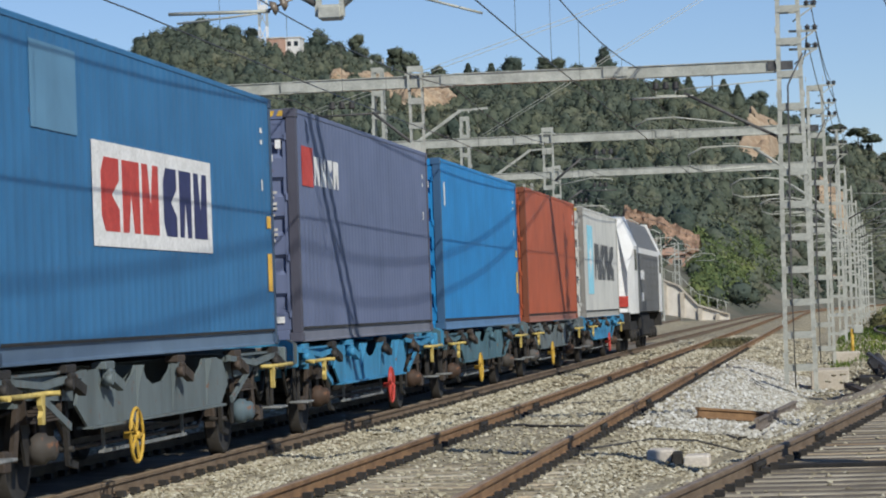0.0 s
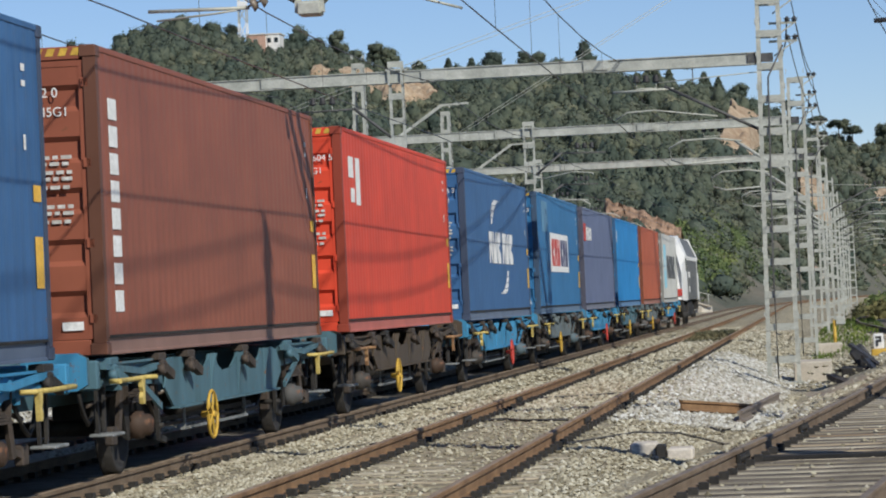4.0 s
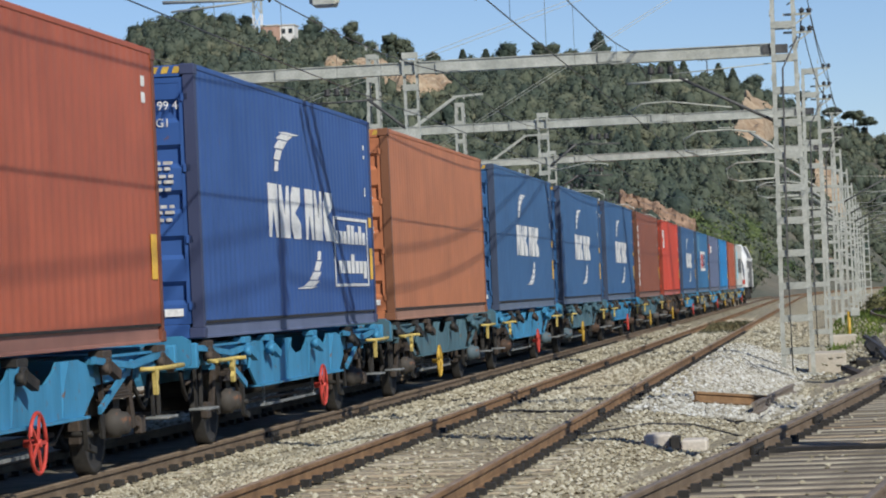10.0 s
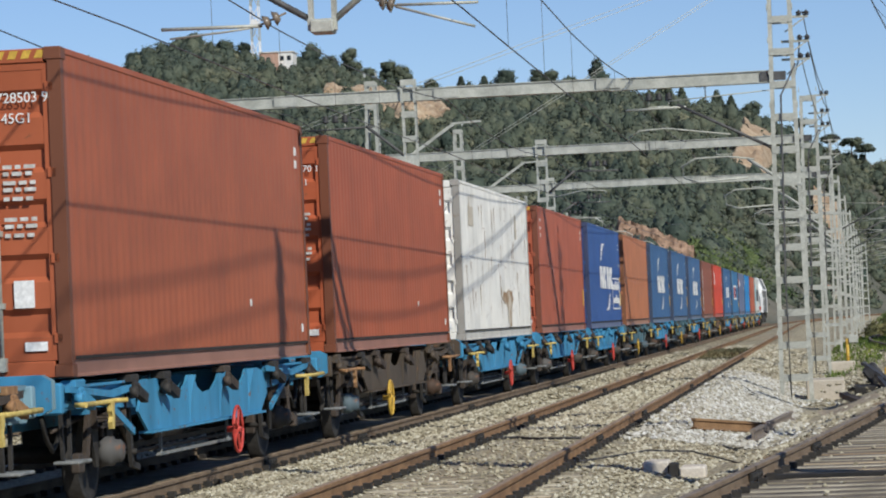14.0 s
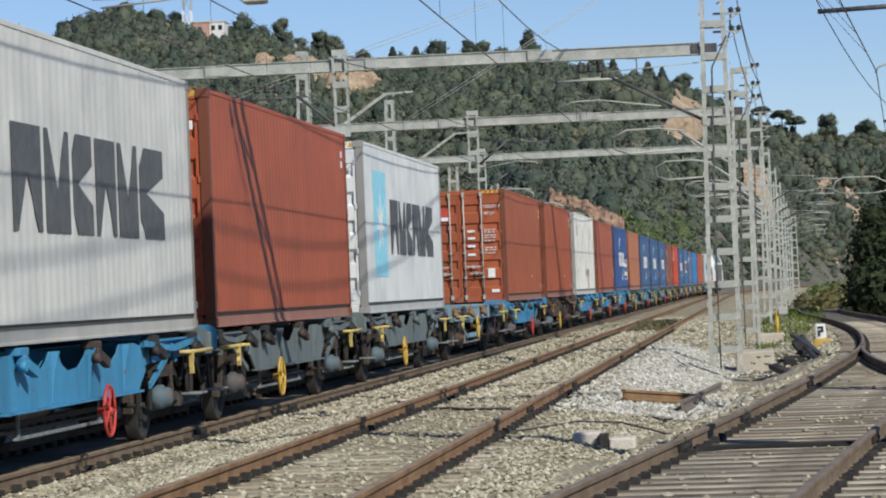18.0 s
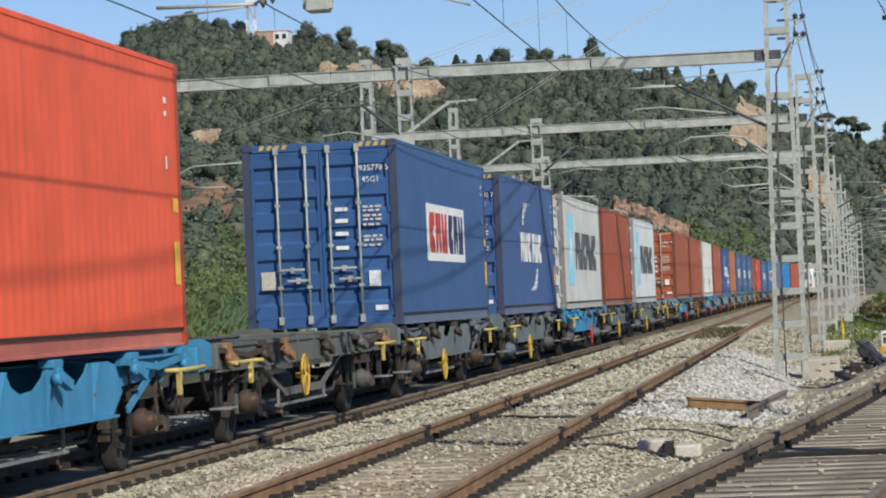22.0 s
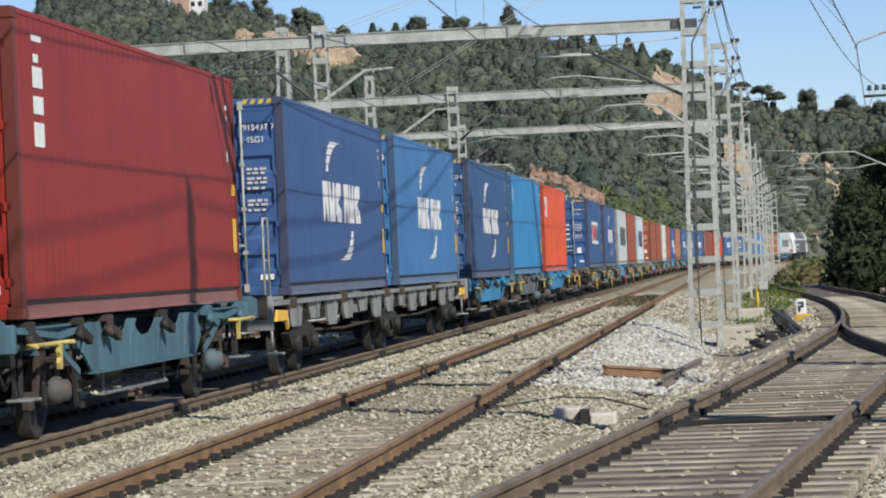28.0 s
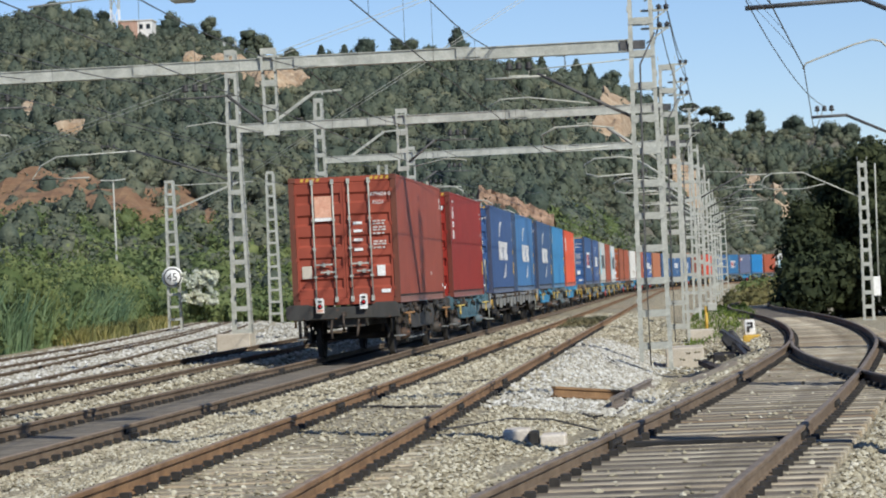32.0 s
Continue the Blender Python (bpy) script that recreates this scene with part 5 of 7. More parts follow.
def build_wagon(kind, name="container_wagon"):
    w = thing(name, "two-axle steel container wagon", "wagon")
    part("underframe", Geo().box(-0.42, 0.42, -6.4, 6.4, 0.70, 1.10), WAGON_PAINT, w)
    for y in (-5.2, -2.9, -0.9, 0.9, 2.9, 5.2):
        for a, b in ((-1.115, -0.421), (0.421, 1.115)):
            part("cross_member", Geo().box(a, b, y - 0.06, y + 0.06, 0.84, 1.10), WAGON_PAINT, w)
    for s in (-1, 1):
        for piece, g in side_plate(s, kind):
            part(piece, g, WAGON_PAINT, w)
        for sy in (-1, 1):
            if kind != "flat":
                g = Geo().prism([(3.3, 0.84), (5.0, 0.90), (6.5, 0.90), (6.5, 1.12), (3.3, 1.10)], "x", -0.012, 0.012)
                g.box(-0.06, 0.06, 3.4, 6.5, 1.09, 1.115)
                part("end_beam", g, WAGON_PAINT, w, at=pose(s * 1.10, 0, 0, 0, 0, 0 if sy > 0 else 180))
                g = Geo().bar((0, 3.55, 0.62), (0, 4.9, 1.02), 0.03, 0.07).bar((0.03, 4.9, 1.0), (0.03, 6.3, 0.94), 0.03, 0.05)
                part("brace", g, WAGON_PAINT, w, at=pose(s * 1.14, 0, 0, 0, 0, 0 if sy > 0 else 180))
            # axle guard, springs and axle box
            g = Geo().prism([(-0.55, 0.95), (-0.28, 0.34), (-0.18, 0.34), (-0.16, 0.75), (0.16, 0.75), (0.18, 0.34), (0.28, 0.34), (0.55, 0.95)], "x", -0.012, 0.012)
            part("axle_guard", g, WAGON_PAINT if kind == "flat" else DARK_STEEL, w, at=pose(s * 1.02, sy * AXLE, 0))
            g = Geo().lathe([(0.02, 0.0), (0.135, 0.0), (0.14, 0.05), (0.135, 0.13), (0.11, 0.14), (0.105, 0.20), (0.075, 0.225), (0.02, 0.235)], (0, 0, 0), "x", 18)
            part("axle_box", g, BOX_PAINT, w, "rounded axle box cover", at=pose(s * 1.0, sy * AXLE, 0.47, 0, 0, 0 if s > 0 else 180))
            g = Geo()
            for k in range(5):
                q = 0.55 - 0.09 * k
                g.box(-0.05, 0.05, -q, q, 0.70 + 0.028 * k, 0.722 + 0.028 * k)
            g.bar((0, -0.55, 0.70), (0, -0.62, 0.98), 0.05, 0.03).bar((0, 0.55, 0.70), (0, 0.62, 0.98), 0.05, 0.03)
            part("leaf_spring", g, IRON, w, at=pose(s * 1.10, sy * AXLE, 0))
            part("brake_block", Geo().box(-0.06, 0.06, -0.05, 0.05, -0.2, 0.2, 0.02).bar((0, 0, 0.1), (0, 0.05, 0.5), 0.03, 0.05), IRON, w, at=pose(s * GAUGE, sy * (AXLE - 0.56), 0.5, 8 * sy))
            # ends
            step = part("step", Geo().bar((0, 0.06, 0.90), (0, 0.10, 0.46), 0.03, 0.05).bar((0, 0.36, 0.90), (0, 0.34, 0.46), 0.03, 0.05), DARK_STEEL, w, at=pose(s * 1.10, sy * 6.0 - 0.2, 0))
            part("tread", Geo().box(-0.06, 0.17, -0.02, 0.46, 0.435, 0.465, 0.008), STEP_PAINT, step, "worn grey step tread")
            part("tie_rod", Geo().bar((0, 3.2, 1.06), (0.03, 4.5, 0.98), 0.05, 0.06).bar((0.03, 4.5, 0.98), (0.0, 6.2, 1.07), 0.05, 0.06), IRON if kind == "flat" else WAGON_PAINT, w, at=pose(s * 1.19, 0, 0.02, 0, 0, 0 if sy > 0 else 180))
            part("hose", Geo().pipe([(0, 5.5, 0.86), (0.02, 5.75, 0.62), (0, 6.0, 0.55), (-0.03, 6.3, 0.66), (-0.05, 6.5, 0.86)], 0.024), DARK_STEEL, w, "black rubber hose", at=pose(s * 0.98, 0, 0, 0, 0, 0 if sy > 0 else 180))
            part("brake_lever", Geo().bar((0, 0.62, 0.90), (0.02, 0.72, 0.40), 0.04, 0.08).bar((0.02, 0.72, 0.46), (0.02, 1.05, 0.40), 0.04, 0.06).box(-0.03, 0.05, 0.95, 1.15, 0.32, 0.50, 0.015), IRON, w, at=pose(s * 1.06, sy * AXLE, 0, 0, 0, 0 if sy > 0 else 180))
            g = Geo().lathe([(0.02, 0.0), (0.09, 0.0), (0.09, 0.30), (0.075, 0.31), (0.075, 0.46)], (0, 0, 0), "y", 14)
            g.quad_strip([[(x * 0.30, y, z * 0.17) for x, z in ((-1, -0.7), (-0.7, -1), (0.7, -1), (1, -0.7), (1, 0.7), (0.7, 1), (-0.7, 1), (-1, 0.7))] for y in (0.46, 0.50)])
            part("buffer", g, WAGON_PAINT, w, "worn buffer with a broad plate", at=pose(s * 0.96, sy * 6.55, 1.06, 0, 0, 0 if sy > 0 else 180))
            part("shunting_rail", Geo().pipe([(-0.1, 4.90, 0.99), (0, 4.96, 0.99), (0, 5.6, 0.985), (0, 6.38, 0.99), (-0.1, 6.44, 0.99)], 0.025).prism([(5.06, 0.98), (5.20, 0.98), (5.19, 0.90), (5.15, 0.85), (5.19, 0.80), (5.17, 0.74), (5.09, 0.74), (5.08, 0.86)], "x", -0.02, 0.02), OLD_YELLOW, w, "yellow handrail and lever", at=pose(s * 1.31, 0, -0.04, 0, 0, 0 if sy > 0 else 180))
        for y in (-5.85, -3.75, -2.33, 0.69, 3.6, 5.85):
            g = Geo().box(-0.09, 0.05, -0.17, 0.17, 1.09, 1.165, 0.01).box(-0.02, 0.07, -0.08, 0.10, 0.94, 1.10, 0.02)
            g.bar((0.06, -0.02, 1.02), (0.09, 0.22, 0.93), 0.07, 0.09).tube((0.03, -0.13, 1.0), (0.10, -0.13, 1.0), 0.05, 8)
            part("twistlock", g, TWISTLOCK, w, "rusty ochre twistlock bracket", at=pose(s * 1.17, y, 0))
        if kind == "flat":
            for y in (-2.6, -1.2, 0.0, 1.2, 2.6):
                part("stiffener", Geo().box(-0.02, 0.02, -0.04, 0.04, 0.87, 1.12), WAGON_PAINT, w, at=pose(s * 1.16, y, 0))
            part("truss_rod", Geo().bar((0, -3.1, 0.86), (0, -1.4, 0.48), 0.04, 0.06).bar((0, -1.4, 0.48), (0, 1.4, 0.48), 0.04, 0.10).bar((0, 1.4, 0.48), (0, 3.1, 0.86), 0.04, 0.06), WAGON_PAINT, w, at=pose(s * 1.0, 0, 0))
    for sy in (-1, 1):
        g = Geo().box(-1.22, 1.22, -0.06, 0.06, 0.88, 1.15, 0.015)
        part("headstock", g, WAGON_PAINT, w, at=pose(0, sy * 6.5, 0))
        g = Geo().bar((0, 0, 1.0), (0, 0.34, 0.98), 0.07, 0.09).pipe([(0, 0.34, 0.98), (0, 0.40, 0.8), (0, 0.36, 0.62), (0, 0.30, 0.78), (0, 0.34, 0.95)], 0.025)
        g.pipe([(0.3, 0, 0.85), (0.3, 0.2, 0.7), (0.28, 0.28, 0.45)], 0.03).pipe([(-0.3, 0, 0.85), (-0.3, 0.2, 0.66), (-0.28, 0.25, 0.5)], 0.03)
        part("coupling", g, IRON, w, at=pose(0, sy * 6.56, 0, 0, 0, 0 if sy > 0 else 180))
    part("air_tank", Geo().lathe([(0.02, -0.6), (0.15, -0.58), (0.18, -0.5), (0.18, 0.5), (0.15, 0.58), (0.02, 0.6)], (0.5, 0.6, 0.55), "y", 14), DARK_STEEL, w)
    part("brake_rigging", Geo().bar((-0.7, -3.5, 0.42), (-0.7, 3.5, 0.42), 0.04, 0.05).bar((0.7, -3.5, 0.42), (0.7, 3.5, 0.42), 0.04, 0.05).box(-0.5, 0.3, -1.6, -0.9, 0.4, 0.7, 0.03), DARK_STEEL, w)
    for s, y, mat in ((1, 2.2 if kind == "deep" else -1.35, RED if kind == "deep" else YELLOW), (-1, -2.2, RED)):
        g = Geo()
        ring = [(0, math.cos(a * math.tau / 20) * 0.25, math.sin(a * math.tau / 20) * 0.25) for a in range(21)]
        g.pipe(ring, 0.018)
        for a in range(5):
            g.bar((0, 0, 0), (0, math.cos(a * math.tau / 5) * 0.25, math.sin(a * math.tau / 5) * 0.25), 0.02, 0.03)
        g.tube((-0.12, 0, 0), (0.03, 0, 0), 0.035, 8)
        part("handwheel", g, mat, w, "brake handwheel", at=pose(s * 1.27, y, 0.44 if kind == "deep" else 0.68))
    for sx in (-1, 1):
        for y in (-3.35, 3.35):
            part("brake_hanger", Geo().bar((0, -0.06, 0.95), (0, 0.05, 0.28), 0.04, 0.09).bar((0, 0.05, 0.30), (0, 0.32, 0.26), 0.04, 0.06).tube((-0.2, 0.02, 0.42), (0.06, 0.02, 0.42), 0.03, 6), DARK_STEEL, w, at=pose(sx * 1.05, y, 0))
        part("pipe_run", Geo().pipe([(0, -5.9, 0.72), (0, -4.9, 0.80), (0, -3.5, 0.82), (0, -2.9, 0.40), (0, 2.6, 0.38), (0, 3.5, 0.82), (0, 5.2, 0.80), (0, 5.9, 0.70)], 0.022), IRON, w, "brown brake pipe", at=pose(sx * 0.95, 0, 0))
        part("foot_rail", Geo().bar((0, -1.9, 0.33), (0, 1.7, 0.33), 0.05, 0.03).bar((0, -1.8, 0.33), (0, -1.8, 0.56), 0.03, 0.03).bar((0, 1.6, 0.33), (0, 1.6, 0.56), 0.03, 0.03), STEP_PAINT, w, at=pose(sx * 1.0, 0, 0))
    for y in (-AXLE, AXLE):
        build_wheelset(w, y)
    return w


wagon = build_wagon("deep")
flat = build_wagon("flat")
WAGON_BLUE, WAGON_GREY, WAGON_BROWN, WAGON_TEAL = (0.055, 0.25, 0.44), (0.135, 0.168, 0.178), (0.085, 0.068, 0.052), (0.08, 0.16, 0.20)
HUES = [WAGON_BLUE, WAGON_GREY, WAGON_TEAL, WAGON_BLUE, WAGON_GREY, WAGON_BLUE, WAGON_BROWN, WAGON_TEAL, WAGON_BLUE, WAGON_TEAL,
        WAGON_BLUE, WAGON_TEAL, WAGON_BLUE, WAGON_BLUE, WAGON_BLUE, WAGON_BROWN, WAGON_BLUE, WAGON_GREY, WAGON_GREY, WAGON_BLUE,
        WAGON_GREY, WAGON_GREY, WAGON_BLUE, WAGON_GREY, WAGON_BLUE, None, None, WAGON_TEAL, (0.06, 0.06, 0.058)]
WORDS = {WAGON_BLUE: "bright blue two-axle container wagon, chipped paint", WAGON_GREY: "dirty grey two-axle container wagon", WAGON_BROWN: "rust brown two-axle container wagon", WAGON_TEAL: "faded grey blue two-axle container wagon"}
jobs = [("deep", s + L2, h) for (s, *_), h in zip(LOADS, HUES) if h]
jobs += [("flat", (LOADS[16][0] + LOADS[17][0] + 2 * L2) / 2, (0.20, 0.33, 0.40)), ("flat", (LOADS[21][0] + LOADS[22][0] + 2 * L2) / 2, (0.13, 0.135, 0.125))]
first = {"deep": wagon, "flat": flat}
for kind, mid, hue in jobs:
    base = wagon if kind == "deep" else flat
    w = first.pop(kind, None) or copy_thing(base, pose(0, 0, 0))
    tint(w, hue)
    grimy = random.Random(int(mid * 10))
    late = mid < LOADS[22][0] + 2 * L2 and kind == "deep"
    for c in list(w.children):
        if late and c.name.startswith("handwheel"):
            bpy.data.objects.remove(c)
            continue
        if c.name.startswith("handwheel") and kind == "deep" and c.matrix_basis.translation.x > 0:
            c.matrix_basis = pose(1.27, 0.88 if hue == WAGON_BLUE else -1.6, 0.46)
        if c.name.startswith("handwheel") and kind == "deep" and hue != WAGON_BLUE:
            c.material_slots[0].link, c.material_slots[0].material = "OBJECT", YELLOW
        if c.name.startswith("twistlock") and (hue == WAGON_BLUE or grimy.random() < 0.5):
            c.material_slots[0].link, c.material_slots[0].material = "OBJECT", grimy.choice((DARK_STEEL, IRON, WAGON_PAINT))
        if c.name.startswith("shunting_rail") and (hue == WAGON_BROWN or hue[0] == 0.06):
            c.material_slots[0].link, c.material_slots[0].material = "OBJECT", TWISTLOCK
        if c.name.startswith("axle_box"):
            c.color = (*grimy.choice([(0.06, 0.04, 0.03), (0.085, 0.085, 0.085), (0.06, 0.055, 0.05), (0.09, 0.13, 0.155)]), 1)
    tagged(w, WORDS.get(hue, "empty flat container wagon, pale blue" if kind == "flat" and hue[2] > 0.3 else "dirty grey brown container wagon"), "wagon", "wagons of the train")
    MOVERS.append((w, mid, AXLE, 0.0))


def build_long_wagon():
    """One long grey wagon on bogies under two containers, with a platform at each end."""
    w = thing("bogie_wagon", "long grey bogie container wagon with end platforms", "wagon", "wagons of the train")
    w.color = (0.27, 0.28, 0.28, 1)
    half = 14.9
    part("underframe", Geo().box(-0.45, 0.45, -half + 0.3, half - 0.3, 0.72, 1.12), WAGON_PAINT, w)
    for s in (-1, 1):
        x0, x1 = min(s * 1.10, s * 1.14), max(s * 1.10, s * 1.14)
        part("side_beam", Geo().box(min(s * 1.08, s * 1.2), max(s * 1.08, s * 1.2), -half, half, 1.06, 1.13), WAGON_PAINT, w)
        for k, y in enumerate(range(-12, 13, 2)):
            low = (0.72, 0.80, 0.66)[k % 3]
            part("side_plate", Geo().prism([(y - 0.78, 1.059), (y - 0.60, low + 0.06), (y - 0.50, low), (y + 0.42, low), (y + 0.50, low + 0.14), (y + 0.72, 1.059)], "x", x0, x1), WAGON_PAINT, w)
            part("rib", Geo().prism([(y - 0.05, 1.05), (y + 0.05, 1.05), (y + 0.12, low + 0.05), (y + 0.04, low + 0.05)], "x", min(s * 1.14, s * 1.18), max(s * 1.14, s * 1.18)), WAGON_PAINT, w)
            part("cross_bar", Geo().bar((s * 0.5, y + 1.0, 0.95), (s * 1.12, y + 1.0, 0.99), 0.10, 0.12), IRON, w)
        part("brake_rod", Geo().pipe([(s * 1.0, -10, 0.62), (s * 1.02, -6, 0.56), (s * 1.0, 0, 0.60), (s * 1.02, 6, 0.56), (s * 1.0, 10, 0.62)], 0.025), IRON, w)
        for y in (-12.9, -7.2, -1.2, 1.2, 7.2, 12.9):
            part("twistlock", Geo().box(-0.09, 0.10, -0.11, 0.11, 1.0, 1.165, 0.01), IRON, w, at=pose(s * 1.17, y, 0))
        for sy in (-1, 1):
            part("lever", Geo().prism([(-0.55, 0.84), (0.42, 0.84), (0.52, 0.70), (0.58, 0.74), (0.50, 0.98), (-0.40, 1.0)], "x", -0.02, 0.02), LABEL_YELLOW, w, "orange yellow lever", at=pose(s * 1.2, sy * (half - 1.0), 0))
            part("buffer", Geo().lathe([(0.02, 0.0), (0.09, 0.0), (0.09, 0.3), (0.075, 0.46)], (0, 0, 0), "y", 14).box(-0.28, 0.28, 0.46, 0.50, -0.17, 0.17, 0.03), DARK_STEEL, w, at=pose(s * 0.96, sy * half, 1.06, 0, 0, 0 if sy > 0 else 180))
            part("grab_rail", Geo().pipe([(0, 0, 1.1), (0, 0, 2.25), (0, 0.04, 2.3), (0, 0.4, 2.3), (0, 0.44, 2.25), (0, 0.44, 1.1)], 0.018).pipe([(0, 0, 1.7), (0, 0.44, 1.7)], 0.014), STEEL, w, "grey grab rail", at=pose(s * 1.05, sy * (half - 0.55), 0))
            part("step", Geo().pipe([(0, 0, 1.0), (0, 0, 0.42), (0, 0.4, 0.40)], 0.018).box(-0.12, 0.12, 0.0, 0.4, 0.37, 0.395), STEEL, w, at=pose(s * 1.13, sy * (half - 0.5), 0))
    for sy in (-1, 1):
        part("headstock", Geo().box(-1.24, 1.24, -0.06, 0.06, 0.72, 1.2, 0.015), WAGON_PAINT, w, at=pose(0, sy * half, 0))
        part("platform", Geo().box(-1.2, 1.2, -0.6, 0.6, 1.14, 1.19), WAGON_PAINT, w, at=pose(0, sy * (half - 0.65), 0))
    for y in (-11.2, 0.0, 11.2):
        g = Geo()
        for s in (-1, 1):
            g.prism([(-1.4, 0.62), (-1.1, 0.40), (-0.7, 0.36), (-0.4, 0.55), (0.4, 0.55), (0.7, 0.36), (1.1, 0.40), (1.4, 0.62), (0.6, 0.78), (-0.6, 0.78)], "x", min(s * 0.98, s * 1.10), max(s * 0.98, s * 1.10))
            for q in (-0.9, 0.9):
                g.lathe([(0.02, 0), (0.14, 0), (0.13, s * 0.12), (0.02, s * 0.13)], (s * 1.08, q, 0.46), "x", 14)
        b = part("bogie", g, DARK_STEEL, w, at=pose(0, y, 0))
    for y in (-12.1, -10.3, -0.9, 0.9, 10.3, 12.1):
        build_wheelset(w, y)
    return w


long_wagon = build_long_wagon()
tint(long_wagon, (0.27, 0.28, 0.28))
MOVERS.append((long_wagon, (LOADS[25][0] + LOADS[26][0] + 2 * L2) / 2, 11.2, 0.0))
for s in (-1, 1):
    last = [w for w, m, r, z in MOVERS if abs(m - (LOADS[28][0] + L2)) < 0.01 and z == 0.0][0]
    g = Geo().prism([(-0.085, 0), (0.085, 0), (0.085, 0.29), (0.06, 0.33), (-0.06, 0.33), (-0.085, 0.29)], "y", -0.03, 0.03)
    lamp = part("tail_marker", g, WHITE, last, "white tail marker with a red lens", at=pose(0.44 if s > 0 else -0.54, -6.66, 1.06 + 0.03 * s))
    part("bezel", Geo().lathe([(0.01, 0), (0.06, 0), (0.055, -0.02), (0.01, -0.02)], (0, -0.03, 0.15), "y", 16), BLACK, lamp)
    part("lens", Geo().lathe([(0.01, 0), (0.038, 0), (0.030, -0.03), (0.01, -0.035)], (0, -0.05, 0.15), "y", 16), RED_LENS, lamp, "red lens")
    part("shade", Geo().box(-0.045, 0.045, -0.04, -0.031, 0.235, 0.28), DARK_STEEL, lamp)
    if s < 0:
        part("reflector", Geo().box(-0.07, 0.07, -0.04, -0.031, 0.02, 0.08), ORANGE_PALE, lamp, "orange reflector")


def build_locomotive():
    lo = thing("diesel_locomotive", "white and dark grey diesel locomotive hauling the train", "locomotive")
    body = Geo()
    hull = lambda y, top, w: [(-w, y, 1.25), (w, y, 1.25), (w, y, 3.3 if top > 3.5 else top - 0.2), (w * 0.72, y, top), (-w * 0.72, y, top), (-w, y, 3.3 if top > 3.5 else top - 0.2)]
    body.quad_strip([hull(-5.6, 4.2, 1.45), hull(5.6, 4.2, 1.45)])
    part("body", body, LOCO_GREY, lo, "dark grey engine hood")
    for sy in (-1, 1):
        cab = Geo().quad_strip([[(x, sy * y, z) for x, y, z in ring] for ring in (
            [(-1.46, 5.6, 1.2), (1.46, 5.6, 1.2), (1.46, 5.6, 3.35), (1.1, 5.6, 4.28), (-1.1, 5.6, 4.28), (-1.46, 5.6, 3.35)],
            [(-1.46, 7.2, 1.2), (1.46, 7.2, 1.2), (1.46, 7.2, 3.3), (1.05, 7.1, 4.2), (-1.05, 7.1, 4.2), (-1.46, 7.2, 3.3)],
            [(-1.3, 8.2, 1.2), (1.3, 8.2, 1.2), (1.3, 8.1, 2.5), (0.95, 7.5, 4.0), (-0.95, 7.5, 4.0), (-1.3, 8.1, 2.5)])])
        cabin = part("cab", cab, LOCO_WHITE, lo, "white cab with a red band")
        part("windscreen", Geo().quad_strip([[(-1.0, sy * 8.04, 2.75), (1.0, sy * 8.04, 2.75), (1.0, sy * 8.08, 2.75), (-1.0, sy * 8.08, 2.75)], [(-0.85, sy * 7.66, 3.7), (0.85, sy * 7.66, 3.7), (0.85, sy * 7.70, 3.7), (-0.85, sy * 7.70, 3.7)]]), DARK_GLASS, cabin, "dark windscreen")
        part("band", Geo().box(-1.31, 1.31, -0.01, 0.02, 1.42, 1.75), RED, cabin, "red band", at=pose(0, sy * 8.21, 0))
        for s in (-1, 1):
            part("side_window", Geo().box(-0.01, 0.01, -0.45, 0.4, 2.55, 3.2), DARK_GLASS, cabin, at=pose(s * 1.465, sy * 6.45, 0))
            part("buffer", Geo().lathe([(0.02, 0.0), (0.1, 0.0), (0.08, 0.4), (0.23, 0.42), (0.22, 0.46)], (0, 0, 0), "y", 14), DARK_STEEL, lo, at=pose(s * 0.96, sy * 8.2, 1.06, 0, 0, 0 if sy > 0 else 180))
        part("headstock", Geo().box(-1.35, 1.35, -0.15, 0.15, 0.7, 1.25, 0.02), DARK_STEEL, lo, at=pose(0, sy * 8.15, 0))
        for s in (-1, 1):
            g = Geo().prism([(-2.0, 0.75), (-1.7, 0.42), (1.7, 0.42), (2.0, 0.75), (1.2, 0.95), (-1.2, 0.95)], "x", min(s * 1.05, s * 1.2), max(s * 1.05, s * 1.2))
            for q in (-1.4, 0, 1.4):
                g.lathe([(0.02, 0), (0.2, 0), (0.18, s * 0.1), (0.02, s * 0.12)], (s * 1.18, q, 0.5), "x", 14)
            part("bogie_side", g, DARK_STEEL, lo, at=pose(0, sy * 4.6, 0))
        for q in (-1.4, 0, 1.4):
            build_wheelset(lo, sy * 4.6 + q)
    part("fuel_tank", Geo().box(-1.3, 1.3, -2.2, 2.2, 0.4, 1.2, 0.08), DARK_STEEL, lo)
    part("roof_hood", Geo().box(-0.8, 0.8, -4.8, 4.8, 4.2, 4.32, 0.03), LOCO_ROOF, lo)
    for s in (-1, 1):
        part("white_band", Geo().box(min(s * 1.452, s * 1.46), max(s * 1.452, s * 1.46), -5.6, 5.6, 3.12, 3.3), LOCO_WHITE, lo)
        for y, z, q in ((-3.9, 2.42, 0.28), (-3.2, 2.46, 0.22), (-2.6, 2.42, 0.26), (-3.7, 1.72, 0.2), (-3.1, 1.72, 0.3)):
            part("emblem", Geo().box(min(s * 1.452, s * 1.457), max(s * 1.452, s * 1.457), y - q, y + q, z - 0.14, z + 0.14), WHITE, lo, "pale emblem shape")
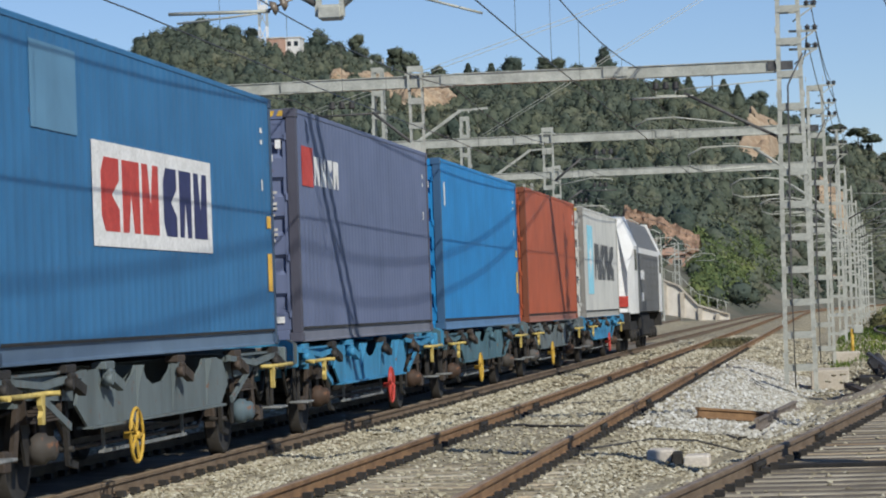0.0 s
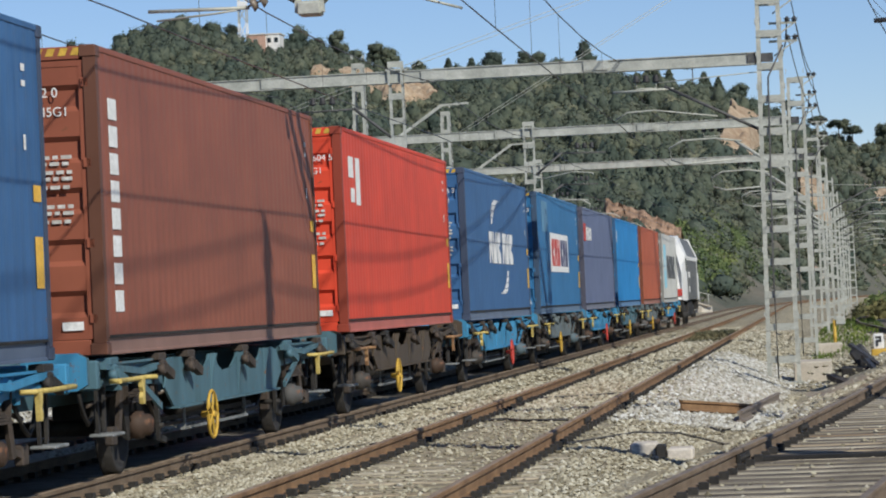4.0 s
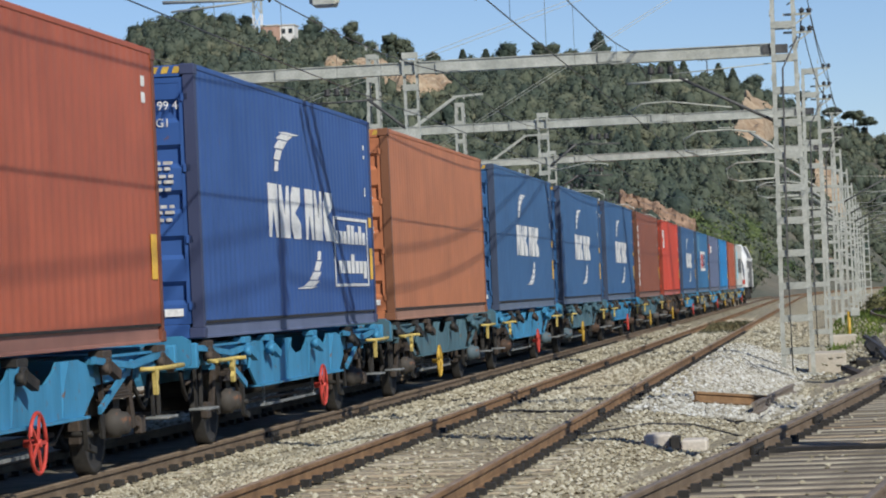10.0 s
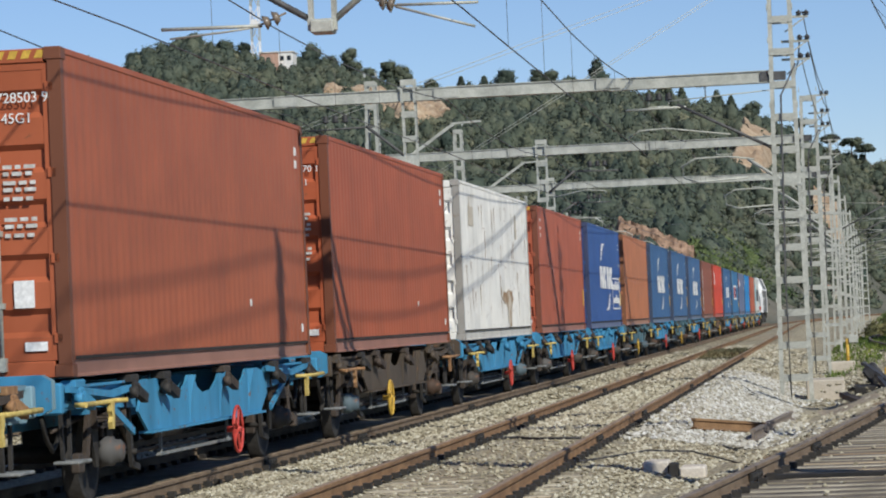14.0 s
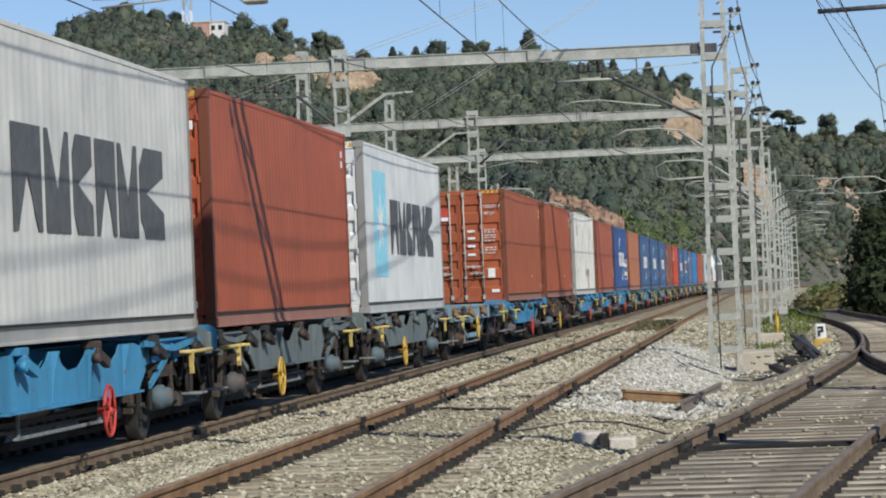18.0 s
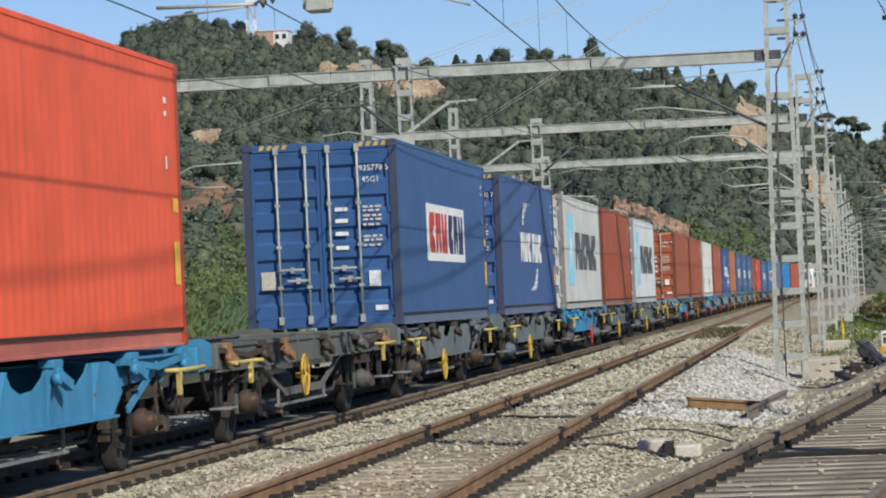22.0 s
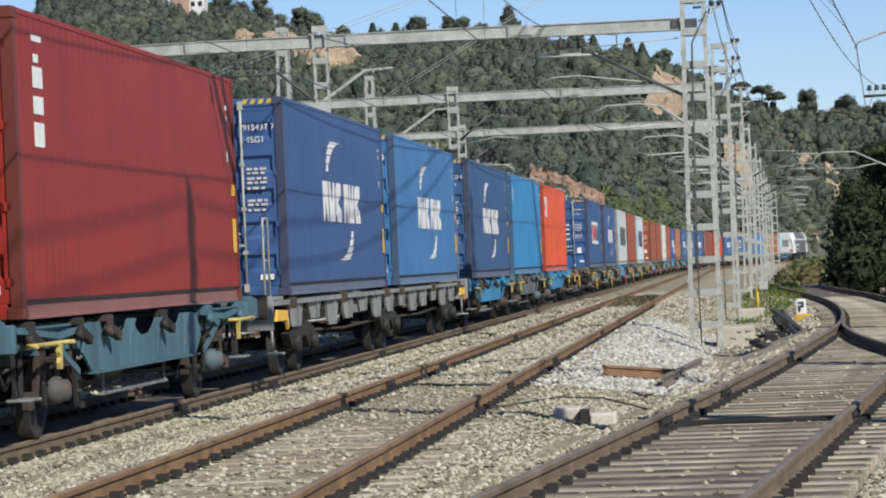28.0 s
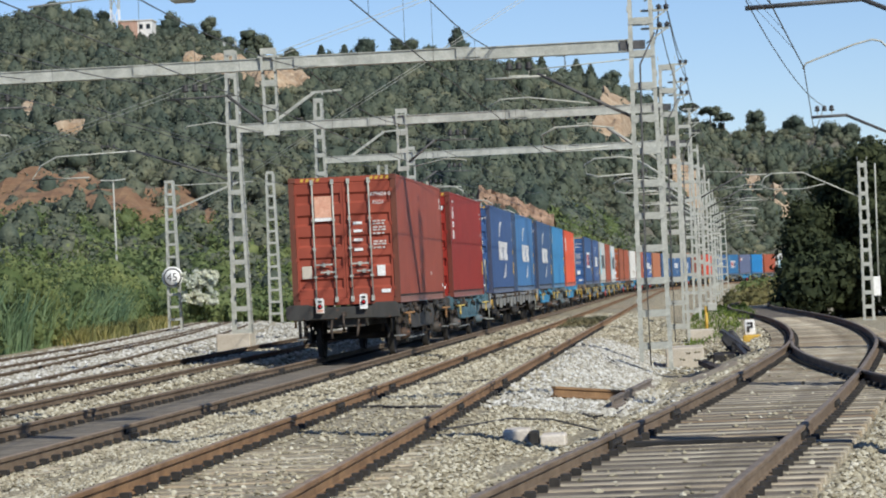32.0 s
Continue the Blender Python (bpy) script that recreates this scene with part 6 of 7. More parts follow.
        for y in (0.0, 2.0, 4.0):
            for k in range(6):
                part("louvre", Geo().box(min(s * 1.452, s * 1.462), max(s * 1.452, s * 1.462), y - 0.7, y + 0.7, 1.6 + 0.22 * k, 1.68 + 0.22 * k), LOCO_GREY, lo)
    return lo


loco = build_locomotive()
MOVERS.append((loco, 102.4, 4.6, 0.0))
WHEELSETS = [o for w, *_ in MOVERS for o in w.children if o.name.startswith("wheelset")]

# ---- vegetation ----


def leaf_mesh(name, spots, material, seed=1):
    """Many small leaf sprays in one mesh. spots: centre, half sizes, count and leaf size of each crown."""
    rng = np.random.default_rng(seed)
    quads = []
    for (cx, cy, cz), (rx, ry, rz), n, size in spots:
        d = rng.normal(size=(n, 3))
        d /= np.linalg.norm(d, axis=1, keepdims=True)
        lump = 1 + 0.30 * np.sin(d[:, 0] * 5 + cx) * np.cos(d[:, 2] * 6 + cy) + 0.15 * np.sin(d[:, 1] * 9 + cz)
        r = (rng.random(n) ** 0.45)[:, None] * lump[:, None]
        c = d * r * np.array([rx, ry, rz]) + np.array([cx, cy, cz])
        u = rng.normal(size=(n, 3))
        u /= np.linalg.norm(u, axis=1, keepdims=True)
        w = np.cross(u, rng.normal(size=(n, 3)))
        w /= np.linalg.norm(w, axis=1, keepdims=True)
        s = size * rng.uniform(0.6, 1.3, (n, 1))
        quads.append(np.stack([c - u * s, c + w * s * 0.5, c + u * s, c - w * s * 0.5], 1))
    v = np.concatenate(quads).reshape(-1, 3)
    me = bpy.data.meshes.new(name)
    n = len(v) // 4
    me.vertices.add(4 * n)
    me.vertices.foreach_set("co", v.ravel())
    me.loops.add(4 * n)
    me.loops.foreach_set("vertex_index", np.arange(4 * n))
    me.polygons.add(n)
    me.polygons.foreach_set("loop_start", np.arange(0, 4 * n, 4))
    me.polygons.foreach_set("loop_total", np.full(n, 4))
    me.materials.append(material)
    me.update(calc_edges=True)
    return me


def clump_mesh(name, spots, material, seed=1, core=0.66):
    """Dense crowns: an uneven inner body under a coat of sprays that face outwards."""
    rng = np.random.default_rng(seed)
    p = (1 + 5 ** 0.5) / 2
    ico = np.array([(-1, p, 0), (1, p, 0), (-1, -p, 0), (1, -p, 0), (0, -1, p), (0, 1, p), (0, -1, -p), (0, 1, -p), (p, 0, -1), (p, 0, 1), (-p, 0, -1), (-p, 0, 1)]) / 1.9
    tri = np.array([(0, 11, 5), (0, 5, 1), (0, 1, 7), (0, 7, 10), (0, 10, 11), (1, 5, 9), (5, 11, 4), (11, 10, 2), (10, 7, 6), (7, 1, 8), (3, 9, 4), (3, 4, 2), (3, 2, 6), (3, 6, 8), (3, 8, 9), (4, 9, 5), (2, 4, 11), (6, 2, 10), (8, 6, 7), (9, 8, 1)])
    verts, faces, n = [], [], 0
    for (cx, cy, cz), half, k, size in spots:
        half, mid = np.array(half), np.array([cx, cy, cz])
        a, b, c = rng.uniform(0, 6.28, 3)
        lump = lambda d: 1 + 0.26 * np.sin(d[:, 0] * 4 + a) * np.cos(d[:, 2] * 5 + b) + 0.18 * np.sin(d[:, 1] * 7 + d[:, 2] * 6 + c)
        verts.append(ico * (core * lump(ico))[:, None] * half + mid)
        faces.append(tri + n)
        n += 12
        d = rng.normal(size=(k, 3))
        d /= np.linalg.norm(d, axis=1, keepdims=True)
        q = d * (lump(d) * (1.04 - 0.32 * rng.random(k) ** 1.6))[:, None] * half + mid
        out = d + rng.normal(size=(k, 3)) * 0.42
        u = np.cross(out, rng.normal(size=(k, 3)))
        u /= np.linalg.norm(u, axis=1, keepdims=True)
        w = np.cross(out, u)
        w /= np.linalg.norm(w, axis=1, keepdims=True)
        s = size * rng.uniform(0.6, 1.6, (k, 1))
        bend = out / np.linalg.norm(out, axis=1, keepdims=True) * s * rng.uniform(-0.5, 0.5, (k, 1))
        verts.append(np.stack([q - u * s - w * s * 0.4, q + u * s * 0.9 - w * s * rng.uniform(0.1, 0.7, (k, 1)), q + w * s + bend], 1).reshape(-1, 3))
        faces.append(np.arange(3 * k).reshape(-1, 3) + n)
        n += 3 * k
    v, f = np.concatenate(verts), np.concatenate(faces)
    me = bpy.data.meshes.new(name)
    me.vertices.add(len(v))
    me.vertices.foreach_set("co", v.ravel())
    me.loops.add(f.size)
    me.loops.foreach_set("vertex_index", f.ravel())
    me.polygons.add(len(f))
    me.polygons.foreach_set("loop_start", np.arange(0, f.size, 3))
    me.polygons.foreach_set("loop_total", np.full(len(f), 3))
    me.materials.append(material)
    me.update(calc_edges=True)
    return me


def blades(name, roots, material, seed=2):
    """Upright bending blades: roots of (x, y, z, height, width)."""
    rng = np.random.default_rng(seed)
    v, f = [], []
    for x, y, z, h, w in roots:
        a = rng.uniform(0, 6.28)
        lx, ly = math.cos(a) * h * rng.uniform(0.05, 0.6), math.sin(a) * h * rng.uniform(0.05, 0.6)
        b = rng.uniform(0, 6.28)
        wx, wy = math.cos(b) * w, math.sin(b) * w
        n = len(v)
        for k, q in ((0, 0.6), (0.55, 1.0), (1.0, 0.15)):
            px, py, pz = x + lx * k * k, y + ly * k * k, z + h * (k - 0.12 * k * k)
            v += [(px - wx * q, py - wy * q, pz), (px + wx * q, py + wy * q, pz)]
        f += [(n, n + 1, n + 3, n + 2), (n + 2, n + 3, n + 5, n + 4)]
    me = bpy.data.meshes.new(name)
    me.from_pydata(v, [], f)
    me.materials.append(material)
    return me


def forest_mesh(name, crowns, material, seed=1):
    """Far trees in one mesh: lumpy rounded or tapering crowns with loose sprays round their outline."""
    rng = np.random.default_rng(seed)
    ball = bmesh.new()
    bmesh.ops.create_icosphere(ball, subdivisions=1, radius=0.86)
    unit = np.array([v.co[:] for v in ball.verts])
    tri = np.array([[v.index for v in f.verts] for f in ball.faces])
    ball.free()
    k, sprays = len(unit), 58
    verts, faces = [], []
    for i, (mid, half, taper) in enumerate(crowns):
        a, b, c = rng.uniform(0, 6.28, 3)
        lump = lambda d: 1 + 0.20 * np.sin(d[:, 0] * 3.4 + a) * np.cos(d[:, 2] * 4.2 + b) + 0.17 * np.sin(d[:, 1] * 5 + d[:, 2] * 5.5 + c)
        slim = lambda d: np.stack([1 - taper * np.maximum(d[:, 2], -0.2), 1 - taper * np.maximum(d[:, 2], -0.2), np.ones(len(d))], 1)
        verts.append(unit * lump(unit)[:, None] * slim(unit) * half + mid)
        d = rng.normal(size=(sprays, 3))
        d /= np.linalg.norm(d, axis=1, keepdims=True)
        q = d * (lump(d) * (1.1 - 0.34 * rng.random(sprays) ** 1.5))[:, None] * slim(d) * half + mid
        out = d + rng.normal(size=(sprays, 3)) * 0.3
        u = np.cross(out, rng.normal(size=(sprays, 3)))
        u /= np.linalg.norm(u, axis=1, keepdims=True)
        w = np.cross(out, u)
        w /= np.linalg.norm(w, axis=1, keepdims=True)
        s = rng.uniform(0.14, 0.30, (sprays, 1)) * (0.6 + 0.35 * half[0])
        verts.append(np.stack([q - u * s - w * s * 0.5, q + u * s - w * s * 0.3, q + w * s + d * s * 0.3], 1).reshape(-1, 3))
        n = i * (k + 3 * sprays)
        faces.append(tri + n)
        faces.append(np.arange(3 * sprays).reshape(-1, 3) + n + k)
    v, f = np.concatenate(verts), np.concatenate(faces)
    me = bpy.data.meshes.new(name)
    me.vertices.add(len(v))
    me.vertices.foreach_set("co", v.ravel())
    me.loops.add(f.size)
    me.loops.foreach_set("vertex_index", f.ravel())
    me.polygons.add(len(f))
    me.polygons.foreach_set("loop_start", np.arange(0, f.size, 3))
    me.polygons.foreach_set("loop_total", np.full(len(f), 3))
    me.polygons.foreach_set("use_smooth", np.tile(np.arange(len(tri) + sprays) < len(tri), len(crowns)))
    me.materials.append(material)
    me.update(calc_edges=True)
    return me


# bare patches on the hill: x0, x1, y0, y1
BARE = [(-90, -58, 324, 378), (-60, -50, 326, 360), (-96, -70, 560, 606), (-17.5, -10.5, 515, 640), (-104, -96, 455, 478), (-91, -83, 420, 432), (16, 19.5, 600, 624), (9, 14, 608, 620), (-3.6, 1.8, 520, 590)]
rng = random.Random(11)
pines, oaks = [], []
for i in range(15500):
    y = 272 + 432 * rng.random() ** 0.85
    x = rng.uniform(-0.31, 0.085) * y
    z = hill(x, y)
    edge = 1.5 * noise.noise(Vector((x * 0.2, y * 0.1, 5)))
    if z < 0.6 or any(a + edge < x < b + edge and c - 9 + 2 * edge < y < d + 2 * edge for a, b, c, d in BARE) and rng.random() < 0.74:
        continue
    if -0.075 < x / y < -0.035 and y < 352 and z < 12 and rng.random() < 0.8:
        continue
    if y > 680 and -130 < x * 690 / y < -119:
        continue
    grove = noise.noise(Vector((x / 16, y / 34, 4.0)))
    big = min(max(1.1 * rng.random() ** 1.8 + 0.4 * grove, 0), 1.2)
    if grove < -0.25 and rng.random() < 0.35:
        continue
    pine = rng.random() < (0.55 + 0.9 * grove if y > 385 or x / y > -0.1 else 0.15)
    low = 0.55 if y > 660 else 1.0
    h = (1.1 + (2.9 if pine else 1.5) * big * low) * min(1.0, 0.45 + z / 16)
    w = (0.75 + (1.0 if pine else 1.35) * big * low) * rng.uniform(0.8, 1.2)
    (pines if pine else oaks).append(((x, y, z + h * 0.5), (w, w, h * 0.62), rng.uniform(0.25, 0.6) if pine else rng.uniform(0.0, 0.25)))
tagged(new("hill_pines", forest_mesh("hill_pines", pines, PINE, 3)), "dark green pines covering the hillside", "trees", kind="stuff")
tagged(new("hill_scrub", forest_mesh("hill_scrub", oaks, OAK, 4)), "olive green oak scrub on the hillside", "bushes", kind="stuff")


def crest_tree(x, y, foot, z, h, w, shape, seed):
    """A pine with a crown of dense clumps, domed, flat, tapering or round, from z up to z + h."""
    r = random.Random(seed)
    t = thing("hill_tree", "dark pine on the crest of the hill", "tree", "trees on the crest")
    trunk = Geo().tube((x, y, foot - 0.5), (x, y, z + h * 0.7), 0.22, 7, 0.08)
    spots = []
    for i in range(16):
        f = (i + 0.5) / 16
        if shape == "cone":
            zz, rr, b = z + h * (0.08 + 0.84 * f), w * 0.36 * (1.05 - f), w * (0.34 - 0.22 * f)
        elif shape == "flat":
            zz, rr, b = z + h * r.uniform(0.62, 0.86), w * 0.40 * math.sqrt(f), w * 0.19
        else:
            zz, rr, b = z + h * r.uniform(0.10, 0.82), 0.0, w * 0.25
            rr = w * 0.38 * math.sqrt(max(1 - ((zz - z) / h - 0.35) ** 2 / 0.36, 0.05)) * r.uniform(0.5, 1.0)
        a = i * 2.4 + r.random()
        px, py = x + math.cos(a) * rr, y + math.sin(a) * rr
        trunk.tube((x, y, zz - h * 0.14), (px, py, zz), 0.07, 5, 0.03)
        spots.append(((px, py, zz), (b, b, b * (0.6 if shape == "flat" else 0.9)), 130, 0.17))
    part("trunk", trunk, BARK, t)
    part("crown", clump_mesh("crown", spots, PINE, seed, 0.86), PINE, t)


# single trees that stand out along the crest: place, foot of the crown, height and width of the crown, shape
CREST = [
    (-192.9, 55, 2.2, 5.1, "round"), (-181.9, 55, 6.1, 7.1, "round"), (-174.3, 57.9, 6.7, 4.6, "round"), (-169.4, 57.6, 10.7, 5.9, "dome"),
    (-165.1, 58.7, 6.2, 4.6, "round"), (-158.6, 61.6, 7.6, 5.1, "round"), (-153.6, 62.7, 7.3, 6.2, "round"), (-145.1, 64.8, 6.7, 7.2, "round"),
    (-137.6, 63.7, 6.1, 5.9, "round"), (-132.6, 62.8, 5.7, 5.1, "round"), (-118, 60.9, 6.5, 7.1, "dome"), (-112.8, 60.6, 3.9, 4.5, "round"),
    (-108.2, 61, 5.3, 4.6, "dome"), (-104.2, 58.2, 2.7, 3.8, "round"), (-99.7, 58, 5.2, 4.1, "round"), (-96.4, 57.2, 4.3, 4.6, "round"),
    (-89.6, 55.5, 1.8, 3.3, "round"), (-82.7, 55.1, 2.8, 2.3, "cone"), (-77.4, 54.9, 2.8, 2.6, "cone"), (-72.7, 54.6, 4.1, 5.4, "round"),
    (-65.5, 54.9, 3.9, 3.6, "round"), (-62.2, 54.7, 3.3, 4.4, "round"), (-57.9, 54.1, 1.9, 4.6, "round"), (-51.5, 53.9, 6.4, 5.9, "cone"),
    (-36.1, 50.8, 2.2, 3.8, "round"), (-32.5, 51, 2.3, 1.8, "cone"), (-27.2, 49.7, 5.6, 5.6, "flat"), (-24.7, 48.3, 3.3, 3.1, "cone"),
    (-21.5, 47.8, 2.4, 2.3, "cone"), (-17, 45.9, 2.7, 4.6, "round"), (-6.3, 39.6, 5.1, 3.8, "flat"), (0.2, 36.7, 3.8, 4.4, "flat"),
    (5, 35.8, 3.6, 4.9, "flat"), (8, 34.8, 2.9, 4.4, "flat"), (15.2, 33.4, 4.5, 4.9, "round"), (23.8, 33, 2.7, 6.4, "round"),
    (31.9, 31.3, 2.8, 5.6, "round"), (36.3, 30.4, 3.2, 4.9, "round"), (40, 28.3, 2.5, 3.3, "round"),
]
for x, z, h, w, shape in CREST:
    foot = min(hill(x, 694), z - 1.0)
    crest_tree(x, 694, foot, z - 1.2, h + 1.2, w, shape, int(abs(x) * 10))

# cane thicket and bushes beside the sidings
EDGE = [(80, -22.4), (111, -24.8), (178, -32.2), (260, -42)]
roots = []
for i in range(11500):
    y = rng.uniform(98, 175)
    x = lerp(EDGE, y) - 0.5 - 8 * rng.random() ** 1.7
    if noise.noise(Vector((x * 0.25, y * 0.18, 9))) < -0.12:
        continue
    roots.append((x, y, -0.3, rng.uniform(0.9, 3.1) * (1 + 0.45 * noise.noise(Vector((x * 0.3, y * 0.12, 3)))), rng.uniform(0.018, 0.05)))
tagged(new("cane_thicket", blades("cane_thicket", roots, REED)), "tall green cane thicket along the siding", "reeds", kind="stuff")
spots = []
for i in range(300):
    y = rng.uniform(104, 180)
    x = lerp(EDGE, y) - 1.0 - 7.5 * rng.random() ** 1.2
    h = rng.uniform(0.7, 1.5)
    for k in range(3):
        spots.append(((x + rng.uniform(-0.6, 0.6), y, -0.3 + h * rng.uniform(0.5, 1.9)), (h * 0.7, h * 0.7, h * 0.75), 170, 0.085))
tagged(new("thicket_bushes", clump_mesh("thicket_bushes", spots, BUSH, 61)), "leafy green bushes grown into the cane", "bushes", kind="stuff")
spots = []
for i in range(520):
    y = rng.uniform(120, 262)
    x = -0.205 * y + rng.uniform(-20, 16)
    if x > lerp([(80, -24), (111, -26.6), (178, -34), (260, -44)], y):
        continue
    h = rng.uniform(1.0, 2.0) + (1.4 * rng.random() if y > 170 else 0)
    spots.append(((x, y, -0.4 + h * 0.8), (h * 0.9, h * 0.9, h), 150, 0.15))
for i in range(90):
    y = rng.uniform(188, 255)
    x = rng.uniform(-0.172, -0.105) * y
    h = rng.uniform(0.8, 1.7)
    spots.append(((x, y, -0.6 + h * 0.8), (h, h, h * 0.9), 150, 0.16))
tagged(new("bush_bank", clump_mesh("bush_bank", spots, BUSH, 6)), "mixed green bushes behind the cane", "bushes", kind="stuff")
roots = []
for i in range(7000):
    y = rng.uniform(125, 250)
    x = lerp([(80, -21.5), (111, -23.8), (178, -31.2), (260, -41)], y) - rng.uniform(0, 5)
    roots.append((x, y, -0.3, rng.uniform(0.35, 1.0), 0.04))
tagged(new("verge_grass", blades("verge_grass", roots, DRY_GRASS, 8)), "yellow green grass on the verge", "grass", kind="stuff")
spots = []
for i in range(240):
    y = rng.uniform(180, 260)
    x = -0.108 * y + rng.uniform(-9, 2) if i % 3 else 0.05 * y + rng.uniform(-4, 8)
    if abs(x - main_line(y)[0]) < 7 or abs(x - row_x(y)) < 3:
        continue
    h = rng.uniform(0.5, 1.1)
    spots.append(((x, y, -0.5 + h * 0.8), (h * 0.9, h * 0.9, h), 120, 0.18))
for i in range(150):
    y = rng.uniform(172, 255)
    x = rng.uniform(-0.012, 0.04) * y + 3
    if abs(x - row_x(y)) < 2.5 or abs(x - LINES["third"][0](min(y, 200))[0]) < 2.2:
        continue
    h = rng.uniform(0.4, 1.0)
    spots.append(((x, y, -0.6 + h * 0.8), (h * 1.2, h * 1.2, h * 0.9), 130, 0.14))
tagged(new("trackside_bushes", clump_mesh("trackside_bushes", spots, BUSH, 9)), "yellow green bushes beyond the yard", "bushes", kind="stuff")
shrub = [((-24.3 + rng.uniform(-0.55, 0.55), 150 + rng.uniform(-0.4, 0.4), 0.7 + 1.6 * rng.random()), (0.5, 0.5, 0.45), 160, 0.08) for k in range(8)]
solid_shrub = thing("flowering_shrub", "round green shrub covered with white blossom", "shrub")
part("crown", clump_mesh("crown", shrub, BUSH, 33), BUSH, solid_shrub)
part("blossom", leaf_mesh("blossom", [((-24.3 + rng.uniform(-0.8, 0.8), 149.2 + rng.uniform(-0.3, 0.2), 1.2 + 1.55 * rng.random()), (0.15, 0.12, 0.12), 34, 0.11) for i in range(70)], PETAL, 12), PETAL, solid_shrub, "white blossom")

# dark conifers at the right
for i, (x, y, h, w) in enumerate(((4.7, 129, 4.6, 1.3), (5.9, 131, 6.2, 1.6), (7.4, 129, 6.9, 1.8), (9.2, 131, 7.2, 2.0), (11.2, 130, 7.3, 2.0), (13.4, 131, 7.0, 2.0), (6.6, 134, 6.4, 1.8), (8.4, 135, 7.0, 1.9), (10.3, 136, 7.2, 2.0))):
    t = thing("dark_conifer", "dense almost black conifer beside the track", "tree", "dark conifers")
    r = random.Random(200 + i)
    trunk = Geo().tube((x, y, -0.9), (x, y, h * 0.8), 0.16, 7, 0.05)
    spots = []
    for k in range(26):
        f = (k + r.random()) / 26
        rr = w * (1.0 - 0.55 * f) * r.uniform(0.35, 0.85)
        a = k * 2.4 + r.random()
        px, py, pz = x + math.cos(a) * rr, y + math.sin(a) * rr, -0.2 + (h - 0.4) * f
        if k % 3 == 0:
            trunk.tube((x, y, pz - 0.3), (px, py, pz), 0.05, 5, 0.015)
        spots.append(((px, py, pz), (0.75, 0.75, 0.65), 200, 0.10))
    part("trunk", trunk, BARK, t)
    part("crown", clump_mesh("crown", spots, DARK_LEAF, 250 + i), DARK_LEAF, t)
spots = [((4.4 + 1.2 * i, 126 + (i % 3), 0.7 + 0.5 * (i % 2)), (1.1, 1.1, 1.2), 900, 0.16) for i in range(8)]
tagged(new("dark_hedge", clump_mesh("dark_hedge", spots, DARK_LEAF, 14)), "dark hedge under the conifers", "hedge", kind="stuff")
roots = []
for i in range(4200):
    y = rng.uniform(88, 165)
    x = rng.uniform(-0.4, 2.0) + (y - 86) * 0.004
    if y < 100 and x > 1.3:
        continue
    roots.append((x, y, bed_height(x, y) - 0.05, rng.uniform(0.08, 0.30), 0.02))
tagged(new("grass_patch", blades("grass_patch", roots, GRASS, 15)), "fresh green grass between the tracks", "grass", kind="stuff")
roots = []
for i in range(3200):
    y = rng.uniform(94, 122)
    x = LINES["second"][0](y)[0] + rng.uniform(-0.65, 0.65)
    roots.append((x, y, -0.12, rng.uniform(0.16, 0.40) * (1 - abs(y - 108) / 18), 0.035))
tagged(new("weeds", blades("weeds", roots, WEED, 16)), "low weeds growing between the rails", "weeds", kind="stuff")
spots = [((2.6 + rng.uniform(-1.0, 2.2), 150 + rng.uniform(-8, 25), -0.4 + 0.7 * rng.random()), (0.7, 0.7, 0.6), 130, 0.11) for i in range(22)]
tagged(new("low_bushes", clump_mesh("low_bushes", spots, DRY_BUSH, 17)), "low dry yellowish bushes between the lines", "bushes", kind="stuff")

# ---- bare rock and soil on the hill ----


def bare_patch(name, x0, x1, y0, y1, lift, material, label, seed=0):
    """Bare ground that stands a little proud of the slope, with a broken outline."""
    g = Geo()
    n = 30
    rows = []
    for j in range(n + 1):
        row = []
        for i in range(n + 1):
            x, y = x0 + (x1 - x0) * i / n, y0 + (y1 - y0) * j / n
            e = min(i, n - i, j, n - j) / n * 5 + 0.9 * noise.noise(Vector((x * 0.16, y * 0.08, seed)))
            rough = noise.noise(Vector((x * 0.4, y * 0.15, seed + 2))) * lift * 0.5
            row.append((x, y, hill(x, y) - 1.5 + (lift + 1.5 + rough) * min(max(e, 0), 1)))
        rows.append(row)
    g.quad_strip(rows, close=False)
    return solid(name, g, material, label, "rock" if "rock" in name else "bank", "bare patches of the hill")


bare_patch("rock_face", -96, -70, 560, 606, 4.0, OCHRE, "ochre sandstone face among the pines", 1)
bare_patch("rock_face", -17.5, -10.5, 515, 640, 4.0, OCHRE, "orange sandstone cliff on the hillside", 2)
bare_patch("rock_face", -104, -97, 454, 474, 1.8, OCHRE, "small pale rock face on the slope", 3)
bare_patch("rock_face", -90, -84, 420, 431, 1.4, OCHRE, "small pale rock face on the slope", 5)
bare_patch("rock_face", 15.5, 20, 598, 626, 1.6, OCHRE, "orange rock at the foot of the slope", 7)
bare_patch("rock_face", 8.5, 14.5, 606, 622, 2.0, OCHRE, "pale rock on the slope", 8)
bare_patch("rock_face", -4.2, 2.2, 515, 592, 3.2, OCHRE, "steep orange cliff behind the masts", 12)
bare_patch("soil_bank", -87, -59, 340, 378, 1.9, RED_SOIL, "terrace of bare red soil", 4)
bare_patch("soil_bank", -58, -50, 336, 360, 1.0, RED_SOIL, "patch of bare red soil", 9)

# ---- buildings and street furniture in the distance ----


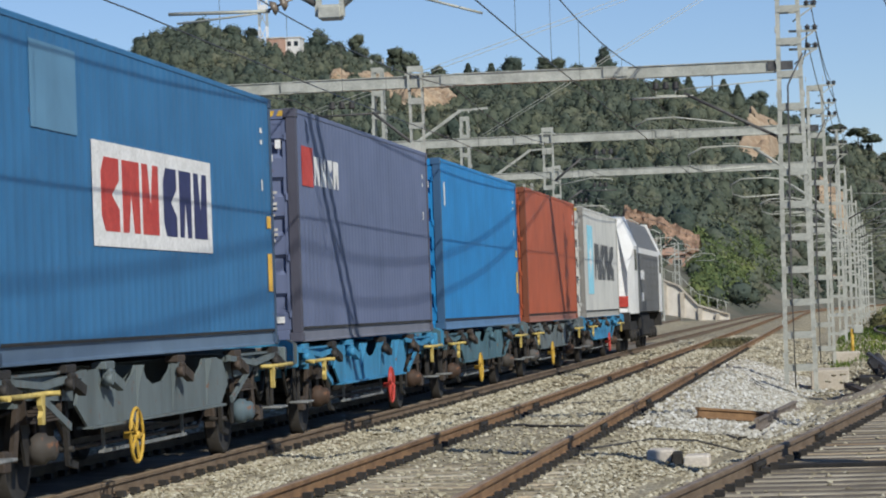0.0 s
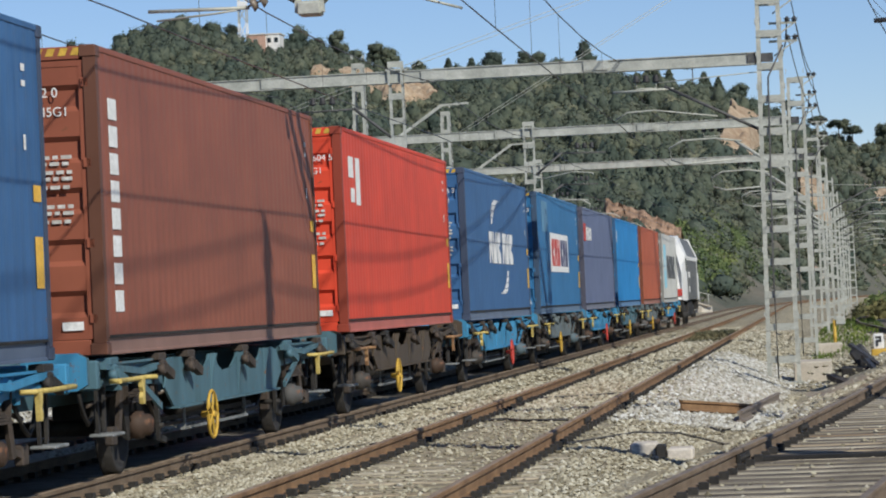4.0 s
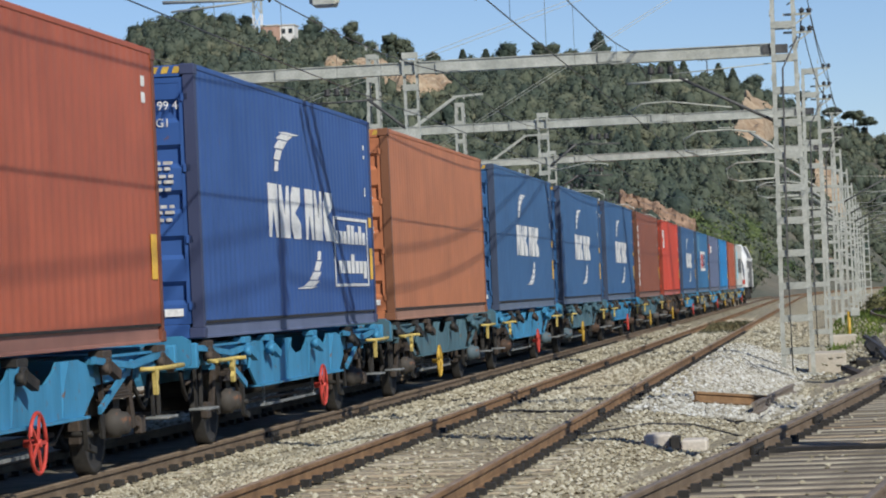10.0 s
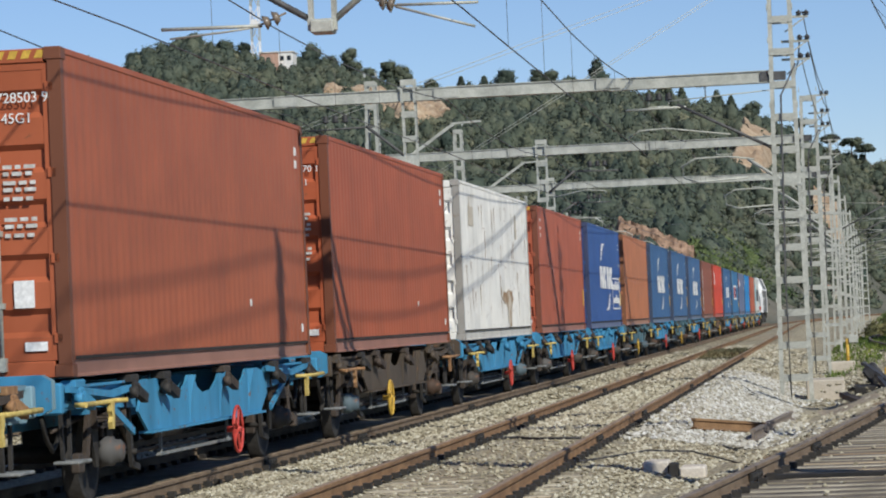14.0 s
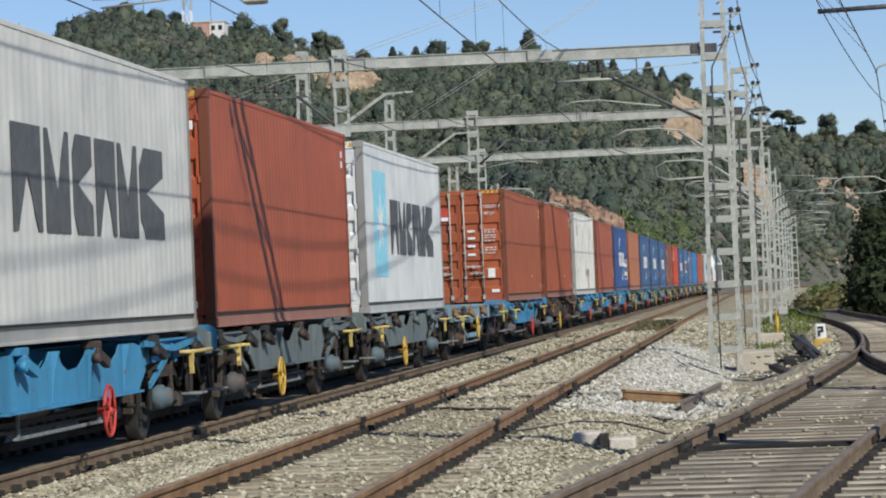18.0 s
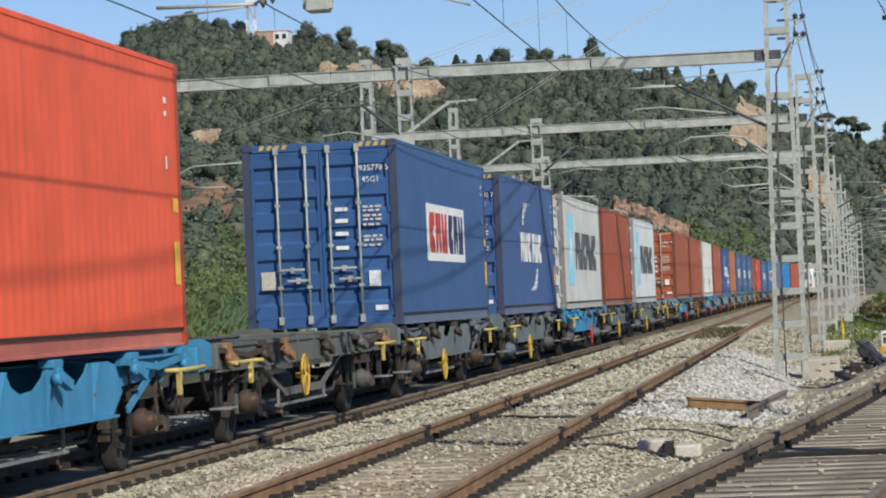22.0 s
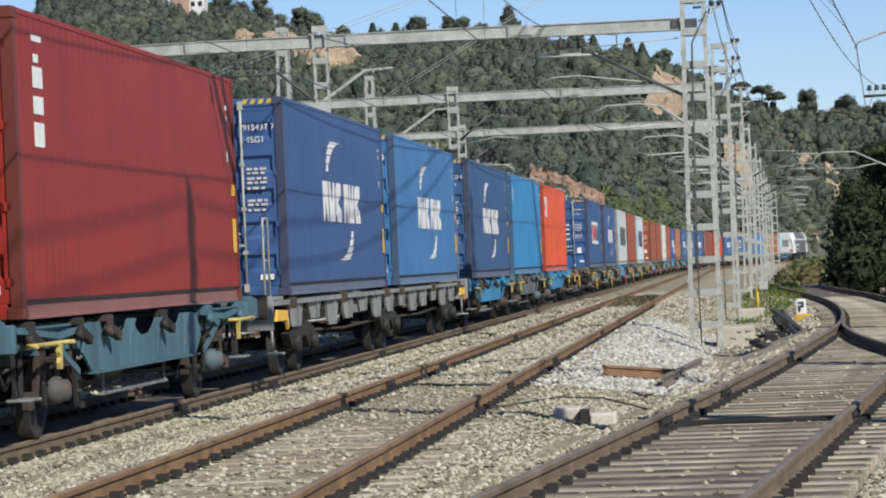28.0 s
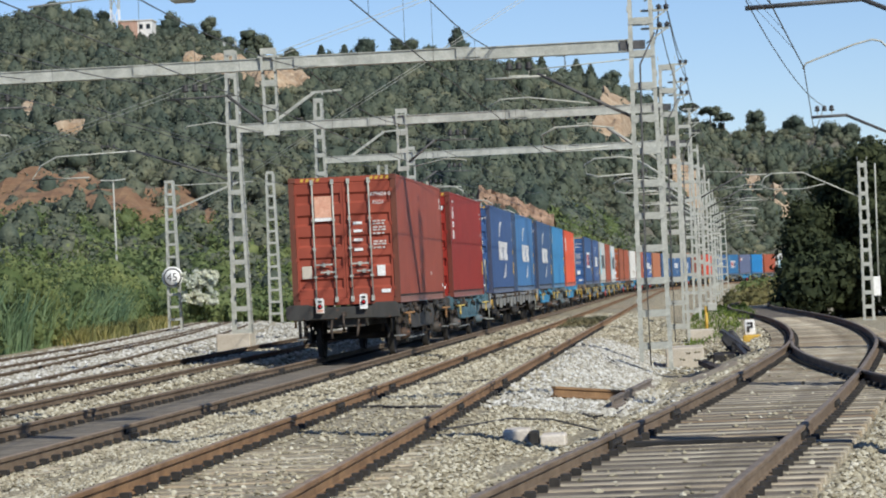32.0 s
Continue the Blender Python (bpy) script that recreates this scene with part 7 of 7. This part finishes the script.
def house(name, x, y, z, w, d, h, roof, label, wall=None, storeys=2, bays=3, group=""):
    b = thing(name, label, "house", group)
    part("wall", Geo().box(x - w / 2, x + w / 2, y - d / 2, y + d / 2, z - 3, z + h), wall or RENDERED, b)
    if roof:
        part("roof", Geo().prism([(x - w / 2 - .4, z + h), (x + w / 2 + .4, z + h), (x, z + h + roof)], "y", y - d / 2 - .4, y + d / 2 + .4), TERRACOTTA, b, "terracotta tiled roof")
    else:
        part("roof", Geo().box(x - w / 2 - .2, x + w / 2 + .2, y - d / 2 - .2, y + d / 2 + .2, z + h, z + h + .25), RENDERED, b)
    for i in range(storeys):
        for j in range(bays):
            wx = x - w / 2 + w * (j + 0.5) / bays
            wz = z + h * (i + 0.35) / storeys
            f = part("window", Geo().box(wx - .5, wx + .5, y - d / 2 - .05, y - d / 2 + .05, wz, wz + 1.2), STEEL, b)
            part("pane", Geo().box(wx - .42, wx + .42, y - d / 2 - .07, y - d / 2 - .051, wz + .08, wz + 1.12), DARK_GLASS, f)
    return b


house("hilltop_house", -125.6, 688, 61.4, 4.0, 6, 3.3, 0, "terracotta coloured house on top of the hill", TERRACOTTA, 1, 1)
house("hilltop_house", -122.0, 690, 61.9, 3.3, 6, 2.9, 0, "white house on top of the hill", LOCO_WHITE, 1, 2)
tower = thing("radio_tower", "pale grey lattice radio tower on the hilltop", "tower")
for i in range(6):
    m = WHITE if i % 2 else STEEL
    for a, b in ((-1, -1), (1, -1), (1, 1), (-1, 1)):
        part("leg", Geo().bar((-129.2 + a * 0.9, 690 + b * 0.9, 60 + 4 * i), (-129.2 + a * 0.9, 690 + b * 0.9, 64 + 4 * i), 0.22, 0.22), m, tower)
    for a in (-1, 1):
        part("brace", Geo().bar((-129.2 + a * 0.9, 689.1, 60 + 4 * i), (-129.2 - a * 0.9, 689.1, 64 + 4 * i), 0.16, 0.16), m, tower)
part("dish", Geo().lathe([(0.1, 0), (0.9, -0.3), (0.95, -0.35)], (-129.2, 688.9, 72), "y", 16), WHITE, tower)
rows = []
for j in range(19):
    row = []
    for i in range(41):
        x = -26.0 + 10.6 * i / 40
        top = 13.7 - 0.45 * (x + 26) - 3.4 * max(0, -23.6 - x) ** 0.8 + 0.7 * noise.noise(Vector((x * 0.9, 3, 1)))
        f = j / 18
        rough = noise.noise(Vector((x * 0.8, f * 7, 5))) + 0.6 * noise.noise(Vector((x * 2.3, f * 16, 9)))
        row.append((x, 334 + 7 * f + 0.9 * rough, 1.0 + (top - 1.0) * f + 0.3 * rough))
    rows.append(row)
rows.append([(x, y + 14, z - 3) for x, y, z in rows[-1]])
solid("rock_face", Geo().quad_strip(rows, close=False), CUTTING, "crumbling terracotta red cutting at the hill's foot", "rock", "bare patches of the hill")
for x, y, z, w, h in ((-21.5, 333, 5.2, 3.4, 3.0), (-18.2, 333, 4.0, 3.0, 2.6)):
    house("brick_house", x, y, z, w, 4, h, 0.9, "small brick house with a terracotta roof at the hill's foot", TERRACOTTA, 1, 2, "houses at the foot of the hill")
for i, (x, y, z, h) in enumerate(((-2.5, 452, 1.0, 3), (10, 545, 1.0, 3.2), (17, 560, 0.6, 3))):
    house("brick_house", x, y, z, 5.5, 6, h, 1.2, "pale house with a terracotta roof in the valley", RENDERED, 2, 3, "houses at the foot of the hill")
wall = thing("retaining_wall", "pale concrete ramp wall with a railing beside the line", "wall")
SLOPE = [(-17.2, 3.9), (-14.9, 2.95), (-13.2, 1.1), (-10.3, 0.15)]
part("wall_body", Geo().prism([(-17.2, -1.0), *SLOPE, (-10.3, -1.0)], "y", 283, 284), RENDERED, wall)
for (xa, za), (xb, zb) in zip(SLOPE, SLOPE[1:]):
    part("coping", Geo().bar((xa, 283.4, za + 0.05), (xb, 283.4, zb + 0.05), 1.3, 0.12), CONCRETE, wall)
for i in range(9):
    x = -17 + 0.8 * i
    z = next(za + (zb - za) * (x - xa) / (xb - xa) for (xa, za), (xb, zb) in zip(SLOPE, SLOPE[1:]) if x <= xb)
    part("rail_post", Geo().tube((x, 283.2, z), (x, 283.2, z + 1.1), 0.035, 6), STEEL, wall)
    if i % 2:
        part("buttress", Geo().box(x - 0.2, x + 0.2, 282.7, 283.0, -1.0, z - 0.2, 0.03), CONCRETE, wall)
for (xa, za), (xb, zb) in zip(SLOPE, SLOPE[1:]):
    part("handrail", Geo().tube((xa, 283.2, za + 1.1), (xb, 283.2, zb + 1.1), 0.035, 6), STEEL, wall)
spots = []
for i in range(420):
    y = rng.uniform(288, 400)
    x = rng.uniform(-0.047, -0.012) * y
    if x > main_line(y)[0] - 5:
        continue
    h = rng.uniform(0.7, 1.6)
    spots.append(((x, y, hill(x, y) + h * 0.5), (h * 1.1, h * 1.1, h), 110, 0.17))
for i in range(700):
    y = rng.uniform(266, 342)
    x = rng.uniform(-0.28, -0.09) * y
    h = rng.uniform(0.6, 1.7)
    spots.append(((x, y, hill(x, y) + h * 0.5), (h * 1.1, h * 1.1, h), 90, 0.19))
tagged(new("valley_bushes", clump_mesh("valley_bushes", spots, BUSH, 71)), "yellow green bushes at the foot of the hill", "bushes", kind="stuff")
for x, h, arm in ((-57.1, 13.3, 1), (-53.5, 10.6, 1), (-41.9, 11.0, 2), (-60.2, 7.0, 0)):
    lamp = thing("street_lamp", "tall grey street lamp behind the bushes", "street lamp", "street lamps")
    part("pole", Geo().tube((x, 220, -0.8), (x, 220, h - 0.75), 0.10, 8, 0.06), STEEL, lamp)
    for s in ((-1,) if arm == 1 else (-1, 1) if arm == 2 else ()):
        part("head", Geo().prism([(0, 0), (s * 0.9, 0.06), (s * 0.9, 0.16), (0, 0.1)], "y", -0.14, 0.14), STEEL, lamp, at=pose(x, 220, h - 0.78))

# ---- small things in the yard ----
footing = solid("mast_footing", Geo().box(-0.75, 0.10, 68.9, 71.0, -0.75, -0.12, 0.03), CONCRETE, "buff concrete mast footing in the ballast", "footing", "mast footings")
solid("mast_footing", Geo().box(-14.75, -13.7, 93.1, 94.3, -0.6, 0.34, 0.03), CONCRETE, "buff concrete mast footing in the ballast", "footing", "mast footings")
solid("mast_footing", Geo().box(-0.35, 0.5, 94.4, 95.6, -0.75, -0.2, 0.03), CONCRETE, "buff concrete mast footing in the ballast", "footing", "mast footings")


def scrap_rail(a, b, label, material):
    g = Geo()
    d = (Vector(b) - Vector(a)).normalized()
    s = Vector((d.y, -d.x, 0))
    rings = [[tuple(Vector(p) + s * q + Vector((0, 0, h + 0.19))) for q, h in rail_profile(0, 0)] for p in (a, b)]
    return solid("scrap_rail", g.quad_strip(rings), material, label, "rail", "scrap rails")


scrap_rail((-1.98, 41.3, bed_height(-1.98, 41.3)), (-1.08, 42.7, bed_height(-1.08, 42.7)), "short length of rusty rail on the ballast", RAIL)
scrap_rail((-1.16, 40.1, bed_height(-1.16, 40.1)), (-0.82, 50.8, bed_height(-0.82, 50.8)), "long dull offcut of rail on the ballast", RAIL_DULL)
for x, y, w in ((-1.905, 31.5, 0.135), (-1.525, 31.35, 0.13)):
    solid("concrete_block", Geo().box(x - w, x + w, y - 0.25, y + 0.25, bed_height(x, y) - 0.05, bed_height(x, y) + 0.12, 0.02), RENDERED, "small pale concrete block half buried", "block", "concrete blocks")
solid("cable_box", Geo().box(-1.77, -1.67, 31.1, 31.4, bed_height(-1.72, 31.2) - 0.02, bed_height(-1.72, 31.2) + 0.13, 0.015), DARK_STEEL, "small dark box between concrete blocks", "box")
sandy = surface("sandy_earth", (0.30, 0.245, 0.17), (0.42, 0.35, 0.26), 1.2, 0.95, fine=14.0, depth=0.03)
rows = []
for j in range(21):
    row = []
    for i in range(13):
        x, y = -0.85 + 2.0 * i / 12, 49.5 + 15.0 * j / 20
        e = min(min(i, 12 - i) / 3, min(j, 20 - j) / 4, 1) + 0.35 * noise.noise(Vector((x * 2, y * 0.5, 3)))
        row.append((x, y, bed_height(x, y) - 0.12 + 0.16 * min(max(e, 0), 1)))
    rows.append(row)
solid("earth_patch", Geo().quad_strip(rows, close=False, smooth=True), sandy, "patch of trodden buff earth beside the mast", kind="structure")
post = thing("marker_post", "yellow post with a grey box beside its head in the grass", "post")
z = bed_height(0.28, 96.5)
part("pole", Geo().tube((0.28, 96.5, z - 0.2), (0.28, 96.5, z + 0.95), 0.05, 8), YELLOW, post)
part("head", Geo().box(0.33, 0.62, 96.4, 96.6, z + 0.80, z + 1.05, 0.02), STEEL, post, "grey box head")
lever = thing("switch_stand", "black hand switch stand with a counterweight", "switch stand")
z = bed_height(0.7, 66)
part("base", Geo().box(0.30, 1.10, 65.2, 67.2, z - 0.15, z + 0.10, 0.02), DARK_STEEL, lever)
part("arm", Geo().bar((1.05, 63.2, z + 0.0), (0.78, 67.0, z + 0.30), 0.10, 0.10), BLACK, lever)
part("arm", Geo().bar((1.25, 62.6, z + 0.05), (0.95, 65.6, z + 0.22), 0.07, 0.07), IRON, lever)
part("counterweight", Geo().box(-0.18, 0.18, -0.18, 0.18, -0.20, 0.24, 0.06), BLACK, lever, "heavy black counterweight", at=pose(0.74, 67.3, z + 0.30, 0, -35, 0))
part("plate", Geo().bar((0.50, 66.4, z + 0.58), (1.26, 66.2, z + 0.0), 0.30, 0.06), BLACK, lever, "slanting black plate")
part("tie_bar", Geo().bar((0.05, 64.0, z - 0.02), (0.42, 59.0, z - 0.05), 0.16, 0.10), IRON, lever, "rusty tie bar")
part("tie_bar", Geo().bar((0.2, 68.0, z - 0.02), (1.3, 67.0, z + 0.06), 0.10, 0.08), IRON, lever, "rusty tie bar")
ind = thing("switch_indicator", "low white indicator board on a yellow foot", "indicator")
z = bed_height(1.33, 75)
part("foot", Geo().box(1.08, 1.52, 74.8, 75.3, z - 0.1, z + 0.13, 0.02), YELLOW, ind)
part("board", Geo().box(1.14, 1.38, 74.95, 75.05, z + 0.13, z + 0.50, 0.015), WHITE, ind)
part("mark", Geo().prism([(1.19, z + 0.20), (1.25, z + 0.20), (1.25, z + 0.30), (1.33, z + 0.30), (1.33, z + 0.44), (1.19, z + 0.44), (1.19, z + 0.39), (1.28, z + 0.39), (1.28, z + 0.35), (1.19, z + 0.35)], "y", 74.93, 74.949), BLACK, ind)
rock = stones("rubble_pile", 160, lambda r: (0.6 + r.normal() * 0.5, 71 + r.normal() * 2.5, bed_height(0.6, 71) + abs(r.normal()) * 0.12), 0.025, 0.06, STONE, "heap of pale rubble")


# ---- what moves ----
def motions():
    for ob, mid, reach, z in MOVERS:
        walk(ob, [(t, on_line(mid + run(t), reach, z)) for t in range(0, 33)])
    # the wheels turn as they roll
    lead, *others = WHEELSETS
    walk(lead, [(k / 30, pose(0, 0, 0, -math.degrees(run(k / 30) / 0.46) % 360, 0, 0)) for k in range(0, 961)])
    for ob in others:
        ob.rotation_mode = "QUATERNION"
        keys = ob.animation_data_create()
        keys.action = lead.animation_data.action
        keys.action_slot = lead.animation_data.action_slot


motions()
